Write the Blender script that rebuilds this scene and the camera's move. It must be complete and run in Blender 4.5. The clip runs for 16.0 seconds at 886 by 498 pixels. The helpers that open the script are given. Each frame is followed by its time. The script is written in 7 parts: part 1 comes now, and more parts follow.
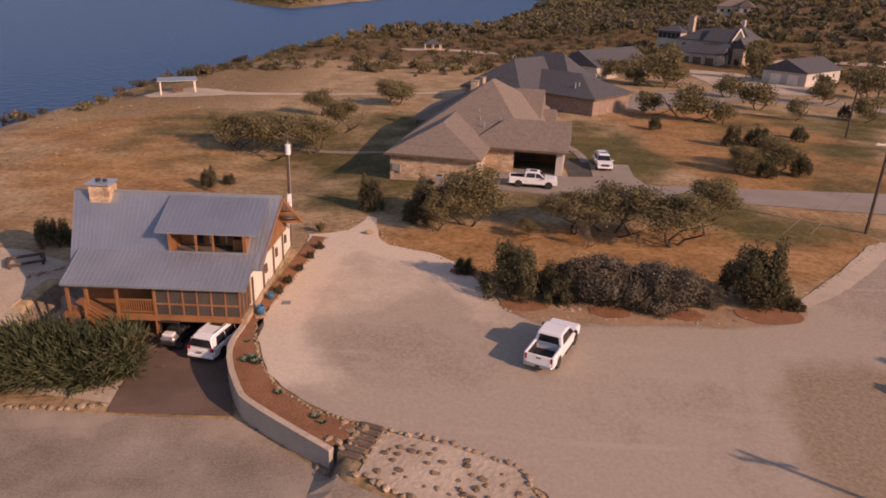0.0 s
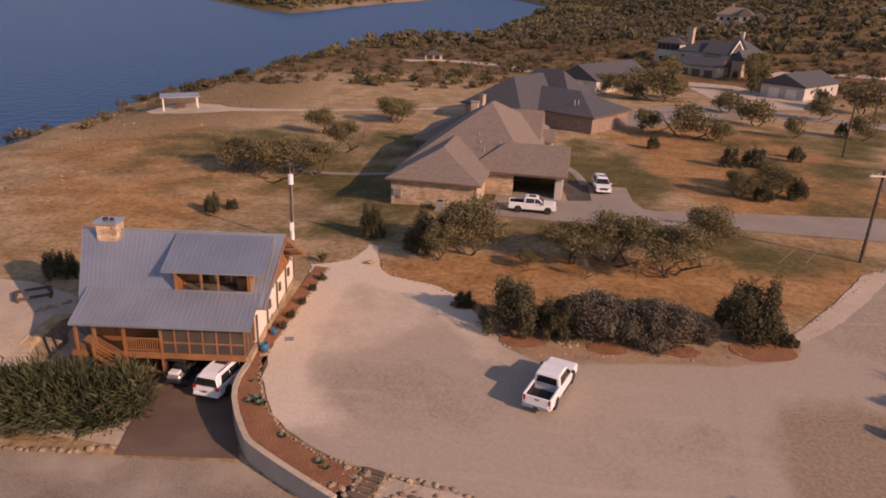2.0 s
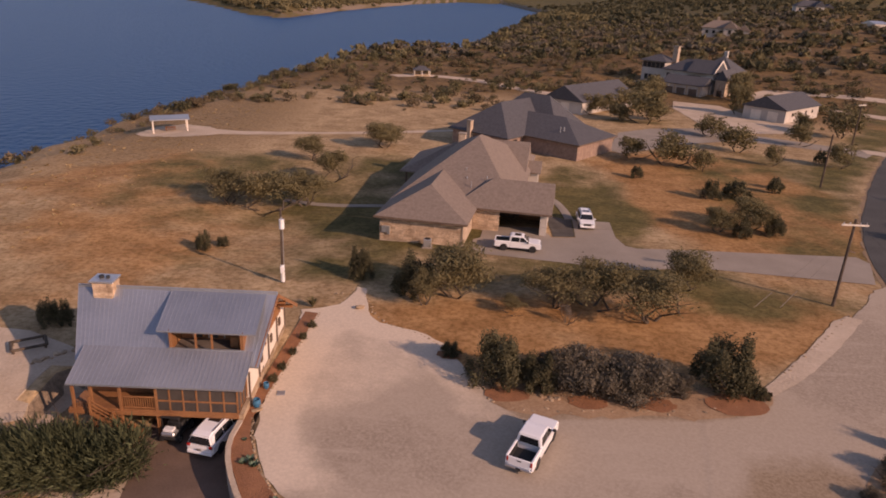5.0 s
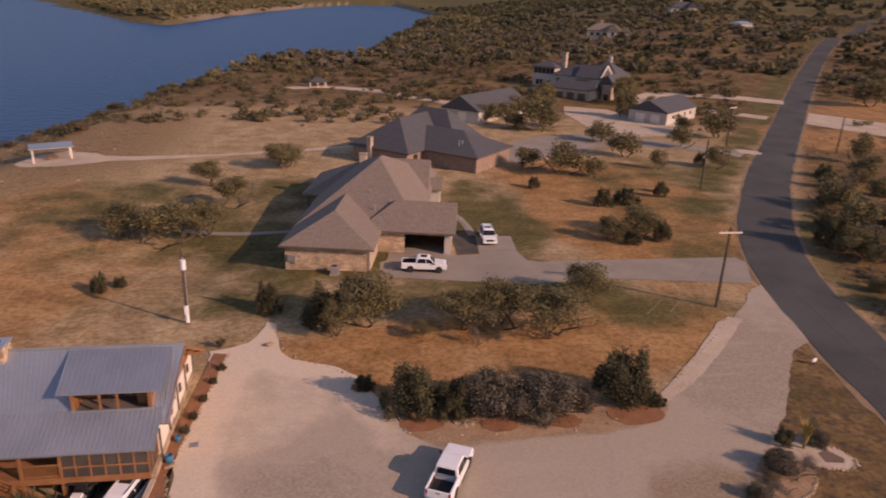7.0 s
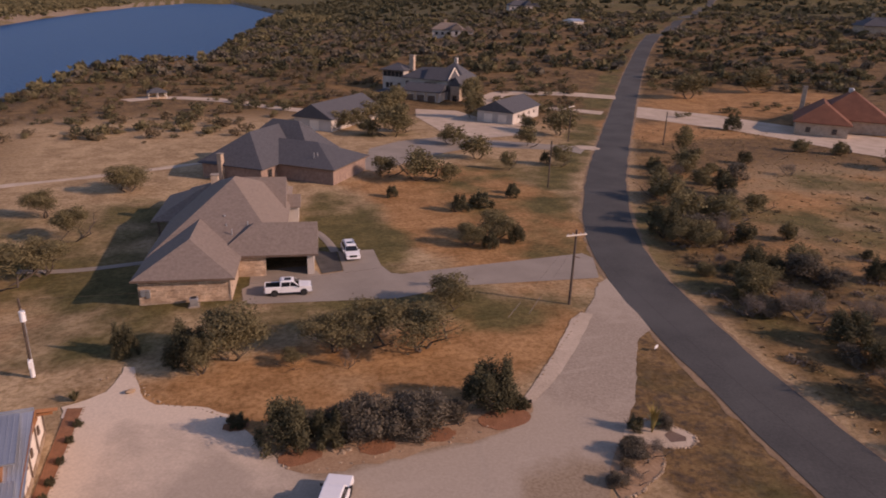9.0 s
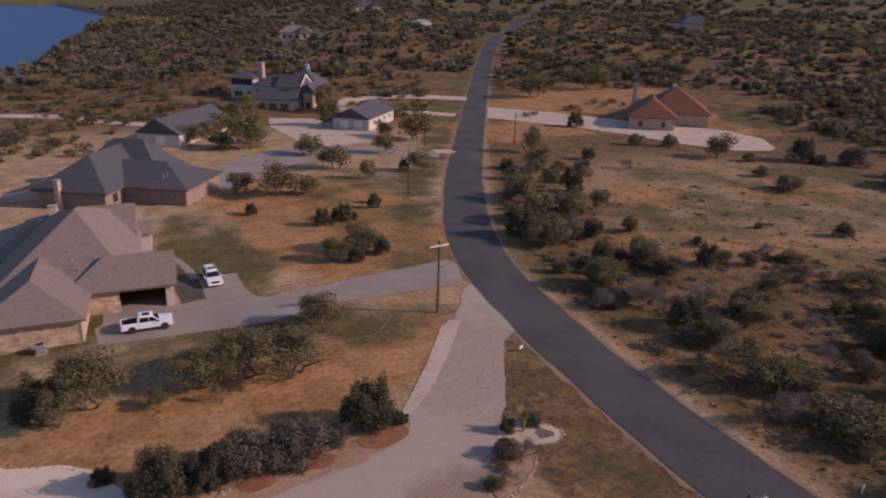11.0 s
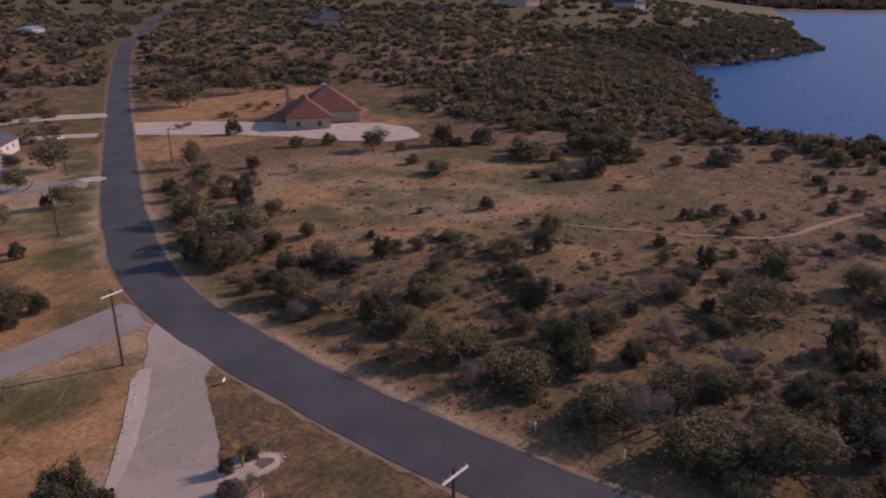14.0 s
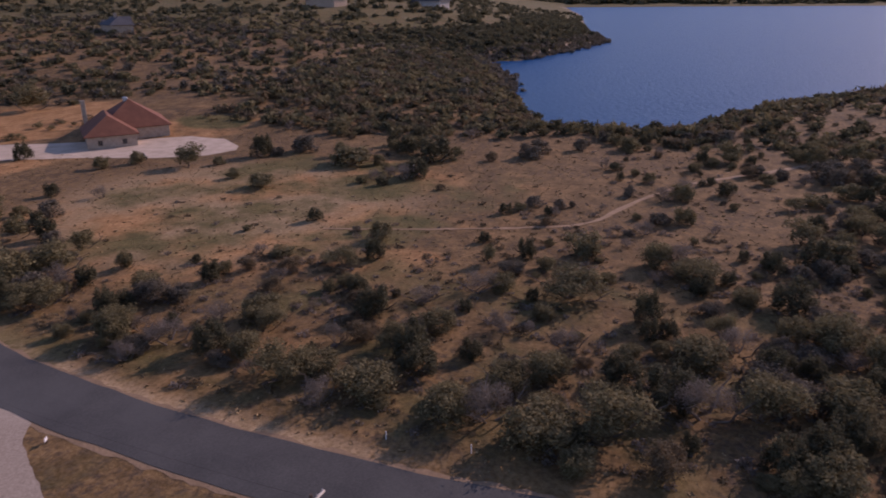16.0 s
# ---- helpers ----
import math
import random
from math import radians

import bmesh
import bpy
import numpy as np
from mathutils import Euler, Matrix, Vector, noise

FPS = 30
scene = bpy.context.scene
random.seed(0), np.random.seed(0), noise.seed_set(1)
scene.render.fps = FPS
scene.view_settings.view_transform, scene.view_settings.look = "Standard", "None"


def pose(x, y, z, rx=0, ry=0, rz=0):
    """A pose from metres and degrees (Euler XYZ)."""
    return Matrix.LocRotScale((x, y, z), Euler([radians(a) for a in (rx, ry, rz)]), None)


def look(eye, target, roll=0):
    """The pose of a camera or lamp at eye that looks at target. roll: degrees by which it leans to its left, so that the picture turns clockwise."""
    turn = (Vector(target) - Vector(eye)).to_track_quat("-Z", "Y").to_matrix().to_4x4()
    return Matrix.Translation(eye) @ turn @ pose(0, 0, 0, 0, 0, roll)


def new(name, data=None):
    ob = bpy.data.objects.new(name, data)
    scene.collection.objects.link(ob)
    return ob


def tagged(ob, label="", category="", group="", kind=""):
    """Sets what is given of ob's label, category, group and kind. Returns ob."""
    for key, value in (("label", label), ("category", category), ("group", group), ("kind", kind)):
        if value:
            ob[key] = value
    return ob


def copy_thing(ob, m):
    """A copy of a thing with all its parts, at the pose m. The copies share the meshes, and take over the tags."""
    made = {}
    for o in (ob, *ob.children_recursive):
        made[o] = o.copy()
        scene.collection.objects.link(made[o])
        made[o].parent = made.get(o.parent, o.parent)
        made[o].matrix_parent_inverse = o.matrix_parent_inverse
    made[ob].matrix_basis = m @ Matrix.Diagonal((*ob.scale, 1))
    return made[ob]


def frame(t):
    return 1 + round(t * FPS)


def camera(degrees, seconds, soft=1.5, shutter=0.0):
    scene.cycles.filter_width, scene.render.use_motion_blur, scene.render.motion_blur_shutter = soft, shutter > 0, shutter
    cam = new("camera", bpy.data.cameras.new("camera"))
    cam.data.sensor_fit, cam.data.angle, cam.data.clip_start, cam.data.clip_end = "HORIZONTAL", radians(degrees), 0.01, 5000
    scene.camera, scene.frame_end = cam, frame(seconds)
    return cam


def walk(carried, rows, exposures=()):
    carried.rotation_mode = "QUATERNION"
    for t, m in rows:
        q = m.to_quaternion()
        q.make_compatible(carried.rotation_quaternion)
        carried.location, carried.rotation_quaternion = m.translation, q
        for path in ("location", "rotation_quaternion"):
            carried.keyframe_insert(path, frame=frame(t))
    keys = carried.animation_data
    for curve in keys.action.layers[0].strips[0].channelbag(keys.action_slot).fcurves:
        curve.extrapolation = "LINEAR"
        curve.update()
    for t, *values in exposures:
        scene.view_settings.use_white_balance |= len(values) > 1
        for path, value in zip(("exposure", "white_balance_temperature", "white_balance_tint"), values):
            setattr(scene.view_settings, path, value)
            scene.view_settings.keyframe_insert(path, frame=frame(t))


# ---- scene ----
cam = camera(65.5, 16.0, soft=1.75, shutter=0.5)
PATH = [
    (0, (1.821, 0.610, 20.924), (1.7523, 2.4749, 20.2057), 2.1),
    (0.5, (1.788, 0.615, 21.534), (1.7183, 2.4819, 20.8193), 2.1),
    (1, (1.756, 0.615, 22.178), (1.6865, 2.4826, 21.4655), 2.1),
    (1.5, (1.726, 0.609, 22.849), (1.6574, 2.4767, 22.1376), 2.2),
    (2, (1.698, 0.597, 23.543), (1.6289, 2.4647, 22.8319), 2.2),
    (2.5, (1.671, 0.579, 24.255), (1.6023, 2.4471, 23.5439), 2.2),
    (3, (1.647, 0.556, 24.979), (1.5768, 2.4239, 24.2688), 2.3),
    (3.5, (1.623, 0.527, 25.712), (1.5547, 2.3955, 25.0023), 2.4),
    (4, (1.601, 0.493, 26.447), (1.5319, 2.3629, 25.7427), 2.4),
    (4.2, (1.593, 0.477, 26.742), (1.5222, 2.3482, 26.0382), 2.4),
    (6.3, (1.507, 0.271, 29.768), (1.5891, 2.1415, 29.0638), 2.9),
    (6.5, (1.499, 0.248, 30.045), (1.5975, 2.1195, 29.3477), 2.5),
    (7, (1.477, 0.186, 30.725), (1.7126, 2.0480, 30.0355), 2.3),
    (7.5, (1.454, 0.120, 31.387), (1.7841, 1.9680, 30.6981), 2.2),
    (8, (1.428, 0.051, 32.028), (1.8674, 1.8762, 31.3403), 2.1),
    (8.5, (1.399, -0.022, 32.648), (1.9370, 1.7780, 31.9617), 2.0),
    (10.8, (1.201, -0.383, 35.214), (2.1264, 1.2552, 34.5356), 1.7),
    (11, (1.177, -0.416, 35.416), (2.1488, 1.1955, 34.7385), 1.6),
    (11.5, (1.111, -0.498, 35.910), (2.2195, 1.0223, 35.2332), 1.3),
    (12, (1.035, -0.581, 36.390), (2.2618, 0.8455, 35.7113), 1.1),
    (12.5, (0.948, -0.663, 36.857), (2.2833, 0.6623, 36.1791), 0.9),
    (13, (0.849, -0.744, 37.318), (2.2874, 0.4688, 36.6406), 0.7),
    (13.5, (0.736, -0.824, 37.776), (2.2671, 0.2702, 37.0988), 0.4),
    (14, (0.609, -0.902, 38.237), (2.2154, 0.0774, 37.5592), 0.2),
    (14.5, (0.465, -0.978, 38.707), (2.1356, -0.1116, 38.0291), 0.0),
    (15, (0.304, -1.050, 39.194), (2.0273, -0.2953, 38.5156), -0.2),
    (15.5, (0.123, -1.118, 39.706), (1.8916, -0.4761, 39.0266), -0.4),
    (16, (-0.078, -1.182, 40.250), (1.7230, -0.6438, 39.5672), -0.5),
]
walk(cam, [(t, look(eye, target, roll)) for t, eye, target, roll in PATH],
     exposures=[(0.0, 0.0, 7650, 38), (4.0, -0.02, 7560, 38), (8.5, -0.14, 7000, 37), (11.0, -0.22, 6170, 36), (14.0, -0.27, 5880, 37), (16.0, -0.22, 5920, 40)])

# ---- light: low afternoon sun and clear sky ----
SUN_AZ, SUN_EL = -33.5, 25.0          # degrees from +x towards +y, and above the horizon
world = bpy.data.worlds.new("sky")
scene.world = world
world.use_nodes = True
wn = world.node_tree
sky = wn.nodes.new("ShaderNodeTexSky")
sky.sky_type, sky.sun_disc = "NISHITA", False
sky.sun_elevation, sky.sun_rotation = radians(SUN_EL), radians(90 - SUN_AZ)
sky.air_density, sky.dust_density = 1.0, 0.4
wn.links.new(sky.outputs[0], wn.nodes["Background"].inputs[0])
wn.nodes["Background"].inputs[1].default_value = 0.13
sun = new("sun", bpy.data.lights.new("sun", "SUN"))
sun.data.energy, sun.data.angle, sun.data.color = 4.1, radians(0.6), (1.0, 0.79, 0.58)
sx, sy = math.cos(radians(SUN_AZ)), math.sin(radians(SUN_AZ))
sun.matrix_world = look((60 * sx, 60 * sy, 60 * math.tan(radians(SUN_EL))), (0, 0, 0))


# ---- materials ----
def material(name, dark, light, scale=1.0, fine=12.0, rough=0.85, metal=0.0, bump=0.3, spread=0.5, island=0.0, spec=0.5, third=None, thin=0.0):
    """Two colours mixed by noise at two scales, with bump; island: variation from piece to piece; third: blotches of another colour; thin: share of light that passes through a leaf."""
    m = bpy.data.materials.new(name)
    m.use_nodes = True
    nt = m.node_tree
    nd, ln = nt.nodes, nt.links
    bsdf = nd["Principled BSDF"]
    pos = nd.new("ShaderNodeNewGeometry")
    big, small = nd.new("ShaderNodeTexNoise"), nd.new("ShaderNodeTexNoise")
    big.inputs["Scale"].default_value, big.inputs["Detail"].default_value = scale, 4
    small.inputs["Scale"].default_value, small.inputs["Detail"].default_value = fine, 3
    for n in (big, small):
        ln.new(pos.outputs["Position"], n.inputs["Vector"])
    add = nd.new("ShaderNodeMath")
    add.operation = "MULTIPLY_ADD"
    add.inputs[1].default_value = spread
    ln.new(small.outputs[0], add.inputs[0])
    ln.new(big.outputs[0], add.inputs[2])
    fac = nd.new("ShaderNodeMapRange")
    fac.inputs[1].default_value, fac.inputs[2].default_value = 0.35 + spread * 0.35, 0.65 + spread * 0.65
    ln.new(add.outputs[0], fac.inputs[0])
    mix = nd.new("ShaderNodeMix")
    mix.data_type = "RGBA"
    mix.inputs[6].default_value, mix.inputs[7].default_value = (*dark, 1), (*light, 1)
    ln.new(fac.outputs[0], mix.inputs[0])
    out = mix.outputs[2]
    if third:
        blot = nd.new("ShaderNodeTexNoise")
        blot.inputs["Scale"].default_value, blot.inputs["Detail"].default_value = third[1], 5
        ln.new(pos.outputs["Position"], blot.inputs["Vector"])
        lim = nd.new("ShaderNodeMapRange")
        lim.inputs[1].default_value, lim.inputs[2].default_value = third[2], third[2] + 0.15
        lim.inputs[4].default_value = third[3]
        ln.new(blot.outputs[0], lim.inputs[0])
        mx = nd.new("ShaderNodeMix")
        mx.data_type = "RGBA"
        mx.inputs[7].default_value = (*third[0], 1)
        ln.new(lim.outputs[0], mx.inputs[0])
        ln.new(out, mx.inputs[6])
        out = mx.outputs[2]
    if island:
        hue = nd.new("ShaderNodeHueSaturation")
        val = nd.new("ShaderNodeMapRange")
        val.inputs[3].default_value, val.inputs[4].default_value = 1 - island, 1 + island
        info = nd.new("ShaderNodeObjectInfo")
        both = nd.new("ShaderNodeMath")
        ln.new(pos.outputs["Random Per Island"], both.inputs[0])
        ln.new(info.outputs["Random"], both.inputs[1])
        frac = nd.new("ShaderNodeMath")
        frac.operation = "FRACT"
        ln.new(both.outputs[0], frac.inputs[0])
        ln.new(frac.outputs[0], val.inputs[0])
        ln.new(val.outputs[0], hue.inputs["Value"])
        ln.new(out, hue.inputs["Color"])
        out = hue.outputs[0]
    ln.new(out, bsdf.inputs["Base Color"])
    bsdf.inputs["Roughness"].default_value, bsdf.inputs["Metallic"].default_value = rough, metal
    bsdf.inputs["Specular IOR Level"].default_value = spec
    if thin:
        glow, join = nd.new("ShaderNodeBsdfTranslucent"), nd.new("ShaderNodeMixShader")
        join.inputs[0].default_value = thin
        ln.new(out, glow.inputs[0])
        ln.new(bsdf.outputs[0], join.inputs[1])
        ln.new(glow.outputs[0], join.inputs[2])
        ln.new(join.outputs[0], nd["Material Output"].inputs[0])
    if bump:
        bp = nd.new("ShaderNodeBump")
        bp.inputs["Strength"].default_value, bp.inputs["Distance"].default_value = bump, 0.6 / fine
        ln.new(small.outputs[0], bp.inputs["Height"])
        ln.new(bp.outputs[0], bsdf.inputs["Normal"])
    return m


GRAVEL_LOW = material("lower_gravel", (0.215, 0.165, 0.116), (0.41, 0.33, 0.25), 0.3, 9.0, 0.95, bump=0.25, spread=0.95, third=((0.45, 0.36, 0.27), 0.22, 0.52, 0.75))
PALE = material("pale_caliche", (0.42, 0.325, 0.235), (0.58, 0.46, 0.345), 0.3, 4.0, 0.95, bump=0.4)
ASPHALT = material("asphalt", (0.054, 0.053, 0.051), (0.090, 0.087, 0.081), 0.16, 5.0, 0.9, bump=0.15, spread=0.8, spec=0.3, third=((0.095, 0.093, 0.088), 0.07, 0.52, 0.7))
CONCRETE = material("concrete", (0.245, 0.204, 0.163), (0.335, 0.282, 0.228), 0.2, 6.0, 0.9, bump=0.2)
BROWN_PAVING = material("brown_paving", (0.13, 0.085, 0.06), (0.20, 0.13, 0.095), 0.4, 8.0, 0.85, bump=0.3)
MULCH = material("red_mulch", (0.21, 0.090, 0.041), (0.34, 0.152, 0.072), 0.8, 9.0, 0.95, bump=0.9, spread=0.9)
RUBBLE = material("limestone", (0.24, 0.165, 0.10), (0.45, 0.335, 0.225), 0.9, 7.0, 0.9, bump=0.6, island=0.28)
WALL_BLOCK = material("rendered_wall", (0.33, 0.285, 0.255), (0.42, 0.368, 0.325), 0.5, 8.0, 0.9, bump=0.3)
METAL_ROOF = material("galvanised_roof", (0.40, 0.43, 0.47), (0.50, 0.53, 0.57), 0.3, 6.0, 0.42, metal=0.75, bump=0.05)
# slightly darker and greyer than METAL_ROOF
PORCH_METAL = material("greyer_roof_metal", (0.36, 0.375, 0.40), (0.46, 0.475, 0.50), 0.3, 6.0, 0.5, metal=0.7, bump=0.05)
SHINGLE = material("brown_shingles", (0.165, 0.128, 0.105), (0.245, 0.195, 0.16), 2.6, 9.0, 0.95, bump=0.6, spread=0.8)
SHINGLE_DARK = material("charcoal_shingles", (0.055, 0.056, 0.064), (0.095, 0.095, 0.105), 2.6, 9.0, 0.95, bump=0.6, spread=0.8)
SHINGLE_RED = material("terracotta_shingles", (0.142, 0.051, 0.027), (0.225, 0.086, 0.045), 0.4, 9.0, 0.9, bump=0.6, spread=0.7)
STONE = material("tan_stone", (0.35, 0.256, 0.184), (0.53, 0.415, 0.312), 0.9, 3.2, 0.9, bump=0.6, spread=0.9)
STONE_BIT = material("tan_stone_block", (0.36, 0.24, 0.15), (0.62, 0.46, 0.32), 1.2, 5.0, 0.9, bump=0.6, spread=0.7, island=0.22)
BRICK = material("pink_brick", (0.20, 0.135, 0.105), (0.33, 0.235, 0.185), 1.4, 6.0, 0.9, bump=0.5, spread=0.8)
STUCCO = material("white_stucco", (0.40, 0.36, 0.32), (0.52, 0.47, 0.42), 0.4, 7.0, 0.9, bump=0.2)
SIDING = material("cream_boards", (0.64, 0.56, 0.47), (0.76, 0.68, 0.58), 0.5, 7.0, 0.85, bump=0.2)
CEDAR = material("stained_cedar", (0.20, 0.085, 0.034), (0.34, 0.155, 0.062), 0.9, 10.0, 0.7, bump=0.3, spread=0.8)
TRIM = material("dark_trim", (0.10, 0.065, 0.045), (0.16, 0.11, 0.08), 0.8, 8.0, 0.8, bump=0.2)
# base colour kept dark: the gloom of interiors is put into it
INSIDE = material("shade_toned_interior", (0.10, 0.08, 0.065), (0.16, 0.13, 0.11), 0.6, 6.0, 0.9, bump=0.2)
POLE_WOOD = material("weathered_pole", (0.055, 0.038, 0.028), (0.11, 0.08, 0.06), 1.5, 9.0, 0.9, bump=0.5)
STEEL = material("galvanised_steel", (0.45, 0.46, 0.48), (0.58, 0.59, 0.61), 1.0, 10.0, 0.45, metal=0.8, bump=0.05)
WHITE_METAL = material("white_enamel", (0.70, 0.70, 0.70), (0.80, 0.80, 0.80), 1.0, 10.0, 0.4, bump=0.0)
CAR_WHITE = material("white_car_paint", (0.76, 0.76, 0.77), (0.82, 0.82, 0.83), 0.8, 10.0, 0.25, bump=0.0)
CAR_BLACK = material("black_plastic", (0.015, 0.015, 0.016), (0.03, 0.03, 0.031), 2.0, 20.0, 0.6, bump=0.1)
TYRE = material("tyre_rubber", (0.014, 0.014, 0.014), (0.03, 0.029, 0.028), 3.0, 20.0, 0.85, bump=0.2)
RIM = material("alloy_rim", (0.45, 0.45, 0.46), (0.6, 0.6, 0.61), 3.0, 20.0, 0.35, metal=0.9, bump=0.0)
CHROME = material("chrome", (0.5, 0.5, 0.51), (0.6, 0.6, 0.61), 3.0, 20.0, 0.42, metal=1.0, bump=0.0)
RED_LENS = material("red_lens", (0.30, 0.012, 0.010), (0.40, 0.02, 0.015), 3.0, 20.0, 0.2, bump=0.0)
CLEAR_LENS = material("headlight_lens", (0.55, 0.56, 0.58), (0.68, 0.69, 0.7), 3.0, 20.0, 0.1, bump=0.0)
CAR_GLASS = material("tinted_glass", (0.012, 0.014, 0.017), (0.02, 0.022, 0.026), 1.0, 5.0, 0.05, bump=0.0, spec=0.6)
PANE = material("window_glass", (0.02, 0.023, 0.027), (0.035, 0.04, 0.045), 1.0, 5.0, 0.06, bump=0.0, spec=0.7)
SCREEN = material("insect_screen", (0.045, 0.036, 0.031), (0.08, 0.066, 0.057), 1.0, 12.0, 0.8, bump=0.1)
BLUE_GLAZE = material("blue_glaze", (0.02, 0.10, 0.19), (0.04, 0.18, 0.30), 2.0, 9.0, 0.2, bump=0.05)
GREEN_PAINT = material("green_paint", (0.025, 0.05, 0.03), (0.05, 0.085, 0.05), 2.0, 9.0, 0.5, bump=0.05)
BARK = material("bark", (0.05, 0.038, 0.028), (0.12, 0.09, 0.065), 2.0, 9.0, 0.95, bump=0.6)
LEAF_JUNIPER = material("juniper_foliage", (0.066, 0.062, 0.036), (0.140, 0.126, 0.071), 0.5, 3.0, 0.9, bump=0.0, island=0.16, thin=0.3, spec=0.15)
LEAF_OLIVE = material("mesquite_foliage", (0.130, 0.110, 0.057), (0.250, 0.208, 0.108), 0.5, 3.0, 0.9, bump=0.0, island=0.16, thin=0.3, spec=0.15)
LEAF_BROWN = material("dry_brush", (0.115, 0.088, 0.053), (0.23, 0.175, 0.108), 0.5, 3.0, 0.95, bump=0.0, island=0.16, thin=0.3, spec=0.1)
LEAF_OAK = material("shrub_oak_foliage", (0.102, 0.088, 0.064), (0.200, 0.170, 0.127), 0.5, 3.0, 0.9, bump=0.0, island=0.2, thin=0.25, spec=0.15)
LEAF_GREY = material("leafless_twigs", (0.15, 0.125, 0.100), (0.27, 0.228, 0.188), 0.5, 3.0, 0.95, bump=0.0, island=0.16, thin=0.35, spec=0.1)
LEAF_SPREAD = material("spreading_juniper_foliage", (0.042, 0.052, 0.028), (0.110, 0.118, 0.060), 0.6, 3.0, 0.9, bump=0.0, island=0.3, thin=0.2, spec=0.15)
LEAF_YELLOW = material("dry_ornamental_grass", (0.20, 0.15, 0.05), (0.38, 0.29, 0.10), 0.5, 3.0, 0.9, bump=0.0, island=0.3, spec=0.1)
LEAF_AGAVE = material("agave_leaf", (0.07, 0.12, 0.075), (0.13, 0.19, 0.12), 1.0, 6.0, 0.6, bump=0.0, island=0.2)
TUFT = material("dry_grass_tufts", (0.24, 0.168, 0.084), (0.37, 0.262, 0.138), 0.15, 3.0, 0.95, bump=0.0, island=0.35, spec=0.1)


def ground_material():
    m = bpy.data.materials.new("dry_ground")
    m.use_nodes = True
    nd, ln = m.node_tree.nodes, m.node_tree.links
    bsdf = nd["Principled BSDF"]
    pos, zone = nd.new("ShaderNodeNewGeometry"), nd.new("ShaderNodeAttribute")
    zone.attribute_name = "zone"
    rgb = nd.new("ShaderNodeSeparateColor")
    ln.new(zone.outputs["Color"], rgb.inputs[0])

    def noise_at(scale, detail=5, rough=0.6):
        n = nd.new("ShaderNodeTexNoise")
        n.inputs["Scale"].default_value, n.inputs["Detail"].default_value, n.inputs["Roughness"].default_value = scale, detail, rough
        ln.new(pos.outputs["Position"], n.inputs["Vector"])
        return n.outputs[0]

    def calc(op, a, b):
        n = nd.new("ShaderNodeMath")
        n.operation = op
        for i, v in enumerate((a, b)):
            if isinstance(v, (int, float)):
                n.inputs[i].default_value = v
            else:
                ln.new(v, n.inputs[i])
        return n.outputs[0]

    def ramp(v, lo, hi):
        n = nd.new("ShaderNodeMapRange")
        n.interpolation_type = "SMOOTHSTEP"
        n.inputs[1].default_value, n.inputs[2].default_value = lo, hi
        ln.new(v, n.inputs[0])
        return n.outputs[0]

    def mix(f, a, b):
        n = nd.new("ShaderNodeMix")
        n.data_type = "RGBA"
        ln.new(f, n.inputs[0])
        for i, v in ((6, a), (7, b)):
            if isinstance(v, tuple):
                n.inputs[i].default_value = (*v, 1)
            else:
                ln.new(v, n.inputs[i])
        return n.outputs[2]

    n_big, n_mid, n_fine = noise_at(0.035), noise_at(0.22, 8, 0.68), noise_at(1.6, 6, 0.75)
    straw = mix(ramp(n_mid, 0.38, 0.64), (0.36, 0.245, 0.135), (0.54, 0.385, 0.225))
    orange = mix(ramp(n_mid, 0.35, 0.65), (0.335, 0.178, 0.073), (0.50, 0.282, 0.126))
    green = mix(ramp(n_mid, 0.35, 0.68), (0.105, 0.092, 0.034), (0.20, 0.155, 0.062))
    brown = mix(ramp(n_mid, 0.35, 0.65), (0.145, 0.091, 0.041), (0.295, 0.183, 0.082))
    litter = mix(ramp(noise_at(0.75, 7, 0.72), 0.44, 0.62), brown, (0.105, 0.074, 0.050))
    brown = mix(ramp(n_big, 0.40, 0.62), litter, brown)
    col = mix(ramp(calc("ADD", rgb.outputs[2], calc("MULTIPLY", calc("SUBTRACT", n_mid, 0.5), 0.9)), 0.3, 0.7), straw, brown)
    col = mix(ramp(calc("ADD", rgb.outputs[1], calc("MULTIPLY", calc("SUBTRACT", n_big, 0.5), 2.2)), 0.35, 0.75), col, orange)
    col = mix(ramp(calc("ADD", rgb.outputs[0], calc("MULTIPLY", calc("SUBTRACT", noise_at(0.06), 0.5), 2.0)), 0.3, 0.85), col, green)
    dark = nd.new("ShaderNodeMix")
    dark.data_type, dark.blend_type = "RGBA", "MULTIPLY"
    ln.new(ramp(n_fine, 0.60, 0.36), dark.inputs[0])
    ln.new(col, dark.inputs[6])
    dark.inputs[7].default_value = (0.62, 0.60, 0.53, 1)
    # bare rock where the ground is steep
    up = nd.new("ShaderNodeSeparateXYZ")
    ln.new(pos.outputs["True Normal"], up.inputs[0])
    rock = mix(ramp(n_fine, 0.3, 0.7), (0.15, 0.112, 0.08), (0.33, 0.255, 0.185))
    steep = ramp(calc("ADD", up.outputs[2], calc("MULTIPLY", calc("SUBTRACT", n_mid, 0.5), 0.25)), 0.93, 0.84)
    ln.new(mix(steep, dark.outputs[2], rock), bsdf.inputs["Base Color"])
    bsdf.inputs["Roughness"].default_value = 0.95
    bsdf.inputs["Specular IOR Level"].default_value = 0.15
    bp = nd.new("ShaderNodeBump")
    bp.inputs["Strength"].default_value, bp.inputs["Distance"].default_value = 0.45, 0.25
    ln.new(n_fine, bp.inputs["Height"])
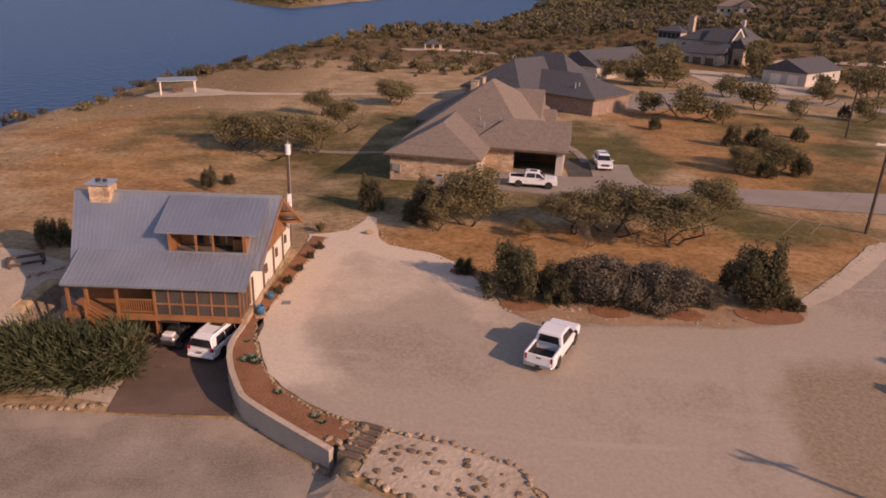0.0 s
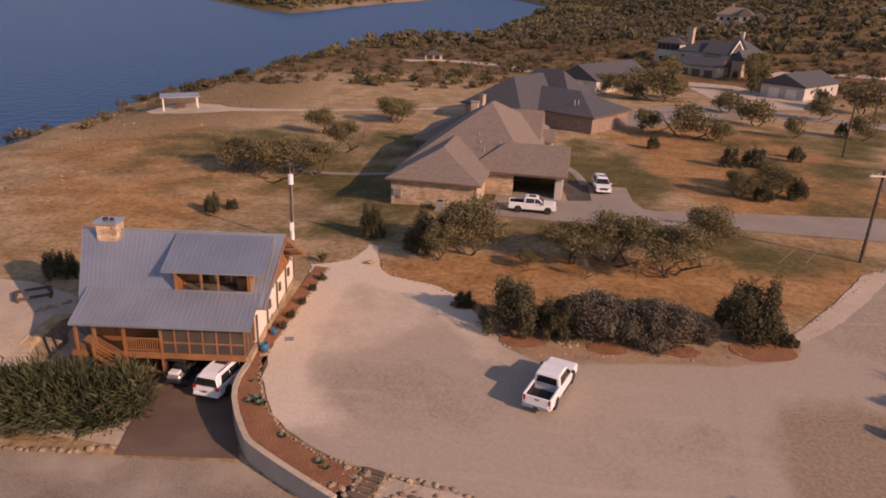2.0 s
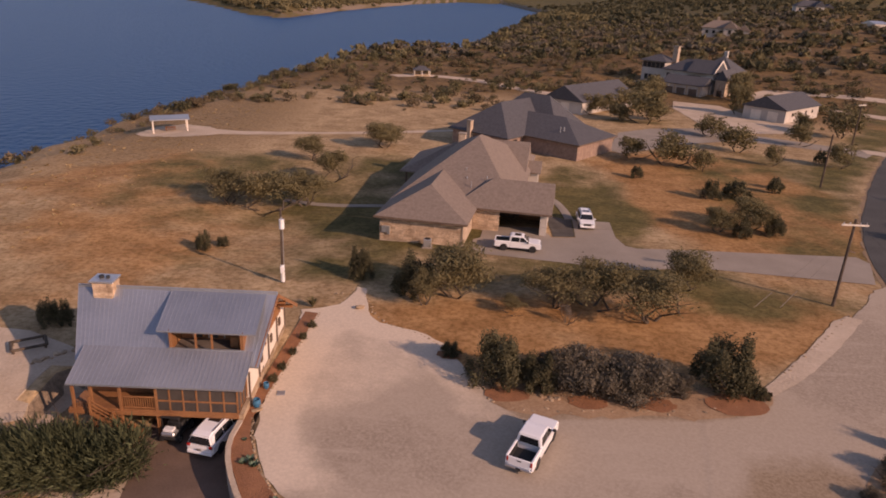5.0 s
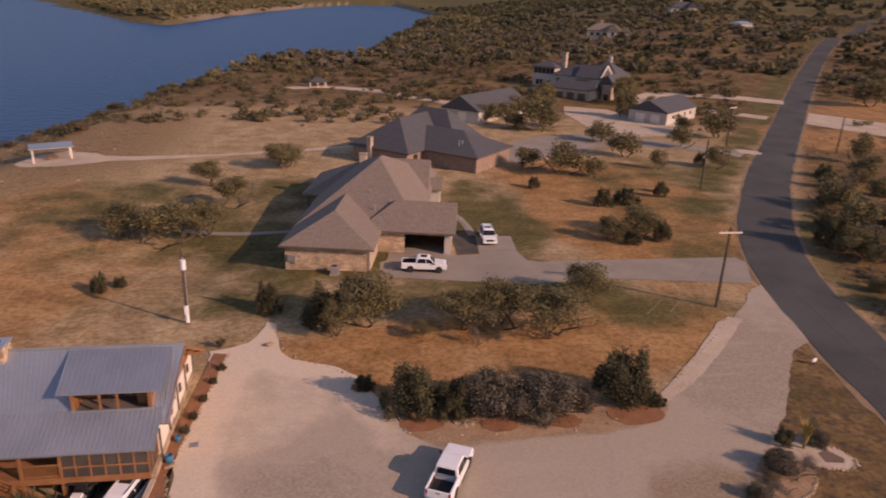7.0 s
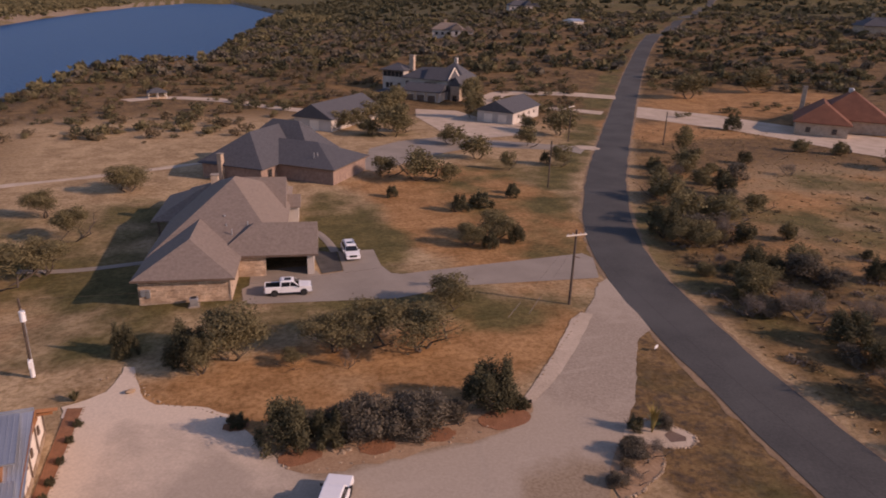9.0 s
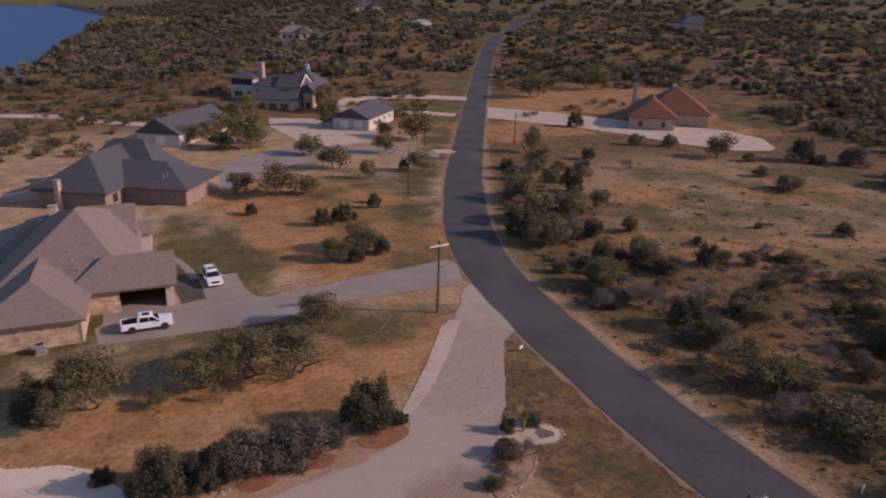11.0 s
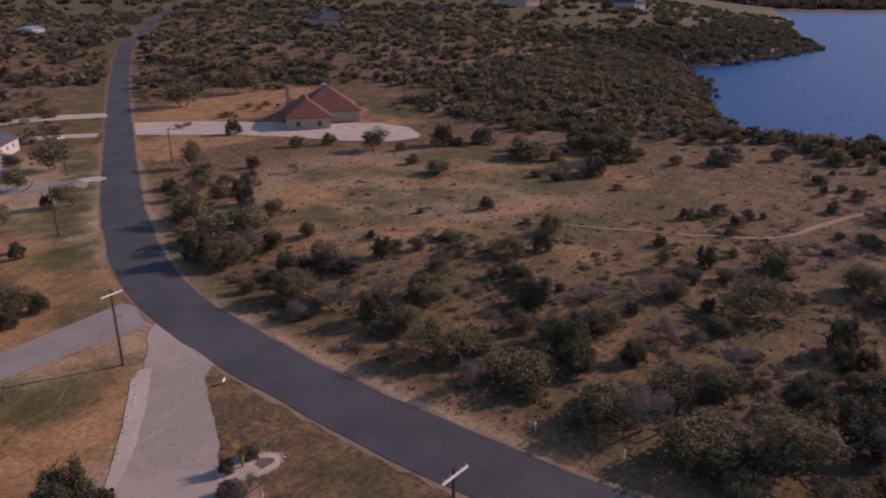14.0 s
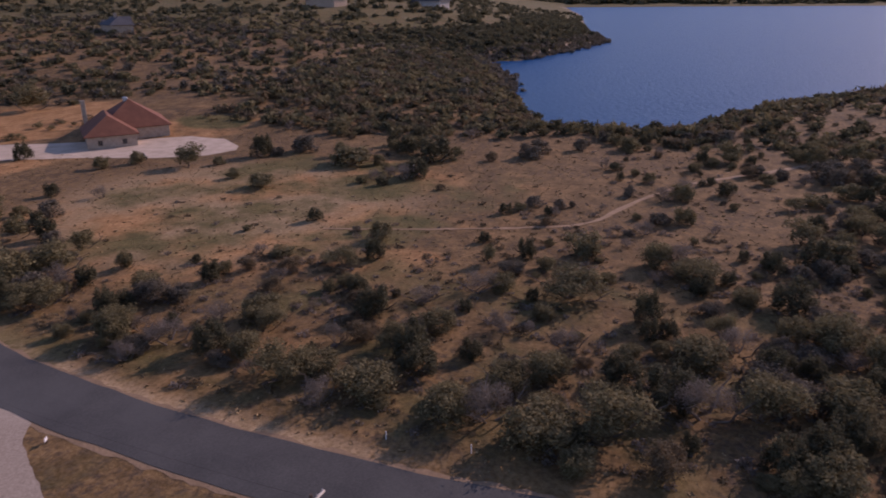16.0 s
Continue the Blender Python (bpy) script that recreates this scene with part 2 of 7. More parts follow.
    ln.new(bp.outputs[0], bsdf.inputs["Normal"])
    return m


def water_material():
    m = bpy.data.materials.new("lake_water")
    m.use_nodes = True
    nd, ln = m.node_tree.nodes, m.node_tree.links
    bsdf = nd["Principled BSDF"]
    bsdf.inputs["Base Color"].default_value = (0.001, 0.056, 0.172, 1)
    bsdf.inputs["Roughness"].default_value = 0.37
    bsdf.inputs["IOR"].default_value = 1.33
    bsdf.inputs["Specular IOR Level"].default_value = 0.10
    pos = nd.new("ShaderNodeNewGeometry")
    n = nd.new("ShaderNodeTexNoise")
    n.inputs["Scale"].default_value, n.inputs["Detail"].default_value = 0.35, 4
    ln.new(pos.outputs["Position"], n.inputs["Vector"])
    bp = nd.new("ShaderNodeBump")
    bp.inputs["Strength"].default_value, bp.inputs["Distance"].default_value = 1.0, 0.8
    ln.new(n.outputs[0], bp.inputs["Height"])
    ln.new(bp.outputs[0], bsdf.inputs["Normal"])
    return m


GROUND, WATER = ground_material(), water_material()


# ---- lie of the land ----
LAKE_Z = -11.8
LAKE_WEST = [(-92, -600), (-87, 60), (-86, 125), (-84, 165), (-80, 200), (-76, 240), (-68, 300), (-62, 350), (-60, 384), (-48, 402), (-10, 410), (2, 450), (8, 520), (22, 620),
             (48, 800), (90, 1050), (170, 1460), (120, 2700), (-20, 2665), (-143, 1884), (-200, 1211), (-214, 844), (-272, 906), (-715, 1787), (-4500, 2500), (-4500, -600)]
LAKE_EAST = [(252, 26), (288, 42), (333, 56), (404, 79), (500, 105), (557, 128), (575, 161), (644, 106), (760, 84), (913, 60), (1000, 84), (1657, 160), (2150, 215), (4400, 560), (4500, -350),
             (4400, -2400), (900, -2400), (600, -900), (470, -240), (400, -120), (362, -78), (330, -48), (300, -26), (270, -12), (250, 2)]
ROAD = [(44.5, -40), (44.4, 10), (45.2, 25), (46.5, 38), (48.6, 52), (51.0, 64), (54.3, 76), (60.5, 90), (68.5, 104), (79, 121), (96, 146), (114.5, 173), (152, 227), (181, 268), (214, 313),
        (246, 351), (328, 449), (365, 486), (450, 580), (574, 719), (640, 790)]
LOW_EDGE = [(-11.75, 44.6), (-11.65, 39.0), (-11.6, 36.8), (-11.0, 34.9), (-9.3, 31.75), (-6.6, 29.75), (-3.9, 27.9), (-3.0, 26.4), (1.0, 24.2), (5.5, 22.0), (9, 17), (9, -60), (-70, -60), (-70, 38), (-28, 44.6)]


def inside_distance(x, y, poly):
    """Distance to the outline of poly, positive inside."""
    best, ins = np.full(np.shape(x), 1e12), np.zeros(np.shape(x), bool)
    for (ax, ay), (bx, by) in zip(poly, poly[1:] + poly[:1]):
        ex, ey = bx - ax, by - ay
        t = np.clip(((x - ax) * ex + (y - ay) * ey) / (ex * ex + ey * ey), 0, 1)
        best = np.minimum(best, (x - ax - t * ex) ** 2 + (y - ay - t * ey) ** 2)
        ins ^= ((ay > y) != (by > y)) & (x < ex * (y - ay) / (ey if ey else 1e-9) + ax)
    return np.where(ins, 1, -1) * np.sqrt(best)


def line_distance(x, y, pts):
    best = np.full(np.shape(x), 1e12)
    for (ax, ay), (bx, by) in zip(pts, pts[1:]):
        ex, ey = bx - ax, by - ay
        t = np.clip(((x - ax) * ex + (y - ay) * ey) / (ex * ex + ey * ey), 0, 1)
        best = np.minimum(best, (x - ax - t * ex) ** 2 + (y - ay - t * ey) ** 2)
    return np.sqrt(best)


def ease(v, lo, hi):
    t = np.clip((v - lo) / (hi - lo), 0, 1)
    return t * t * (3 - 2 * t)


def waves(x, y):
    return (np.sin(x * 0.031 + 1.3 * np.sin(y * 0.017)) + np.sin(y * 0.027 + 1.7 * np.sin(x * 0.013 + 2)) + 0.5 * np.sin(x * 0.11 + 2 * np.sin(y * 0.07)) * np.sin(y * 0.09)) / 2.5


def height(x, y):
    x, y = np.asarray(x, float), np.asarray(y, float)
    d = np.hypot(x, y)
    over = np.maximum(d - 225, 0)
    # the western point stays low, the land rises to the north-east
    climb = 0.1 + 0.9 * ease(x / np.maximum(y, 60.0), -0.02, 0.2)
    z = climb * 60 * (1 - np.exp(-over * 0.07 / 60)) + waves(x, y) * np.minimum(over * 0.02, 4.0) * climb + 0.045 * np.maximum(d - 900, 0)
    # a shallow swale behind the stone house
    z = z - 1.3 * np.exp(-(((x + 20) / 11) ** 2 + ((y - 86) / 16) ** 2))
    for lake, rise in ((LAKE_WEST, 0.05), (LAKE_EAST, 0.13)):
        shore = -inside_distance(x, y, lake)
        s = shore + 2.5 * np.sin(x * 0.16 + np.sin(y * 0.09)) * np.sin(y * 0.13) * ease(shore, 0, 8)
        bank = np.where(s < 0, LAKE_Z + np.maximum(0.25 * s, -4), LAKE_Z + 0.85 * np.minimum(s, 9) + 0.24 * np.clip(s - 9, 0, 14) + rise * np.clip(s - 23, 0, 90) + 0.15 * np.maximum(s - 113, 0))
        z = np.minimum(z, bank)
    # the lower yard and the basement drive
    e = inside_distance(x, y, LOW_EDGE)
    wide = np.where(x < -27, 12.0, np.where(x > -3.6, 2.6, 0.25))
    drop = 0.55 + 0.6 * ease(y, 22, 30.5) + 0.45 * ease(y, 32, 38)
    return z - drop * ease(e, 0, wide)


def mesh_from(name, verts, faces, mats, smooth=False):
    me = bpy.data.meshes.new(name)
    me.from_pydata([tuple(v) for v in verts], [], [tuple(q) for q in faces])
    for m in mats if isinstance(mats, (list, tuple)) else [mats]:
        me.materials.append(m)
    if smooth:
        me.shade_smooth()
    me.update()
    return me


def axis(parts):
    out = [parts[0][0]]
    for lo, hi, step in parts:
        n = max(1, round((hi - lo) / step))
        out += [lo + (hi - lo) * (i + 1) / n for i in range(n)]
    return out


def spread_out(start, end, first, grow):
    vals, v, s = [], start, first
    while abs(v - start) < abs(end - start):
        s *= grow
        v += math.copysign(s, end - start)
        vals.append(v)
    return vals


gx = sorted(spread_out(-110, -4800, 3, 1.12)) + axis([(-110, -34, 2), (-34, 8, 0.6), (8, 60, 2), (60, 320, 2.6)]) + spread_out(320, 4900, 3, 1.1)
gy = sorted(spread_out(-60, -3000, 4, 1.2)) + axis([(-60, 20, 2.5), (20, 47, 0.6), (47, 260, 2.4)]) + spread_out(260, 4900, 3, 1.07)
X, Y = np.meshgrid(np.array(gx), np.array(gy))
Z = height(X, Y)
nx, ny = len(gx), len(gy)
idx = np.arange(nx * ny).reshape(ny, nx)
quads = np.stack([idx[:-1, :-1], idx[:-1, 1:], idx[1:, 1:], idx[1:, :-1]], -1).reshape(-1, 4)
ground_mesh = mesh_from("ground", np.stack([X, Y, Z], -1).reshape(-1, 3).tolist(), quads.tolist(), GROUND, True)
# zones: red = watered or green grass, green = orange soil, blue = brown scrub floor
fx, fy = X.ravel(), Y.ravel()
road_d = line_distance(fx, fy, ROAD)
road_side = np.interp(fy, [p[1] for p in ROAD], [p[0] for p in ROAD])
east = ease(fx - road_side, 0, 12)


def blob(cx, cy, rx, ry, soft=0.5):
    return 1 - ease(np.hypot((fx - cx) / rx, (fy - cy) / ry), 1 - soft, 1 + soft)


red = np.maximum.reduce([0.95 * blob(21, 97, 8, 22), 0.7 * blob(5, 69, 36, 6), 0.8 * blob(-6, 84, 16, 18), 0.62 * blob(-22, 98, 30, 26), 0.75 * blob(36, 64, 12, 6),
                         0.75 * (1 - ease(np.abs(road_d - 9), 2, 8)) * (1 - east) * ease(fy, 60, 90), 0.55 * blob(41.5, 49, 5.5, 8), 0.4 * blob(38, 34, 5, 10), 0.5 * blob(60, 118, 12, 30), 0.75 * ease(np.hypot(fx, fy), 420, 700), 1.4 * ease(np.hypot(fx, fy), 1100, 1700), 0.25 * blob(-30, 75, 20, 12), 1.25 * blob(203, 140, 10, 13), 0.62 * blob(130, 70, 55, 45), 0.45 * blob(75, 20, 30, 60), 0.5 * blob(58, 102, 24, 45),
                         0.5 * blob(45, 172, 14, 6)])
grn = np.maximum.reduce([0.95 * blob(44, 105, 20, 34), 0.85 * blob(15, 56, 26, 9), 0.85 * blob(32, 58, 10, 8), 0.45 * blob(-24, 62, 22, 14), 0.5 * blob(-45, 80, 30, 40), 0.35 * blob(40, 29, 6, 10),
                         0.7 * blob(125, 170, 30, 25), 0.5 * blob(118, 70, 60, 50), 0.55 * blob(185, 150, 40, 30), 0.85 * blob(178, 196, 45, 26)])
blu = np.maximum(1.0 * east * (1 - 0.6 * blob(122, 82, 46, 48)), 0.75 * ease(np.hypot(fx, fy), 165, 230) * (1 - 0.85 * blob(185, 190, 52, 40)))
blu = np.maximum.reduce([blu, 0.5 * blob(-55, 150, 25, 60), 1.3 * blob(40, 36, 8, 24, 0.3), 0.9 * blob(75, -5, 30, 34), 0.75 * blob(40, 8, 14, 22)])
zone = ground_mesh.color_attributes.new("zone", "FLOAT_COLOR", "POINT")
zone.data.foreach_set("color", np.stack([red, grn, blu, np.ones_like(red)], -1).ravel())
ground = tagged(new("ground", ground_mesh), "dry grass, orange soil and scrub on a lakeside plateau", "ground", kind="structure")
water = tagged(new("water", mesh_from("water", [(-4900, -2900, LAKE_Z), (4900, -2900, LAKE_Z), (4900, 4900, LAKE_Z), (-4900, 4900, LAKE_Z)], [(0, 1, 2, 3)], WATER)),
               "calm deep blue lake water below low cliffs", "water", kind="structure")


# ---- sheets that lie on the ground ----
def resample(pts, step, closed=True):
    out = []
    n = len(pts)
    for i in range(n if closed else n - 1):
        a, b = Vector(pts[i]), Vector(pts[(i + 1) % n])
        k = max(1, int((b - a).length / step))
        out += [tuple(a.lerp(b, j / k)) for j in range(k)]
    if not closed:
        out.append(tuple(pts[-1]))
    return out


def rounded(pts, closed=True, times=2):
    """Chaikin's corner cutting."""
    for _ in range(times):
        out = [] if closed else [pts[0]]
        n = len(pts)
        for i in range(n if closed else n - 1):
            (ax, ay), (bx, by) = pts[i], pts[(i + 1) % n]
            out += [(0.75 * ax + 0.25 * bx, 0.75 * ay + 0.25 * by), (0.25 * ax + 0.75 * bx, 0.25 * ay + 0.75 * by)]
        pts = out if closed else out + [pts[-1]]
    return pts


def ragged(pts, amount, rng):
    return [(x + rng.uniform(-amount, amount), y + rng.uniform(-amount, amount)) for x, y in pts]


def sheet(name, poly, mat, lift, label, category, step=0.0, rough_edge=0.0, seed=3, flat=False):
    rng = random.Random(seed)
    if rough_edge:
        poly = ragged(resample(poly, 0.8), rough_edge, rng)
    bm = bmesh.new()
    ring = [bm.verts.new((x, y, 0)) for x, y in poly]
    edges = [bm.edges.new((a, b)) for a, b in zip(ring, ring[1:] + ring[:1])]
    bmesh.ops.triangle_fill(bm, edges=edges, use_beauty=True)
    if step:
        for ax, no in ((0, (1, 0, 0)), (1, (0, 1, 0))):
            lo, hi = min(p[ax] for p in poly), max(p[ax] for p in poly)
            v = math.ceil(lo / step) * step
            while v < hi:
                bmesh.ops.bisect_plane(bm, geom=bm.verts[:] + bm.edges[:] + bm.faces[:], plane_co=(v, v, 0), plane_no=no)
                v += step
    bmesh.ops.triangulate(bm, faces=bm.faces[:])
    zs = height([v.co.x for v in bm.verts], [v.co.y for v in bm.verts])
    for v, z in zip(bm.verts, zs):
        v.co.z = lift if flat else z + lift
    bmesh.ops.recalc_face_normals(bm, faces=bm.faces[:])
    if sum(f.normal.z for f in bm.faces) < 0:
        bmesh.ops.reverse_faces(bm, faces=bm.faces[:])
    me = bpy.data.meshes.new(name)
    bm.to_mesh(me)
    bm.free()
    me.materials.append(mat)
    return tagged(new(name, me), label, category, kind="structure")


def ribbon(name, pts, width, mat, lift, label, category, step=2.0, wobble=0.0):
    rng = random.Random(5)
    pts = resample(rounded(pts, False), step, False)
    v, f = [], []
    for i, p in enumerate(pts):
        a, b = Vector(pts[max(i - 1, 0)]), Vector(pts[min(i + 1, len(pts) - 1)])
        d = (b - a).normalized()
        n = Vector((-d.y, d.x))
        w = width(i / (len(pts) - 1)) if callable(width) else width
        for k in range(5):
            s = (k / 4 - 0.5) * w + (rng.uniform(-wobble, wobble) if k in (0, 4) else 0)
            v.append((p[0] + n.x * s, p[1] + n.y * s))
    zs = height([q[0] for q in v], [q[1] for q in v])
    for i in range(len(pts) - 1):
        for k in range(4):
            a = i * 5 + k
            f.append((a, a + 5, a + 6, a + 1))
    crown = (0, 0.03, 0.05, 0.03, 0)
    me = mesh_from(name, [(q[0], q[1], z + lift + crown[i % 5]) for i, (q, z) in enumerate(zip(v, zs))], f, mat)
    if me.polygons[0].normal.z < 0:
        me.flip_normals()
    return tagged(new(name, me), label, category, kind="structure")


LOT = [(-11.6, 44.0), (-11.3, 42.0), (-10.9, 38.0), (-9.5, 34.8), (-7.9, 32.5), (-5.7, 30.9), (-3.0, 29.8), (0.0, 28.8), (3.7, 27.2), (5.8, 25.4), (9, 20), (10, 8), (24, 10), (26.6, 34.1), (27.8, 35.8), (30.5, 38.9),
       (34.9, 43.7), (36.5, 45.7), (39.5, 50.2), (42.8, 54.8), (45.2, 56.2), (47.6, 62), (48.6, 70.6), (46.6, 69.4), (44.2, 66.2), (40.2, 61.6), (31.6, 52.3), (27.3, 48.4), (25.6, 45.6), (22.4, 44.2), (19, 43.4),
       (14.5, 43.2), (10.6, 42.8), (7.1, 42.5), (5.0, 43.6), (4.0, 45.7), (2.5, 48.8), (1.6, 51.2), (-0.4, 53.4), (-2.4, 54.3), (-4.6, 55.0), (-5.8, 56.5), (-6.3, 59.0), (-6.9, 62.3), (-7.7, 62.6), (-8.1, 60.6), (-8.8, 58.4), (-10.2, 57.4), (-12.0, 56.9), (-11.8, 55.2), (-10.6, 53.0), (-10.9, 50)]


def lot_material():
    """Caliche gravel: pale and loose along the edges, greyer where it is driven on, brown earth at the lane end."""
    m = bpy.data.materials.new("caliche_gravel")
    m.use_nodes = True
    nd, ln = m.node_tree.nodes, m.node_tree.links
    bsdf = nd["Principled BSDF"]
    pos, wear, rgb = nd.new("ShaderNodeNewGeometry"), nd.new("ShaderNodeAttribute"), nd.new("ShaderNodeSeparateColor")
    wear.attribute_name = "wear"
    ln.new(wear.outputs["Color"], rgb.inputs[0])

    def noise_at(scale, detail, rough=0.6, stretch=(1, 1, 1)):
        mp, n = nd.new("ShaderNodeMapping"), nd.new("ShaderNodeTexNoise")
        mp.inputs["Scale"].default_value = stretch
        mp.inputs["Rotation"].default_value = (0, 0, radians(35))
        n.inputs["Scale"].default_value, n.inputs["Detail"].default_value, n.inputs["Roughness"].default_value = scale, detail, rough
        ln.new(pos.outputs["Position"], mp.inputs[0])
        ln.new(mp.outputs[0], n.inputs["Vector"])
        return n.outputs[0]

    def blend(value, noise, amount, lo, hi, a, b):
        add, rng, mx = nd.new("ShaderNodeMath"), nd.new("ShaderNodeMapRange"), nd.new("ShaderNodeMix")
        add.operation = "MULTIPLY_ADD"
        add.inputs[1].default_value = amount
        ln.new(noise, add.inputs[0])
        if value is None:
            add.inputs[2].default_value = 0
        else:
            ln.new(value, add.inputs[2])
        rng.interpolation_type = "SMOOTHSTEP"
        rng.inputs[1].default_value, rng.inputs[2].default_value = lo + amount / 2, hi + amount / 2
        ln.new(add.outputs[0], rng.inputs[0])
        mx.data_type = "RGBA"
        ln.new(rng.outputs[0], mx.inputs[0])
        for i, v in ((6, a), (7, b)):
            if isinstance(v, tuple):
                mx.inputs[i].default_value = (*v, 1)
            else:
                ln.new(v, mx.inputs[i])
        return mx.outputs[2]

    patch, fine, tracks = noise_at(0.22, 6, 0.65), noise_at(4.0, 5, 0.8), noise_at(0.5, 5, 0.6, (0.22, 1.6, 1))
    col = blend(None, fine, 1.0, -0.18, 0.18, (0.38, 0.308, 0.235), (0.45, 0.367, 0.285))
    col = blend(rgb.outputs[2], patch, 1.3, 0.35, 0.75, col, blend(None, fine, 1.0, -0.16, 0.2, (0.285, 0.225, 0.168), (0.44, 0.358, 0.278)))
    col = blend(None, tracks, 1.0, 0.02, 0.34, col, (0.47, 0.385, 0.302))
    col = blend(rgb.outputs[0], patch, 0.9, 0.3, 0.75, col, blend(None, fine, 1.0, -0.2, 0.2, (0.58, 0.468, 0.355), (0.70, 0.57, 0.44)))
    col = blend(rgb.outputs[1], patch, 0.9, 0.3, 0.7, col, blend(None, fine, 1.0, -0.16, 0.16, (0.25, 0.182, 0.118), (0.36, 0.275, 0.19)))
    ln.new(col, bsdf.inputs["Base Color"])
    bsdf.inputs["Roughness"].default_value, bsdf.inputs["Specular IOR Level"].default_value = 0.95, 0.2
    bp = nd.new("ShaderNodeBump")
    bp.inputs["Strength"].default_value, bp.inputs["Distance"].default_value = 0.15, 0.06
    ln.new(fine, bp.inputs["Height"])
    ln.new(bp.outputs[0], bsdf.inputs["Normal"])
    return m


lot = sheet("gravel_lot", LOT, lot_material(), 0.045, "pale caliche gravel parking lot with faint wheel marks", "gravel lot", step=1.0, rough_edge=0.12, flat=True)
lx_, ly_ = np.array([v.co.x for v in lot.data.vertices]), np.array([v.co.y for v in lot.data.vertices])
rim = inside_distance(lx_, ly_, LOT)


def patch_at(cx, cy, rx, ry, soft=0.5):
    return 1 - ease(np.hypot((lx_ - cx) / rx, (ly_ - cy) / ry), 1 - soft, 1 + soft)


pale = (1 - ease(rim, 0.8, 5.5)) * np.maximum(1.0 * (1 - ease(lx_, -2, 10)) * ease(ly_, 29, 36), 0.7 * ease(ly_, 46, 54) * (1 - ease(lx_, 4, 12)))
pale = np.maximum(pale, 0.55 * ease(ly_ - 0.75 * lx_, 36, 52))
brown_ = np.maximum(0.95 * patch_at(25, 29, 6.5, 10), 0.8 * (1 - ease(rim, 0.2, 1.8)) * (1 - ease(np.abs(lx_ - 16), 8, 12)) * ease(ly_, 38, 41))
driven = np.maximum.reduce([0.62 * patch_at(-1, 37.5, 8, 6, 0.8), 0.5 * patch_at(-7, 47, 3, 6, 0.8), 0.5 * patch_at(14, 32, 8, 7, 0.8), 0.8 * patch_at(37, 53, 12, 16, 0.8)])
tone = lot.data.color_attributes.new("wear", "FLOAT_COLOR", "POINT")
tone.data.foreach_set("color", np.stack([pale, brown_, driven, np.ones_like(pale)], -1).ravel())
sheet("pale_verge", [(40.0, 62.2), (41.2, 61.4), (35.6, 55.0), (32.2, 51.4), (28.9, 48.4), (26.4, 46.4), (25.8, 47.2), (27.8, 49.3), (31.1, 52.7), (34.7, 56.8), (38.2, 60.9)], PALE, 0.06, "bare pale caliche strip beside the lawn edge", "verge", rough_edge=0.07)
ribbon("road_shoulder", ROAD, lambda t: 8.8, material("shoulder_soil", (0.20, 0.130, 0.072), (0.31, 0.205, 0.118), 0.4, 3.0, 0.95, bump=0.3, spread=0.8), 0.022, "bare tan soil shoulder along the lane", "road shoulder", 1.1, 0.35)
ribbon("road", ROAD, lambda t: 7.8, ASPHALT, 0.07, "grey asphalt lane curving away through scrub", "road", 2.5, 0.15)
sheet("lower_gravel", [(-9.9, 31.0), (-7.0, 28.9), (-4.4, 27.0), (-3.2, 25.6), (1.0, 23.6), (5, 21), (7, 10), (-60, 10), (-60, 31.5), (-17.3, 30.8)], GRAVEL_LOW, 0.03, "greyish gravel of the lower yard", "gravel lot", step=1.2)
sheet("basement_drive", [(-17.0, 31.0), (-10.2, 31.3), (-11.6, 34.7), (-12.25, 36.7), (-12.35, 44.2), (-19.6, 44.2), (-18.6, 38.5)], BROWN_PAVING, 0.06, "brown stained paving sloping into the basement garage", "driveway", step=0.9)
sheet("planting_bed", [(-12.25, 42.4), (-12.2, 39.3), (-12.1, 36.8), (-11.35, 34.8), (-9.55, 31.4), (-6.8, 29.45), (-4.2, 27.7), (-3.3, 28.6), (-3.4, 29.5), (-5.7, 30.5), (-7.9, 32.2), (-9.7, 34.6), (-11.1, 37.8), (-11.5, 39.6), (-11.3, 42.4)], MULCH, 0.09,
      "red-brown mulch bed behind a curved wall", "planting bed", flat=True)
sheet("side_bed", [(-12.25, 42.2), (-11.35, 42.4), (-10.4, 56.2), (-11.6, 56.4)], MULCH, 0.08, "narrow mulch bed along the cabin", "planting bed", flat=True)
sheet("rock_bed", [(-1.9, 29.2), (1.6, 28.3), (4.6, 26.9), (5.5, 25.0), (3.4, 23.2), (-0.5, 24.8), (-2.6, 26.0)], PALE, 0.05, "pale sloping rock garden strewn with small stones", "rock garden", step=0.7)
SOIL = material("bare_soil", (0.27, 0.165, 0.092), (0.43, 0.285, 0.17), 0.5, 5.0, 0.95, bump=0.25, spread=0.9)
sheet("soil_strip", [(4.4, 45.6), (5.1, 43.3), (7.2, 42.2), (10.6, 42.3), (14.5, 42.6), (19, 42.8), (22.4, 43.5), (25.6, 44.9), (26.4, 46.8), (24, 47.4), (19, 46.6), (12, 46.2), (7, 46.2)], SOIL, 0.06, "bare orange-brown soil round the junipers", "soil", rough_edge=0.35, flat=True)
for k, (cx, cy, rx) in enumerate([(6.0, 44.6, 1.7), (12.0, 44.2, 1.5), (17.0, 44.4, 1.5), (23.2, 45.0, 2.4), (1.6, 50.0, 1.1)]):
    sheet("shrub_bed", [(cx + rx * math.cos(a * math.tau / 18), cy + rx * 0.62 * math.sin(a * math.tau / 18)) for a in range(18)], MULCH, 0.085 + 0.004 * k, "red mulch under the junipers", "planting bed", rough_edge=0.12, seed=k)
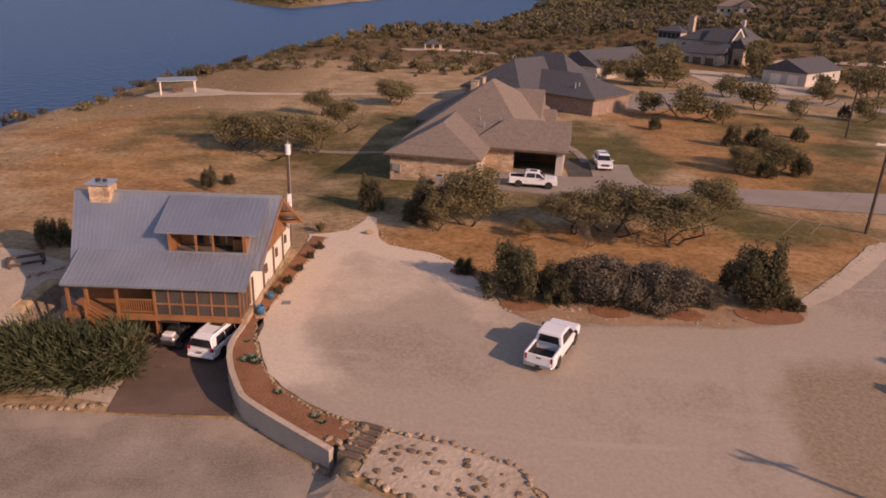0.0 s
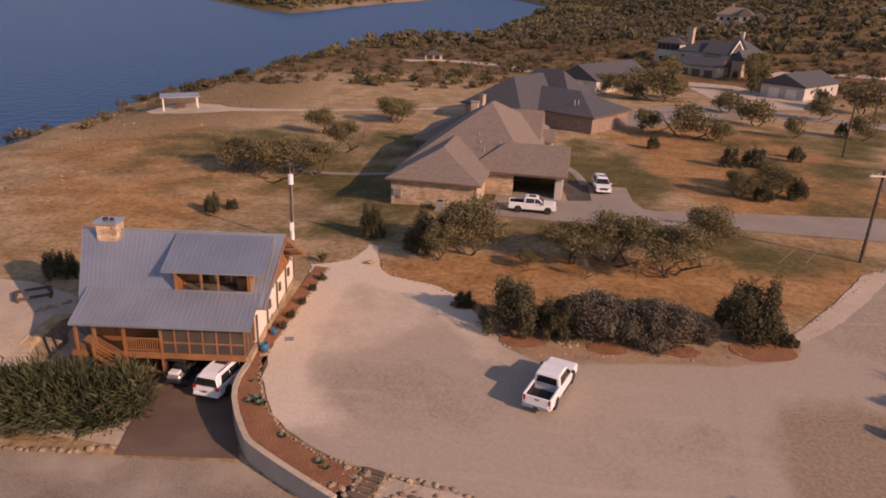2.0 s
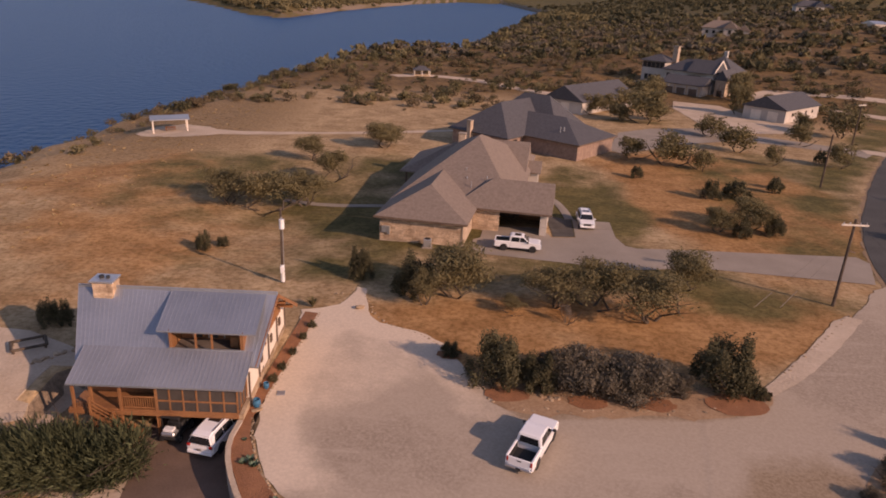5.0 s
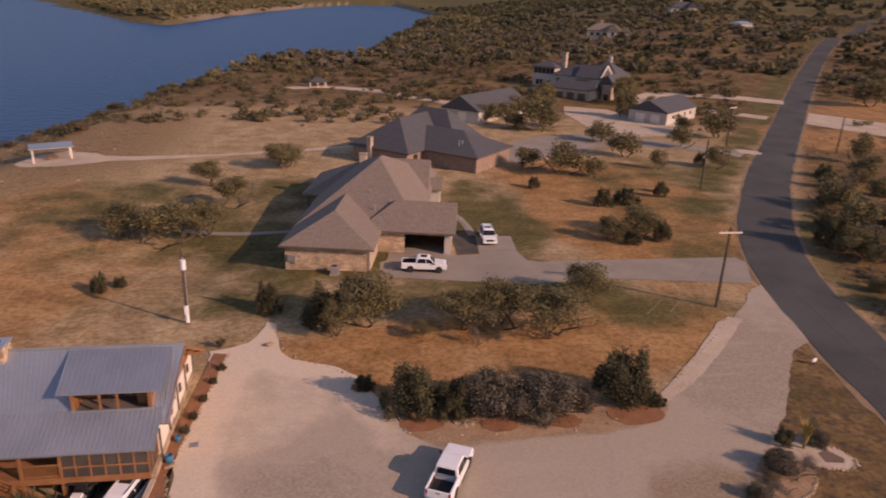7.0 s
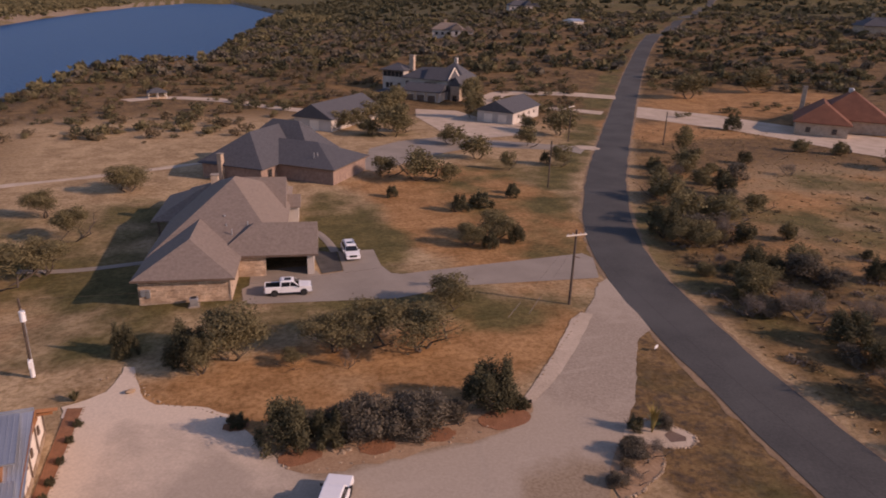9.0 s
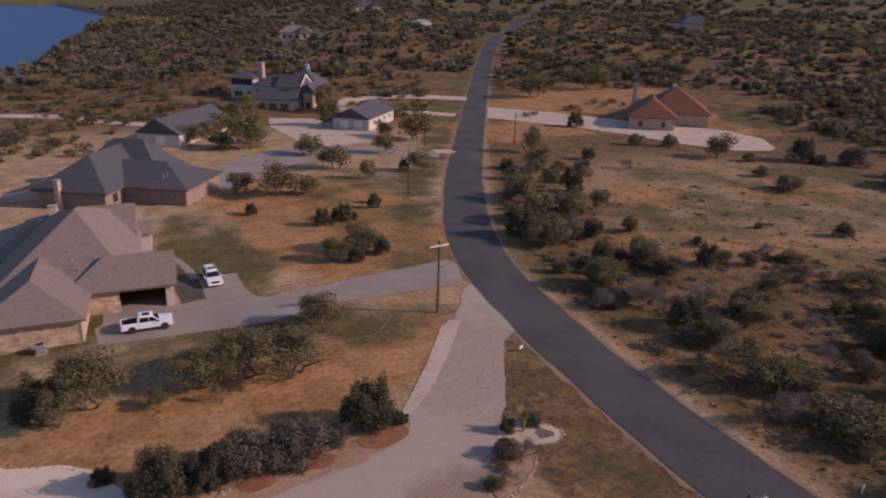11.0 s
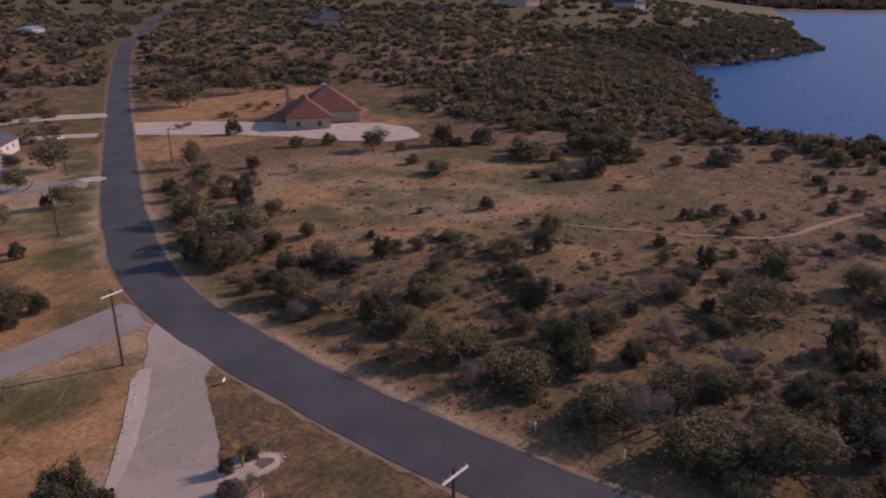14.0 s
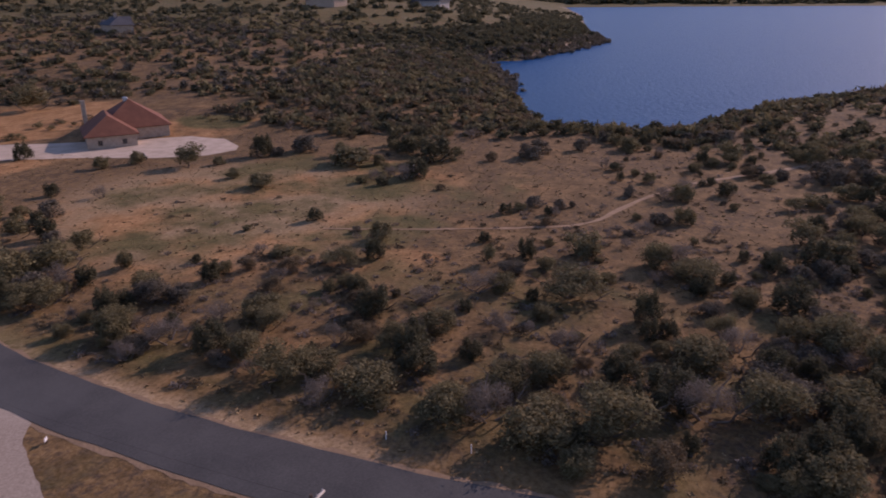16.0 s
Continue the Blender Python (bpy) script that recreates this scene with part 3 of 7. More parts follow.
sheet("house_drive", [(3.6, 73.9), (20.8, 71.2), (29.5, 72.9), (47.6, 70.9), (50.6, 77.6), (50.0, 79.6), (26.9, 78.6), (23.4, 78.3), (22.1, 79.0), (21.5, 82.0), (21.9, 88.0), (17.0, 88.4), (16.4, 81.0), (13.4, 80.6),
                      (12.6, 84.0), (5.2, 84.0), (4.6, 79.2), (3.7, 78.4)], CONCRETE, 0.05, "pale concrete driveway and apron", "driveway")
sheet("dark_gravel_bed", [(13.6, 80.9), (16.3, 81.3), (16.8, 88.1), (13.6, 89.5)], material("dark_gravel", (0.05, 0.045, 0.04), (0.10, 0.09, 0.08), 0.6, 6.0, 0.95), 0.055, "dark gravel bed beside the garage", "gravel bed")
ribbon("front_path", [(16.6, 88.2), (16.4, 93), (15.4, 98), (13.0, 100)], 1.2, CONCRETE, 0.06, "curved concrete garden path", "path", 1.0)
ribbon("back_path", [(-7.5, 91.0), (-14.4, 91.6), (-22.8, 93.2)], 1.2, CONCRETE, 0.06, "straight concrete path behind the house", "path", 1.0)
sheet("second_drive", [(30.6, 135), (32.8, 131.6), (46, 143), (62, 152), (82, 143.6), (83.5, 139.8), (87.5, 144.6), (86, 148.5), (66, 160.5), (60, 166), (45, 161), (36.5, 154)], CONCRETE, 0.06, "pale concrete shared driveway", "driveway", step=6)
sheet("court", [(60, 166.5), (66.5, 161.0), (80, 164), (84, 175), (80, 180), (76, 205), (64, 210), (60, 196)], PALE, 0.08, "pale gravel forecourt", "gravel lot", step=6)
ribbon("far_drive", [(84, 176), (92, 215), (100, 232), (122, 226), (140, 216)], 7, PALE, 0.1, "pale gravel drive behind the outbuilding", "driveway", 3)
sheet("east_drive", [(128.5, 185.4), (143.2, 163.0), (150.0, 147.0), (155.0, 127.0), (161.6, 115.0), (170.0, 111.1), (175.0, 113.5), (184.0, 124.0), (184.0, 136.0), (174.0, 150.0), (161.0, 171.0), (155.9, 180.5), (138.3, 199.4)], PALE, 0.08, "pale gravel drive of the red-roofed house", "driveway", step=6)
ribbon("sand_path", [(-50, 132), (-42, 132), (-30, 135), (-17, 139), (-8, 142.5), (2, 147)], lambda t: 6.5 - 4.5 * min(1, t * 2.5), PALE, 0.05, "pale sandy track to the lake shelter", "track", 2, 0.3)
ribbon("shore_track", [(-22, 236), (-12, 243), (6, 236), (24, 214), (40, 205)], 6, PALE, 0.08, "pale sandy shore track", "track", 3, 0.4)
ribbon("field_trail", [(110.6, 55.2), (116.5, 32.6), (123.1, 13.0), (127, 7.2), (140.3, 1.9), (154.0, -5.6), (164.0, -12.7), (177.7, -29.2), (186, -38), (205, -54)], lambda t: 0.55 + 1.6 * t, material("trail_soil", (0.25, 0.160, 0.086), (0.34, 0.222, 0.125), 0.3, 4.0, 0.95), 0.05, "worn sandy trail through dry grass", "track", 2, 0.25)
for k, (sx_, sy_, ex_, ey_) in enumerate([(86.5, 146.5, 91, 143.8), (121.5, 193.5, 106, 205)]):
    ribbon("side_drive", [(sx_, sy_), ((sx_ + ex_) / 2, (sy_ + ey_) / 2 + 1), (ex_, ey_)], 5, PALE, 0.05, "short pale gravel drive off the lane", "driveway", 2)


# ---- building blocks ----
def thing(name, x, y, z, turn=0, label="", category="", group=""):
    ob = tagged(new(name), label, category, group)
    ob.matrix_basis = pose(x, y, z, 0, 0, turn)
    return ob


def part(name, bm, mat, parent, label=""):
    """One mesh object under a thing or part; bm: a bmesh or a mesh, in the thing's own axes."""
    if isinstance(bm, bmesh.types.BMesh):
        bmesh.ops.recalc_face_normals(bm, faces=bm.faces[:])
        me = bpy.data.meshes.new(name)
        bm.to_mesh(me)
        bm.free()
    else:
        me = bm
    if not me.materials:
        me.materials.append(mat)
    ob = new(name, me)
    ob.parent = parent
    return tagged(ob, label)


def box(x0, x1, y0, y1, z0, z1, bevel=0.0, bm=None):
    bm = bm or bmesh.new()
    made = bmesh.ops.create_cube(bm, size=1, matrix=Matrix.LocRotScale(((x0 + x1) / 2, (y0 + y1) / 2, (z0 + z1) / 2), None, (abs(x1 - x0), abs(y1 - y0), abs(z1 - z0))))
    if bevel:
        bmesh.ops.bevel(bm, geom=list({e for v in made["verts"] for e in v.link_edges}), offset=bevel, segments=1, affect="EDGES")
    return bm


def beam(a, b, w, h, bm=None):
    """A squared bar from a to b."""
    bm = bm or bmesh.new()
    a, b = Vector(a), Vector(b)
    m = (b - a).to_track_quat("Z", "Y").to_matrix().to_4x4()
    bmesh.ops.create_cube(bm, size=1, matrix=Matrix.Translation((a + b) / 2) @ m @ Matrix.Diagonal((w, h, (b - a).length, 1)))
    return bm


def rod(a, b, r0, r1=None, sides=8, bm=None):
    bm = bm or bmesh.new()
    a, b = Vector(a), Vector(b)
    m = (b - a).to_track_quat("Z", "Y").to_matrix().to_4x4()
    bmesh.ops.create_cone(bm, cap_ends=True, segments=sides, radius1=r0, radius2=r0 if r1 is None else r1, depth=(b - a).length, matrix=Matrix.Translation((a + b) / 2) @ m)
    return bm


def solid(outline, lo, hi, place):
    """A prism: a 2D outline swept from lo to hi; place maps (u, v, w) into the thing's axes."""
    bm = bmesh.new()
    a = [bm.verts.new(place(u, v, lo)) for u, v in outline]
    b = [bm.verts.new(place(u, v, hi)) for u, v in outline]
    bm.faces.new(a), bm.faces.new(b[::-1])
    for i in range(len(a)):
        j = (i + 1) % len(a)
        bm.faces.new((a[i], b[i], b[j], a[j]))
    return bm


# ---- plants ----
def leaf_cloud(rng, lobes, count, size, fill=0.45, droop=0.0, slim=0.42, radial=False):
    """Small pointed sprays, strewn through lobes (x, y, z, rx, ry, rz)."""
    lob = np.array(lobes, float)
    vol = np.cbrt(lob[:, 3] * lob[:, 4] * lob[:, 5]) ** 2
    pick = rng.choice(len(lob), count, p=vol / vol.sum())
    d = rng.normal(size=(count, 3))
    d /= np.linalg.norm(d, axis=1)[:, None]
    r = fill + (1 - fill) * rng.random(count) ** 0.6
    r *= 1 + 0.2 * rng.normal(size=count)
    c = lob[pick, :3] + d * r[:, None] * lob[pick, 3:]
    n = d + rng.normal(size=(count, 3)) * 0.5 + np.array([0, 0, 0.1])
    n /= np.linalg.norm(n, axis=1)[:, None]
    up = rng.normal(size=(count, 3)) * 0.55 + np.array([0, 0, 0.8 - droop])
    up -= n * (np.sum(up * n, axis=1) - 0.25)[:, None]
    if radial:
        up = d * 0.8 + rng.normal(size=(count, 3)) * 0.28 + np.array([-0.25, -0.1, 0.5])
    up /= np.linalg.norm(up, axis=1)[:, None]
    side = np.cross(up, n)
    side /= np.linalg.norm(side, axis=1)[:, None]
    s = size * (0.5 + rng.random(count))[:, None]
    a, b = up * s, side * s * slim
    v = np.stack([c - a * 0.4 + b, c + a * 0.8 + b * rng.normal(size=(count, 1)) * 0.7, c - a * 0.35 - b], 1).reshape(-1, 3)
    v[:, 2] = np.maximum(v[:, 2], 0.02)
    return v, np.arange(count * 3).reshape(-1, 3)


def limbs(rng, trunks, spread_r, top, r0):
    bm = bmesh.new()
    for k in range(trunks):
        a = math.tau * (k + rng.random() * 0.6) / trunks
        p, r = Vector((0, 0, -0.08)), r0
        tips = []
        for s in range(3):
            q = p + Vector((math.cos(a) * spread_r * 0.28 + rng.normal() * 0.12, math.sin(a) * spread_r * 0.28 + rng.normal() * 0.12, top / 3))
            rod(p, q, r, r * 0.72, 6, bm)
            tips.append((q.copy(), r * 0.6))
            p, r = q, r * 0.72
        for q, rr in tips:
            for _ in range(2):
                b = a + rng.normal() * 1.0
                rod(q, q + Vector((math.cos(b) * spread_r * 0.5, math.sin(b) * spread_r * 0.5, top * 0.22)), rr * 0.6, rr * 0.15, 5, bm)
    return bm


def plant(kind, seed, grade=0):
    """A plant one metre high and one metre across, to be scaled; it stands aside, under the ground, as a pattern."""
    rng = np.random.default_rng(seed)
    label, cat, leaf, n, size = {
        "juniper": ("dark green bushy juniper with foliage down to the ground", "juniper", LEAF_JUNIPER, 1250, 0.069),
        "mesquite": ("olive-green spreading mesquite tree with open crown", "tree", LEAF_OLIVE, 1150, 0.054),
        "live_oak": ("rounded dark olive live oak with short trunk", "tree", LEAF_OLIVE, 1300, 0.058),
        "olive_bush": ("dense olive-green rounded bush with foliage to the ground", "bush", LEAF_OLIVE, 1350, 0.062),
        "shrub_oak": ("grey-brown dense shrubby oak with foliage to the ground", "shrub", LEAF_OAK, 1350, 0.060),
        "brown_bush": ("dry brown rounded bush with thin foliage", "bush", LEAF_BROWN, 1100, 0.058),
        "grey_shrub": ("grey leafless thorny shrub with bare twigs", "shrub", LEAF_GREY, 900, 0.062)}[kind]
    if kind == "mesquite":
        n *= 0.8
    n, size = ((round(n * 1.3), size * 0.95), (round(n * 3.6), size * 0.58), (round(n * 8), size * 0.46))[grade]
    ob = tagged(new({"juniper": "juniper", "mesquite": "mesquite_tree", "live_oak": "live_oak", "grey_shrub": "grey_shrub", "olive_bush": "olive_bush", "brown_bush": "dry_bush", "shrub_oak": "shrub_oak"}[kind]), label, cat)
    lobes = []
    if kind == "juniper":
        lobes = [(0, 0, 0.38, 0.30, 0.30, 0.36)]
        for k in range(24):
            a, h = rng.random() * math.tau, rng.random()
            r = 0.37 * (1 - 0.55 * h) * (0.65 + 0.5 * rng.random())
            lobes.append((r * math.cos(a), r * math.sin(a), 0.14 + 0.62 * h, 0.085, 0.085, 0.19 + 0.09 * rng.random()))
        trunk = limbs(rng, 2, 0.2, 0.5, 0.035)
    elif kind in ("olive_bush", "brown_bush", "shrub_oak"):
        lobes = [(0, 0, 0.36, 0.36, 0.36, 0.36)]
        for k in range(11):
            a, h = rng.random() * math.tau, rng.random()
            r = 0.36 * math.sqrt(1 - 0.75 * h * h) * (0.6 + 0.5 * rng.random())
            lobes.append((r * math.cos(a), r * math.sin(a), 0.14 + 0.58 * h, 0.16, 0.16, 0.16))
        trunk = limbs(rng, 3, 0.3, 0.4, 0.02)
    elif kind == "grey_shrub":
        for k in range(9):
            a, r = rng.random() * math.tau, 0.32 * math.sqrt(rng.random())
            lobes.append((r * math.cos(a), r * math.sin(a), 0.3 + 0.35 * rng.random(), 0.16, 0.16, 0.25))
        trunk = limbs(rng, 4, 0.45, 0.6, 0.025)
    else:
        lobes.append((0, 0, 0.55, 0.36, 0.36, 0.28) if kind == "mesquite" else (0, 0, 0.54, 0.36, 0.36, 0.34))
        for k in range(13 if kind == "mesquite" else 14):
            a, r = rng.random() * math.tau, 0.36 * math.sqrt(rng.random())
            h = (0.56 if kind == "mesquite" else 0.62) + 0.2 * (1 - (r / 0.36) ** 2) + 0.14 * rng.normal()
            if kind == "live_oak":
                h -= 0.1
            lobes.append((r * math.cos(a), r * math.sin(a), min(0.9, max(0.28, h)), 0.16 + 0.06 * rng.random(), 0.16 + 0.06 * rng.random(), 0.13 if kind == "mesquite" else 0.19))
        trunk = limbs(rng, 3 if kind == "mesquite" else 2, 0.36, 0.6, 0.022)
    v, f = leaf_cloud(rng, lobes, n, size, 0.25 if kind in ("grey_shrub", "mesquite") else 0.5, 0.0, 0.12 if kind == "grey_shrub" else 0.32 if kind == "juniper" else 0.42)
    part("trunk", trunk, BARK if kind != "grey_shrub" else LEAF_GREY, ob)
    part("crown", mesh_from("crown", v, f, leaf), leaf, ob)
    return ob


PATTERNS = {k: [plant(k, 10 * i + s) for s in range(c)] for i, (k, c) in enumerate((("juniper", 4), ("mesquite", 3), ("live_oak", 3), ("grey_shrub", 2), ("olive_bush", 3), ("brown_bush", 2), ("shrub_oak", 2)))}
PATTERNS.update({k + "_mid": [plant(k, 170 + 10 * i + s, 1) for s in range(2)] for i, k in enumerate(("juniper", "live_oak", "grey_shrub", "olive_bush", "brown_bush", "shrub_oak"))})
PATTERNS.update({k + "_near": [plant(k, 70 + 3 * i + s, 2) for s in range(2)] for i, k in enumerate(("juniper", "mesquite", "live_oak", "shrub_oak"))})
USED = set()
tree_rng = random.Random(11)
PLANTED = []


def set_plant(kind, x, y, w, h, group=""):
    if kind + "_mid" in PATTERNS and math.hypot(x, y) < 108:
        kind += "_mid"
    src = PATTERNS[kind][tree_rng.randrange(len(PATTERNS[kind]))]
    z = float(height(x, y)) - 0.05
    m = pose(x, y, z, 0, 0, tree_rng.uniform(0, 360)) @ Matrix.Diagonal((w, w * tree_rng.uniform(0.9, 1.1), h, 1))
    PLANTED.append((x, y, w))
    if src not in USED:
        USED.add(src)
        src.matrix_basis = m
        return tagged(src, group=group)
    c = copy_thing(src, Matrix.Identity(4))
    c.matrix_basis = m
    return tagged(c, group=group)


JUNIPER_ROW = [(5.3, 46.5, 4.6, 3.6), (8.5, 46.2, 3.6, 2.6), (11.2, 45.9, 4.6, 3.3), (13.7, 45.6, 3.8, 3.0), (16.6, 45.8, 4.4, 3.3), (9.9, 47.0, 3.4, 2.6), (15.2, 46.8, 3.4, 2.8), (19.4, 46.6, 2.2, 1.6), (22.7, 46.9, 5.6, 4.2), (25.2, 46.4, 1.8, 1.0), (1.7, 50.2, 1.8, 1.1)]
YARD = [(-7.9, 65.3, 2.8, 3.0), (-2.1, 62.2, 4.7, 3.5), (-1.0, 59.3, 3.0, 2.7), (1.9, 61.6, 6.2, 4.4), (11.3, 60.7, 4.6, 2.9), (14.9, 60.7, 5.6, 3.4), (20.1, 58.6, 5.9, 3.5), (25.7, 66.8, 5.0, 3.4), (7.3, 58.7, 2.0, 1.2), (12.1, 57.2, 1.5, 1.9)]
YARD_KIND = "juniper juniper mesquite live_oak mesquite mesquite mesquite live_oak mesquite grey_shrub".split()
FIELD = [(-29.2, 89.2, 9.4, 5.0), (-24.0, 88.6, 11.0, 5.6), (-19.6, 91.4, 8.6, 5.2), (-17.8, 102.6, 6.8, 5.0), (-23.2, 113.5, 6.4, 4.4), (-26.3, 71.2, 2.5, 2.4), (-24.8, 73.0, 2.2, 1.3), (-12.4, 126.3, 8.1, 4.7)]
LAWN = [(42.8, 86.2, 3.6, 2.8), (38.2, 85.0, 3.2, 2.4), (40.0, 102.7, 3.7, 2.9), (44.1, 103.8, 5.0, 2.9), (53.4, 111.2, 2.7, 2.0), (35.7, 86.6, 4.2, 3.0), (40.6, 88.5, 6.4, 3.8), (-32.1, 51.2, 2.3, 2.3), (-30.9, 51.3, 2.3, 2.4)]
ORCHARD = [(33.2, 128.1, 5.3, 4.0), (38.8, 123.3, 8.4, 5.4), (44.8, 121.5, 4.3, 3.2), (31.2, 113.5, 2.5, 2.2), (57.3, 139.4, 7.4, 5.1), (60.0, 128.8, 3.5, 3.5), (51.7, 108.2, 2.4, 2.5), (70.4, 132.2, 2.7, 2.8), (72.8, 130.0, 4.9, 4.1),
           (56.6, 155.2, 6.7, 4.4), (74.2, 150.0, 5.5, 4.4), (45.7, 167.0, 9.6, 7.5), (89.5, 162.3, 9.1, 6.9), (75.7, 190.9, 7.0, 7.5), (50, 174, 7, 4.5), (40, 170, 6, 4), (35.0, 178.0, 6.5, 4.5), (40.5, 184.5, 6, 4.2), (45.5, 190.5, 7, 5), (50, 198, 7, 5), (56, 206, 7, 5), (84, 170, 5, 4), (53.5, 203, 8, 6), (58.5, 211, 7.5, 6.5), (47, 208, 8, 6), (84.5, 214, 8, 8), (88, 222, 7, 7)]
LANE_EAST = [(109.1, 135.6, 5.7, 6.5), (97.6, 119.5, 7.6, 5.3), (97.2, 107.8, 4.3, 3.8), (78.5, 100.1, 7.4, 5.0), (73.7, 88.0, 7.7, 5.5), (79.3, 87.1, 7.8, 4.6), (89.1, 90.3, 5.2, 3.9), (116.4, 123.7, 4.7, 3.1), (145.0, 161.5, 6.6, 5.4),
             (149.0, 111.6, 8.8, 6.2), (165.0, 208.2, 12.6, 9.4), (196.5, 211.9, 13.5, 9.1), (84.8, 77.3, 3.0, 2.7), (66.3, 79.4, 5.2, 4.2), (68.8, 77.4, 6.1, 4.2), (63.9, 61.3, 6.0, 4.0)]
SCRUB_A = [(66.0, 83.6, 7.0, 5.5), (82.7, 90.4, 6.9, 4.7), (83.6, 77.0, 2.8, 3.1), (63.6, 61.4, 6.4, 4.5), (63.8, 53.8, 6.5, 4.3), (63.7, 47.4, 7.0, 4.2), (73.8, 46.1, 6.9, 4.5), (60.2, 36.2, 7.6, 4.6), (62.3, 32.9, 6.4, 3.9), (69.8, 33.7, 3.5, 3.2),
           (78.9, 32.3, 6.8, 4.5), (76.1, 22.2, 5.9, 3.5), (101.5, 21.5, 2.8, 3.1), (59.8, 25.2, 8.4, 4.5), (58.3, 11.8, 7.5, 5.5)]
SCRUB_B = [(65.5, 21.6, 6.8, 3.8), (109.4, 7.1, 7.8, 5.1), (91.0, 6.2, 9.6, 4.6), (107.2, -4.1, 6.5, 5.0), (107.8, -7.1, 7.3, 4.8), (85.9, -3.2, 5.4, 5.0), (148.4, -9.4, 6.5, 4.1), (94.4, 44.0, 7.2, 3.0), (96.2, 55.6, 4.8, 2.3), (86.4, 50.9, 3.5, 2.3),
           (165.5, 99.7, 9.5, 6.2), (134.5, 82.5, 7.8, 4.0), (204.2, 94.0, 5.5, 3.7), (161.1, 71.3, 13.0, 5.6), (150.5, 52.7, 7.9, 4.5), (170.2, 51.5, 15.0, 7.0), (56.0, 6.4, 8.5, 5.3)]
SCRUB_C = [(59.0, -0.1, 8.9, 5.4), (102.4, -10.6, 9.1, 4.5), (75.7, 6.1, 5.1, 3.3), (70.1, -1.0, 6.9, 3.6), (75.5, -8.9, 8.1, 4.2), (82.8, -12.2, 4.4, 3.8), (68.2, 7.2, 6.5, 4.3), (78.3, 14.5, 4.8, 3.5), (66.5, -5.9, 8.5, 4.8), (57.1, 16.0, 7.1, 4.8), (70.4, 26.3, 4.1, 3.4), (63.7, 43.2, 5.5, 3.8)]
SCRUB_D = [(152.1, -9.5, 7.2, 4.5), (154.2, -18.8, 6.0, 3.4), (149.9, -35.1, 6.8, 3.2), (124.2, -28.6, 7.7, 4.6), (117.1, -32.4, 8.1, 4.4), (79.3, -13.6, 5.3, 4.7), (95.0, -22.3, 8.3, 4.8), (86.2, -26.0, 8.2, 5.0), (66.2, -15.2, 7.8, 5.0), (68.4, -23.4, 7.8, 5.0), (64.6, -9.2, 7.8, 5.3)]
for row in JUNIPER_ROW:
    set_plant("shrub_oak_near" if 9.5 < row[0] < 20 else "juniper_near", row[0], row[1], row[2] * 1.2, row[3] * 1.22, group="junipers beside the gravel lot")

# one sprawling juniper by the lower yard: a low mound of long feathery sprays
g_rng = np.random.default_rng(90)
mound = [(0, 0, 1.45, 4.7, 2.4, 1.7)] + [(x, 0.5 * math.sin(x * 1.7), 1.25 + 0.35 * math.cos(x * 1.3), 1.5, 1.7, 1.7) for x in np.linspace(-4.4, 4.4, 9)]
gv, gf = leaf_cloud(g_rng, mound, 30000, 0.38, 0.8, 0, 0.12, True)
great = thing("spreading_juniper", -22.6, 34.3, float(height(-21, 34)) - 0.1, 6, "sprawling dark juniper mound of long feathery sprays", "juniper")
part("crown", mesh_from("crown", gv, gf, LEAF_SPREAD), LEAF_SPREAD, great)
part("trunk", limbs(g_rng, 5, 5.0, 2.0, 0.14), BARK, great)
for kind, (x, y, w, h_) in zip(YARD_KIND, YARD):
    set_plant(kind if kind == "grey_shrub" else kind + "_near", x, y, w * (1.45 if kind == "mesquite" else 1.28), h_ * (1.4 if kind == "mesquite" else 1.2), group="trees between lot and driveway")
for i, row in enumerate(FIELD):
    set_plant("juniper" if i in (5, 6) else "mesquite_near" if i < 5 else "live_oak_near", *row, group="field trees")
for i, row in enumerate(LAWN):
    set_plant("live_oak_near" if i in (5, 6) else "juniper", row[0], row[1], row[2] * 1.1, row[3] * 1.1, group="lawn trees")
for i, row in enumerate(ORCHARD):
    set_plant("juniper" if i in (3, 6, 7) else "live_oak", row[0], row[1], row[2] * 1.15, row[3] * 1.1, group="trees along the shared drive")
for i, row in enumerate(LANE_EAST):
    set_plant("juniper" if i in (2, 7, 8, 12) else "live_oak", *row, group="trees east of the lane")
for i, row in enumerate(SCRUB_A + SCRUB_B + SCRUB_C + SCRUB_D):
    set_plant(("juniper", "olive_bush", "live_oak", "olive_bush", "grey_shrub", "olive_bush")[(i * 7 + i // 5) % 6], *row, group="scrub east of the lane")

# keep the rest of the scrub off everything built
CLEAR = [(-26, 46, 14), (-4, 92, 30), (20, 132, 22), (36, 150, 20), (66, 182, 24), (92, 190, 15), (70, 215, 22), (30, 180, 16), (180, 150, 26), (165, 125, 20), (160, 205, 22), (188, 208, 24), (215, 178, 24), (-55, 134, 12)]
YARDS = [[(-75, 60), (-75, 140), (-60, 165), (-30, 170), (20, 170), (84, 170), (110, 185), (150, 275), (175, 262), (70, 108), (58, 90), (46, 60), (44, -50), (-75, -50)],
         [(84, 80), (98, 58), (112, 48), (125, 30), (160, 8), (215, 20), (215, 60), (150, 48), (140, 60), (200, 90), (200, 160), (150, 215), (118, 200)]]


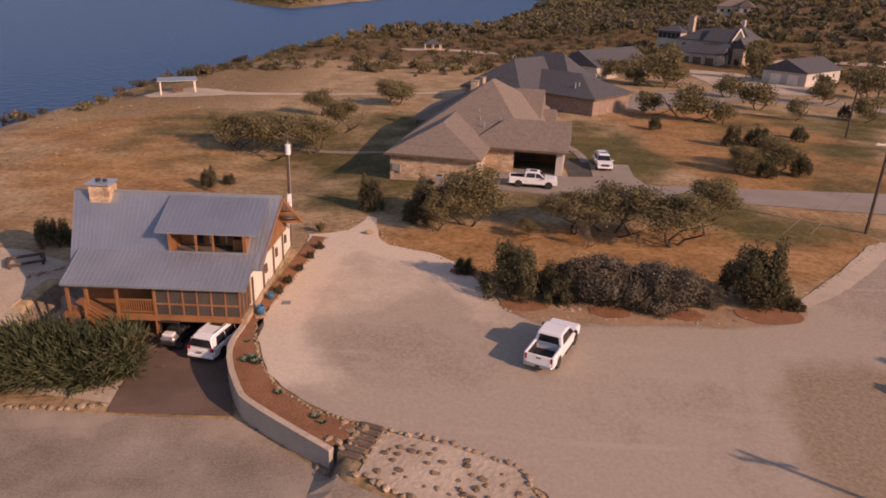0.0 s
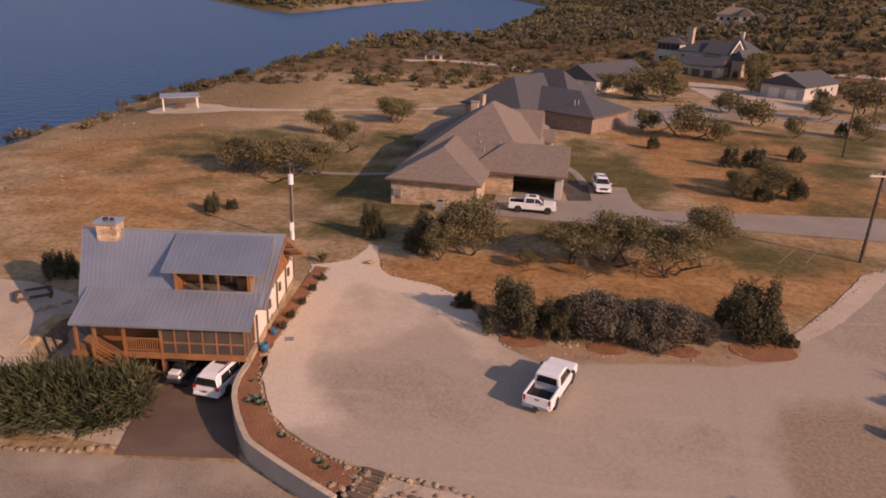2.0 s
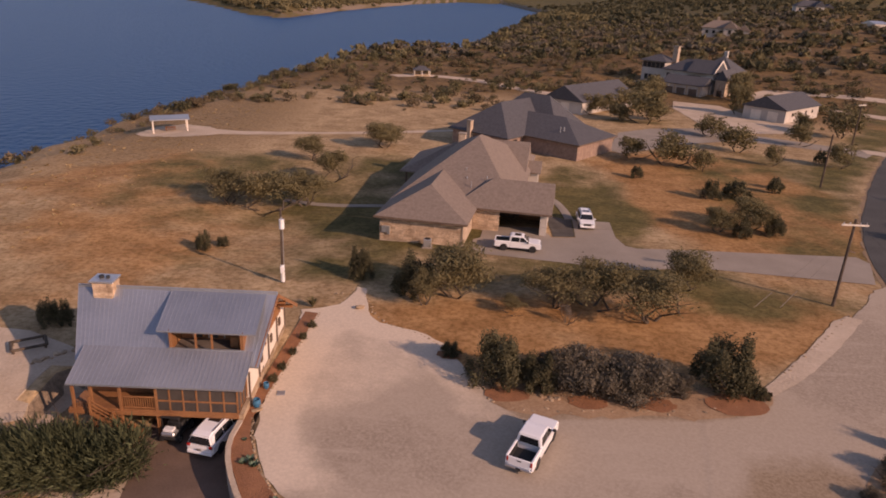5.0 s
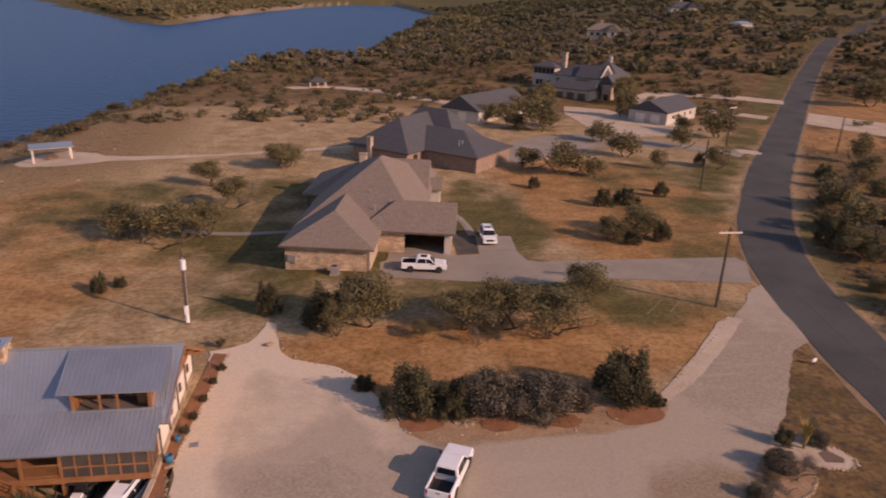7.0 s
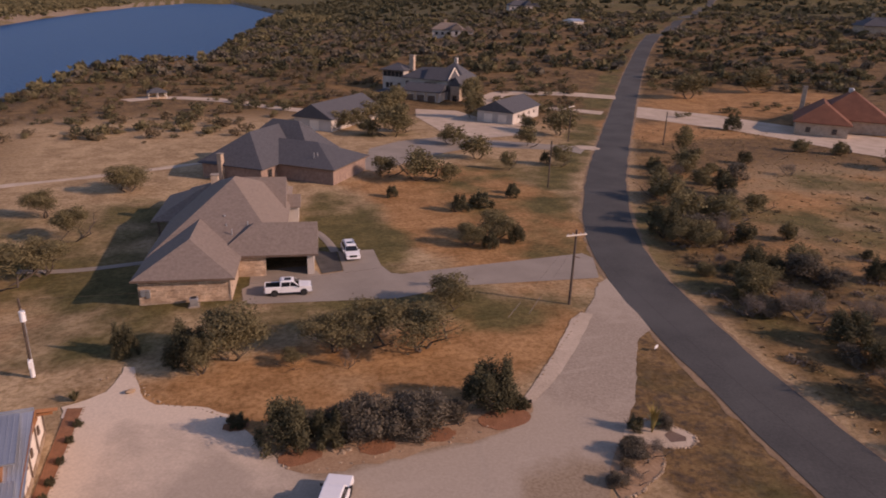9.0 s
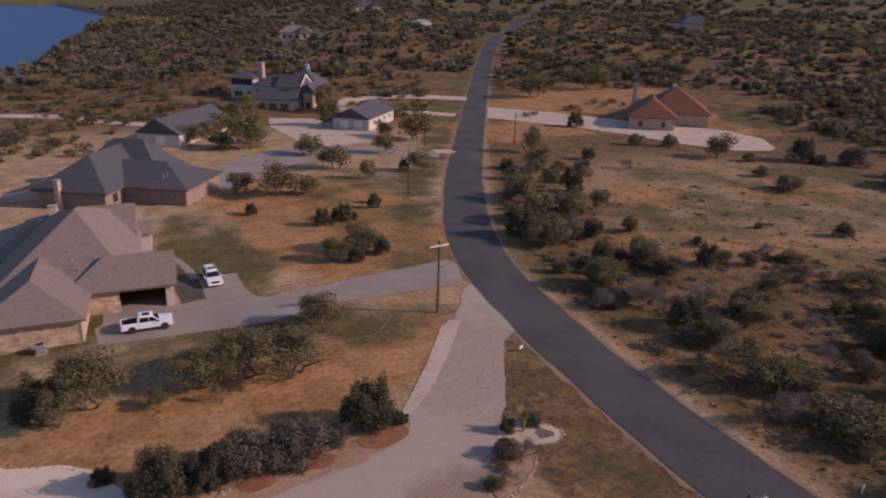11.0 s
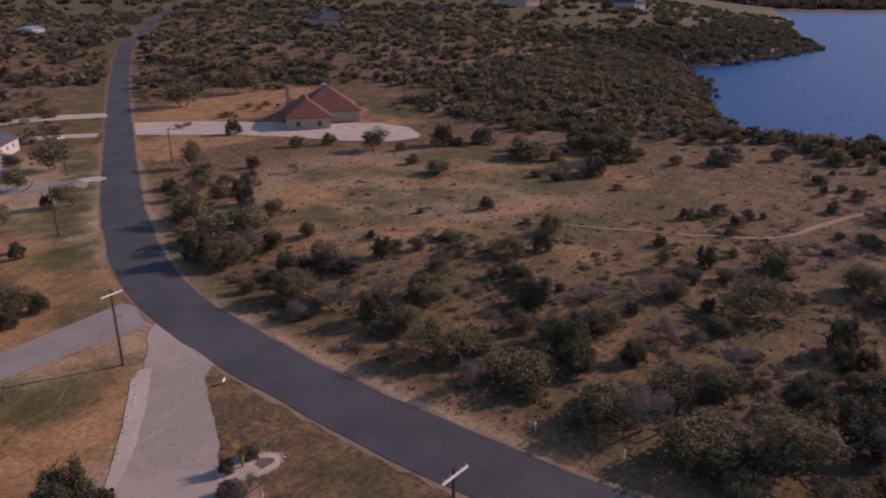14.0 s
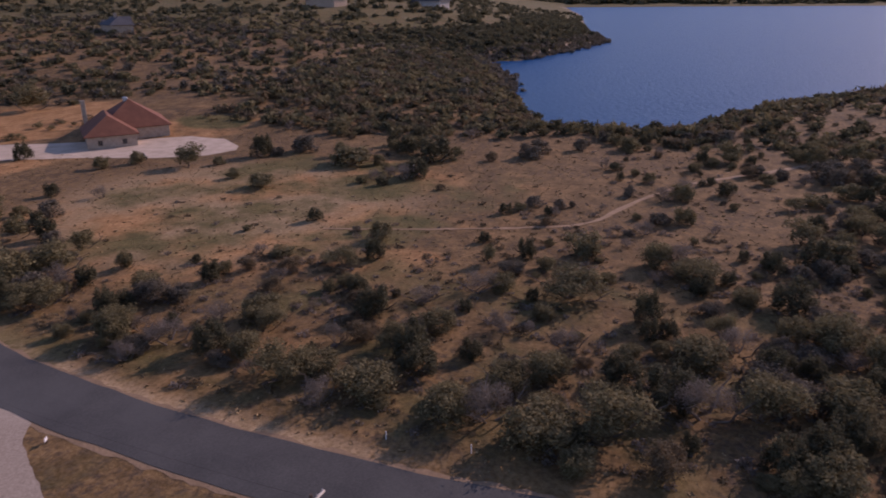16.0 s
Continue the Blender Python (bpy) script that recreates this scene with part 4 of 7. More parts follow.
def openness(x, y):
    """0 where nothing grows wild, 1 where scrub is thick."""
    x, y = np.asarray(x, float), np.asarray(y, float)
    lake = np.minimum(-inside_distance(x, y, LAKE_WEST), -inside_distance(x, y, LAKE_EAST))
    d = ease(lake, 1.5, 5) * ease(line_distance(x, y, ROAD), 6.0, 9.0)
    home = inside_distance(x, y, YARDS[0])
    edge = ((lake > 4) & (lake < 24)).astype(float) * 0.75
    d *= np.maximum(1 - ease(home, -4, 3), edge * (y > 85))
    meadow = ease(inside_distance(x, y, YARDS[1]), -6, 4)
    d *= 1 - 0.93 * meadow
    for cx, cy, r in CLEAR:
        d *= ease(np.hypot(x - cx, y - cy), r * 0.8, r * 1.1)
    patch = np.sin(x * 0.19 + 2.1 * np.sin(y * 0.11)) * np.sin(y * 0.17 + 1.9 * np.sin(x * 0.083 + 1)) + 0.6 * np.sin(x * 0.47 + y * 0.31) * np.sin(y * 0.53 - x * 0.2)
    return d * np.clip(0.55 + 0.75 * patch, 0.2, 1)


band_rng = random.Random(19)
LANE_BAND = [(56, 46), (57, 58), (62, 68), (66, 78), (72, 90), (80, 102), (88, 114), (98, 128)]
for k in range(46):
    (ax_, ay_), (bx_, by_) = [(p, q) for p, q in zip(LANE_BAND, LANE_BAND[1:])][k % 7]
    f, off = band_rng.random(), band_rng.uniform(1, 17) * band_rng.uniform(0.5, 1)
    x, y, w = ax_ + (bx_ - ax_) * f + off * 0.85, ay_ + (by_ - ay_) * f - off * 0.5, band_rng.uniform(2.6, 6.0)
    if any((x - a) ** 2 + (y - b) ** 2 < (0.25 * (w + c)) ** 2 for a, b, c in PLANTED) or line_distance(np.array([x]), np.array([y]), ROAD)[0] < 5.5 + w * 0.4:
        continue
    set_plant(("shrub_oak", "juniper", "olive_bush", "live_oak", "grey_shrub", "shrub_oak")[k % 6], x, y, w, w * band_rng.uniform(0.6, 0.85), "trees east of the lane")

stand_rng = random.Random(23)
for k in range(95):
    f = stand_rng.random() ** 1.2
    x, y = 58 + 150 * f + stand_rng.uniform(-6, 6), -22 - 40 * f + stand_rng.uniform(-14, 10)
    w = stand_rng.uniform(3.2, 7.2)
    if any((x - a) ** 2 + (y - b) ** 2 < (0.24 * (w + c)) ** 2 for a, b, c in PLANTED):
        continue
    set_plant(("shrub_oak", "live_oak", "olive_bush", "juniper", "shrub_oak")[k % 5], x, y, w, w * stand_rng.uniform(0.6, 0.8), "scrub east of the lane")

# clumps between the meadow and the cove
for k, (cx_, cy_) in enumerate([(152, 57), (166, 75), (175, 92), (202, 95), (185, 64), (173, 52), (190, 22), (200, 6), (206, -10), (194, -26), (216, -20), (210, -46), (226, 6), (220, 32), (172, -34), (186, -44)] * 3):
    x, y, w = cx_ + stand_rng.gauss(0, 4.5), cy_ + stand_rng.gauss(0, 4.5), stand_rng.uniform(4.0, 8.5)
    set_plant(("juniper", "live_oak", "shrub_oak", "olive_bush")[k % 4], x, y, w, w * stand_rng.uniform(0.55, 0.75), "scrub above the cove")

scrub_rng = np.random.default_rng(21)
cx = 50 + 190 * scrub_rng.random(3000) ** 1.8
cy = scrub_rng.uniform(-80, 150, 3000)
keep = scrub_rng.random(3000) < openness(cx, cy) * 0.95
made = 0
for x, y in zip(cx[keep], cy[keep]):
    if made >= 350:
        break
    w = float(scrub_rng.uniform(1.8, 5.2)) * (1.3 if x < 90 and y < 30 else 1.0)
    if any((x - a) ** 2 + (y - b) ** 2 < (0.27 * (w + c)) ** 2 for a, b, c in PLANTED):
        continue
    near = line_distance(np.array([x]), np.array([y]), ROAD)[0]
    if near < 6 + w * 0.5:
        continue
    k = scrub_rng.random()
    set_plant("juniper" if k < 0.25 else "olive_bush" if k < 0.55 else "brown_bush" if k < 0.64 else "shrub_oak" if k < 0.74 else "live_oak" if k < 0.8 else "grey_shrub", float(x), float(y), w, w * float(scrub_rng.uniform(0.55, 0.85)), "scrub east of the lane")
    made += 1


def strewn(name, pts, leaves, size, mat, label, seed, squat=0.7):
    """Many small shrubs in one mesh: pts rows of x, y, z, width."""
    rng = np.random.default_rng(seed)
    vs, fs, off = [], [], 0
    for x, y, z, w in pts:
        lob = [(0, 0, 0.34 * squat * w, 0.36 * w, 0.36 * w, 0.34 * w * squat)]
        for _ in range(3):
            a = rng.random() * math.tau
            lob.append((0.28 * w * math.cos(a), 0.28 * w * math.sin(a), (0.25 + 0.35 * rng.random()) * w * squat, 0.24 * w, 0.24 * w, 0.25 * w * squat))
        v, f = leaf_cloud(rng, lob, round(leaves * 1.9), size * w * 0.82, 0.5, 0.65, 0.5)
        vs.append(v + np.array([x, y, z - 0.08]))
        fs.append(f + off)
        off += len(v)
    return tagged(new(name, mesh_from(name, np.concatenate(vs).tolist(), np.concatenate(fs).tolist(), mat)), label, "scrub", kind="stuff")


def sown(count, x0, x1, y0, y1, seed, lo, hi, strength=1.0, far=None):
    rng = np.random.default_rng(seed)
    x, y = rng.uniform(x0, x1, count), rng.uniform(y0, y1, count)
    ok = rng.random(count) < openness(x, y) * strength
    if far:
        d = np.hypot(x, y)
        ok &= (d > far[0]) & (d < far[1]) & (y > -0.35 * np.abs(x))
    x, y = x[ok], y[ok]
    return np.stack([x, y, height(x, y), rng.uniform(lo, hi, len(x))], -1)


near_x = sown(7500, -95, 250, 100, 300, 31, 1.8, 5.0, 0.75)
near_x = near_x[(near_x[:, 0] < 45) | (near_x[:, 1] > 170) | (near_x[:, 0] > 235)]
east_b = sown(4200, 200, 430, -130, 150, 32, 2.2, 5.8, 1.0)
b_rng = np.random.default_rng(36)
bx, by = b_rng.uniform(205, 560, 6200), b_rng.uniform(-190, 170, 6200)
off = -inside_distance(bx, by, LAKE_EAST)
dense = (off > 2) & (off < 40 + 75 * (by > 36)) & (b_rng.random(6200) < 0.9)
bx, by = bx[dense], by[dense]
shore_b = np.stack([bx, by, height(bx, by), b_rng.uniform(3.4, 7.0, len(bx))], -1)
for name, rows, leaves, size in (("", near_x, 84, 0.115), ("shore_", np.concatenate([east_b, shore_b]), 27, 0.24)):
    rows[:, 3] *= np.random.default_rng(4).choice([0.5, 0.75, 1.0, 1.1], len(rows))
    strewn(name + "juniper_scrub", rows[::3], leaves, size, LEAF_JUNIPER, "dense dark juniper scrub covering the slopes", 41)
    strewn(name + "mesquite_scrub", rows[1::3], leaves, size, LEAF_OLIVE, "olive-brown mesquite scrub between the houses", 42)
    strewn(name + "dry_brush", rows[2::3], leaves, size, LEAF_BROWN, "dry brown brush between the junipers", 47)
low = np.concatenate([sown(2200, 50, 235, -90, 130, 35, 0.8, 2.4, 0.8), sown(3000, 48, 125, -70, 95, 37, 0.7, 2.2, 1.0)])
strewn("low_grey_brush", low[::2], 30, 0.15, LEAF_GREY, "low grey leafless brush among the scrub", 48, 0.4)
strewn("low_brown_brush", low[1::2], 30, 0.15, LEAF_BROWN, "low brown weeds and brush", 49, 0.35)
far_a = sown(62000, -700, 800, -150, 800, 33, 3.0, 6.5, 0.9, (290, 740))
far_a[:, 3] *= np.random.default_rng(3).choice([0.45, 0.7, 1.0, 1.15], len(far_a))
strewn("far_juniper_scrub", far_a[::3], 24, 0.32, LEAF_JUNIPER, "distant dark juniper woods", 43)
strewn("far_mesquite_scrub", far_a[1::3], 22, 0.31, LEAF_OLIVE, "distant olive-brown brush", 44)
strewn("far_dry_brush", far_a[2::3], 22, 0.31, LEAF_OAK, "distant dry brown brush", 46)
c_rng = np.random.default_rng(38)
hx, hy = c_rng.uniform(540, 1300, 2600), c_rng.uniform(70, 330, 2600)
on = -inside_distance(hx, hy, LAKE_EAST)
hx, hy = hx[(on > 1.5) & (on < 110)], hy[(on > 1.5) & (on < 110)]
strewn("headland_scrub", np.stack([hx, hy, height(hx, hy), c_rng.uniform(5, 10, len(hx))], -1), 16, 0.36, LEAF_JUNIPER, "dark juniper woods on the rocky headland", 53)
rim_rows = []
for (ax_, ay_), (bx_, by_) in zip(LAKE_EAST[3:10], LAKE_EAST[4:11]):
    for _ in range(int(math.hypot(bx_ - ax_, by_ - ay_) * 1.1)):
        f = c_rng.random()
        x, y = ax_ + (bx_ - ax_) * f + c_rng.normal() * 5, ay_ + (by_ - ay_) * f + 4 + c_rng.normal() * 6
        rim_rows.append((x, y, max(float(height(x, y)), LAKE_Z), c_rng.uniform(3, 8)))
strewn("shoreline_scrub", np.array(rim_rows), 16, 0.34, LEAF_OAK, "grey-brown brush along the cove's rocky shore", 55)
w_rng = np.random.default_rng(40)
wx, wy = w_rng.uniform(4420, 4880, 520), w_rng.uniform(-1900, 1000, 520)
strewn("far_shore_woods", np.stack([wx, wy, height(wx, wy), w_rng.uniform(45, 90, 520)], -1), 9, 0.5, LEAF_JUNIPER, "dark woods on the opposite shore", 56, 0.4)
p_rng = np.random.default_rng(39)
px_, py_ = p_rng.uniform(-520, 160, 9000), p_rng.uniform(820, 1750, 9000)
on = -inside_distance(px_, py_, LAKE_WEST)
px_, py_ = px_[(on > 5) & (on < 260)], py_[(on > 5) & (on < 260)]
strewn("peninsula_scrub", np.stack([px_, py_, height(px_, py_), p_rng.uniform(5, 11, len(px_))], -1), 9, 0.40, LEAF_OLIVE, "olive scrub covering the rocky peninsula", 54)
far_b = sown(11500, -700, 1900, 50, 1900, 34, 8, 16, 1.0, (700, 2300))
strewn("horizon_scrub", far_b, 9, 0.42, LEAF_JUNIPER, "far woods on the rising land", 45, 0.45)

# tufts of dry grass and low weeds
t_rng = np.random.default_rng(51)
tx, ty = t_rng.uniform(-75, 215, 26000), t_rng.uniform(-30, 165, 26000)
lake_d = np.minimum(-inside_distance(tx, ty, LAKE_WEST), -inside_distance(tx, ty, LAKE_EAST))
wild = np.where(tx > np.interp(ty, [p[1] for p in ROAD], [p[0] for p in ROAD]) + 5.5, 1.0, np.where(tx < -44, 0.5, 0.0)) * (lake_d > 3) * (line_distance(tx, ty, ROAD) > 5.2)
for c in CLEAR:
    wild = wild * (np.hypot(tx - c[0], ty - c[1]) > c[2] * 0.8)
wild = wild * (inside_distance(tx, ty, [(119, 188), (133, 180), (154, 158), (156, 132), (166, 113), (178, 115), (187, 129), (184, 150), (128, 200)]) < -1)
ok = t_rng.random(26000) < wild * 0.62
tx, ty = tx[ok], ty[ok]
strewn("grass_tufts", np.stack([tx, ty, height(tx, ty), t_rng.uniform(0.3, 0.8, len(tx))], -1), 6, 0.5, TUFT, "tufts of dry straw-coloured grass", 52, 0.2)


# ---- houses ----
def hip_roof(x0, x1, y0, y1, z0, z1, along="x", hips=(1, 1), thick=0.18):
    """A closed roof over a rectangle: eaves at z0, ridge at z1 along x or y; hips: 1 for a hipped end, 0 for a gable."""
    bm = bmesh.new()
    if along == "x":
        run = (y1 - y0) / 2
        ra, rb = (x0 + hips[0] * run, (y0 + y1) / 2), (x1 - hips[1] * run, (y0 + y1) / 2)
    else:
        run = (x1 - x0) / 2
        ra, rb = ((x0 + x1) / 2, y0 + hips[0] * run), ((x0 + x1) / 2, y1 - hips[1] * run)
    c = [(x0, y0), (x1, y0), (x1, y1), (x0, y1)]
    b = [bm.verts.new((*p, z0 - thick)) for p in c]
    t = [bm.verts.new((*p, z0)) for p in c]
    r, s = bm.verts.new((*ra, z1)), bm.verts.new((*rb, z1))
    bm.faces.new(b[::-1])
    for i in range(4):
        j = (i + 1) % 4
        bm.faces.new((b[i], b[j], t[j], t[i]))
    if along == "x":
        for f in ((t[0], t[1], s, r), (t[2], t[3], r, s), (t[3], t[0], r), (t[1], t[2], s)):
            bm.faces.new(f)
    else:
        for f in ((t[1], t[2], s, r), (t[3], t[0], r, s), (t[0], t[1], r), (t[2], t[3], s)):
            bm.faces.new(f)
    return bm


def gable_prism(x0, x1, y0, y1, z0, z1, zr, along="x"):
    """Walls with gable ends: eaves at z1, gable tops at zr."""
    if along == "x":
        return solid([(y0, z0), (y1, z0), (y1, z1), ((y0 + y1) / 2, zr), (y0, z1)], x0, x1, lambda u, v, w: (w, u, v))
    return solid([(x0, z0), (x1, z0), (x1, z1), ((x0 + x1) / 2, zr), (x0, z1)], y0, y1, lambda u, v, w: (u, w, v))


def window_in(parent, x, y, z, w, h, face, frame_mat, name="window", bars=1):
    """A window on a wall whose outside looks along face (-y, +y, +x, -x), its foot's middle at x, y, z."""
    turn = {"-y": 0, "+x": 90, "+y": 180, "-x": 270}[face]
    m = pose(x, y, z, 0, 0, turn)

    def put(bm):
        bm.transform(m)
        return bm

    fr = bmesh.new()
    for a in ((-w / 2 - 0.08, -w / 2, 0, h), (w / 2, w / 2 + 0.08, 0, h), (-w / 2 - 0.08, w / 2 + 0.08, h, h + 0.1), (-w / 2 - 0.12, w / 2 + 0.12, -0.1, 0)):
        box(a[0], a[1], -0.09, 0.02, a[2], a[3], 0, fr)
    for k in range(bars):
        bx = -w / 2 + w * (k + 1) / (bars + 1)
        box(bx - 0.03, bx + 0.03, -0.07, 0.02, 0, h, 0, fr)
    f = part(name, put(fr), frame_mat, parent)
    part("pane", put(box(-w / 2, w / 2, -0.03, 0.02, 0, h)), PANE, f)
    return f


def stones(parent, x0, x1, y, z0, z1, face, seed, w=0.55, h=0.22, mat=None):
    """Rough courses of stone, one mesh each stone, on a wall that looks along face."""
    rng = random.Random(seed)
    kinds = []
    for k in range(6):
        ww = w * rng.uniform(0.75, 1.25)
        bm = box(-ww / 2, ww / 2, -0.03, 0.03, 0, h - 0.03, 0.012)
        for v in bm.verts:
            v.co += Vector((rng.uniform(-0.02, 0.02), 0, rng.uniform(-0.015, 0.015)))
        me = bpy.data.meshes.new("stone")
        bm.to_mesh(me)
        bm.free()
        me.materials.append(mat or STONE_BIT)
        kinds.append((ww, me))
    z, n = z0, 0
    while z < z1 - h * 0.5 and n < 290:
        x = x0
        while x < x1 - 0.15 and n < 290:
            ww, me = rng.choice(kinds)
            ww = min(ww, x1 - x)
            ob = new("stone", me)
            ob.parent = parent
            cx_ = x + ww / 2
            ob.matrix_basis = {"-y": pose(cx_, y - 0.012, z), "+x": pose(y + 0.012, cx_, z, 0, 0, 90), "-x": pose(y - 0.012, cx_, z, 0, 0, 270)}[face]
            x += ww + 0.03
            n += 1
        z += h


# the brown-roofed stone house beyond the driveway
def stone_house():
    h = thing("stone_house", -0.1, 75.9, 0, -9.0, "tan stone house with brown shingle hip roofs and open garage", "house")
    E = 2.95
    part("wall", box(-7.4, 2.6, 0, 16, -0.9, E - 0.1), STONE, h, "tan stone front wing")
    part("wall", box(-5.5, 6.4, 15, 40, -1.4, E - 0.1), STONE, h)
    # garage wing: open in front
    part("wall", box(2.6, 5.9, 7.0, 7.3, -0.3, E - 0.1), STONE, h)
    part("wall", box(11.0, 11.8, 7.0, 7.3, -0.3, E - 0.1), STUCCO, h)
    part("wall", box(5.9, 11.0, 7.0, 7.3, 2.45, E - 0.1), TRIM, h, "dark lintel over the garage opening")
    part("wall", box(11.5, 11.8, 7.3, 15.0, -0.3, E - 0.1), STUCCO, h)
    # back wall and ceiling: indoor shade comes from the dark INSIDE colour
    part("wall", box(2.6, 11.5, 14.0, 14.3, -0.3, E - 0.1), INSIDE, h, "back wall of the garage, its shade put into the colour")
    part("garage_ceiling", box(2.6, 11.5, 7.3, 14.0, 2.65, 2.75), INSIDE, h)
    part("shelf", box(5.2, 7.4, 13.3, 13.9, 0, 1.9, 0.02), TRIM, h, "cluttered dark garage shelving")
    part("workbench", box(8.0, 10.8, 13.2, 13.9, 0, 0.95, 0.02), CEDAR, h)
    part("roof", hip_roof(-7.95, 3.15, -0.6, 19, E, 5.8, "y", (1, 0)), SHINGLE, h, "brown shingle hip over the front wing")
    main = bmesh.new()
    foot = [main.verts.new(p) for p in ((-8.0, 6.4, E - 0.02), (8.2, 6.4, E - 0.02), (8.2, 39, E - 0.02), (-8.0, 39, E - 0.02))]
    under = [main.verts.new((v.co.x, v.co.y, E - 0.2)) for v in foot]
    ra, rb = main.verts.new((1.0, 20.5, 9.1)), main.verts.new((1.2, 22.0, 9.05))
    for f in ((foot[0], foot[1], ra), (foot[1], foot[2], rb, ra), (foot[2], foot[3], rb), (foot[3], foot[0], ra, rb), under[::-1]):
        main.faces.new(f)
    for i in range(4):
        main.faces.new((under[i], under[(i + 1) % 4], foot[(i + 1) % 4], foot[i]))
    part("roof", main, SHINGLE, h, "tall brown main hip roof")
    part("roof", hip_roof(0.0, 12.35, 6.4, 15.4, E, 5.75, "x", (1, 0)), SHINGLE, h, "brown garage roof with gable end")
    part("roof", hip_roof(-10.5, -2, 21.5, 35, E - 0.1, 6.2, "x", (1, 0)), SHINGLE, h, "brown roof over the back porch")
    part("gable", gable_prism(11.52, 11.82, 6.9, 14.9, E - 0.12, E - 0.1, 5.4, "x"), STUCCO, h, "cream garage gable")
    part("roof", hip_roof(0, 7.7, 24.6, 35.2, E + 0.3, 6.9, "x", (0, 0)), SHINGLE, h)
    part("gable", gable_prism(6.0, 7.2, 25.2, 34.6, 0, E + 0.2, 6.5, "x"), STUCCO, h, "white entry gable")
    part("entry_porch", gable_prism(7.25, 9.3, 28.2, 32, 0, 2.6, 3.7, "x"), STUCCO, h)
    part("roof", hip_roof(6.8, 9.7, 27.8, 32.4, 2.75, 4.1, "x", (0, 0)), SHINGLE, h)
    for py_ in (22.2, 28.2, 34.2):
        part("porch_post", box(-9.8, -9.56, py_ - 0.12, py_ + 0.12, -1.3, E - 0.28), TRIM, h)
    ch = part("chimney", box(-3.0, -1.95, 27.4, 28.4, 4.0, 7.75, 0.03), STONE, h, "pale stone chimney")
    part("chimney_cap", box(-3.08, -1.87, 27.32, 28.48, 7.75, 7.9, 0.02), CONCRETE, ch)
    for x, y, z in ((0.6, 13.2, 6.0), (1.0, 11.6, 5.25), (3.6, 11.4, 5.6), (1.8, 10.0, 5.0)):
        part("roof_vent", rod((x, y, z - 0.8), (x, y, z + 0.2), 0.07), STEEL, h)
    for x in (-7.3, 2.5):
        part("downspout", box(x - 0.05, x + 0.05, -0.1, 0, 0, E - 0.2), CONCRETE, h)
    for k, (x, w) in enumerate(((-7.1, 0.55), (-6.5, 0.4))):
        part("meter_box", box(x, x + w, -0.22, 0, 0.9 - 0.2 * k, 1.7, 0.02), STEEL, h, "grey electrical box")
    part("fascia", box(-7.99, 3.19, -0.66, -0.6, E - 0.2, E + 0.02), TRIM, h)
    part("fascia", box(3.19, 12.39, 6.34, 6.4, E - 0.2, E + 0.02), TRIM, h)
    window_in(h, 11.8, 11.0, 1.0, 1.2, 1.2, "+x", STUCCO)
    window_in(h, 6.4, 22, 0.9, 1.6, 1.4, "+x", STUCCO)
    window_in(h, 9.3, 30.1, 0.9, 0.8, 0.9, "+x", STUCCO)
    stones(h, -7.35, 2.55, 0, 0.0, E - 0.15, "-y", 3, 0.62, 0.27)
    stones(h, 2.7, 5.85, 7.0, 0.0, E - 0.15, "-y", 4, 0.62, 0.27)
    return h


stone_house()
ac = thing("air_conditioner", -1.6, 75.0, 0.0, 0, "grey air-conditioning unit on a pad beside the stone wall", "air conditioner")
part("casing", box(-0.45, 0.45, -0.4, 0.4, 0.1, 1.0, 0.05), STEEL, ac)
part("pad", box(-0.6, 0.6, -0.55, 0.55, -0.05, 0.1), CONCRETE, ac)
part("fan_grille", rod((0, 0, 1.0), (0, 0, 1.04), 0.34, None, 16), CAR_BLACK, ac)


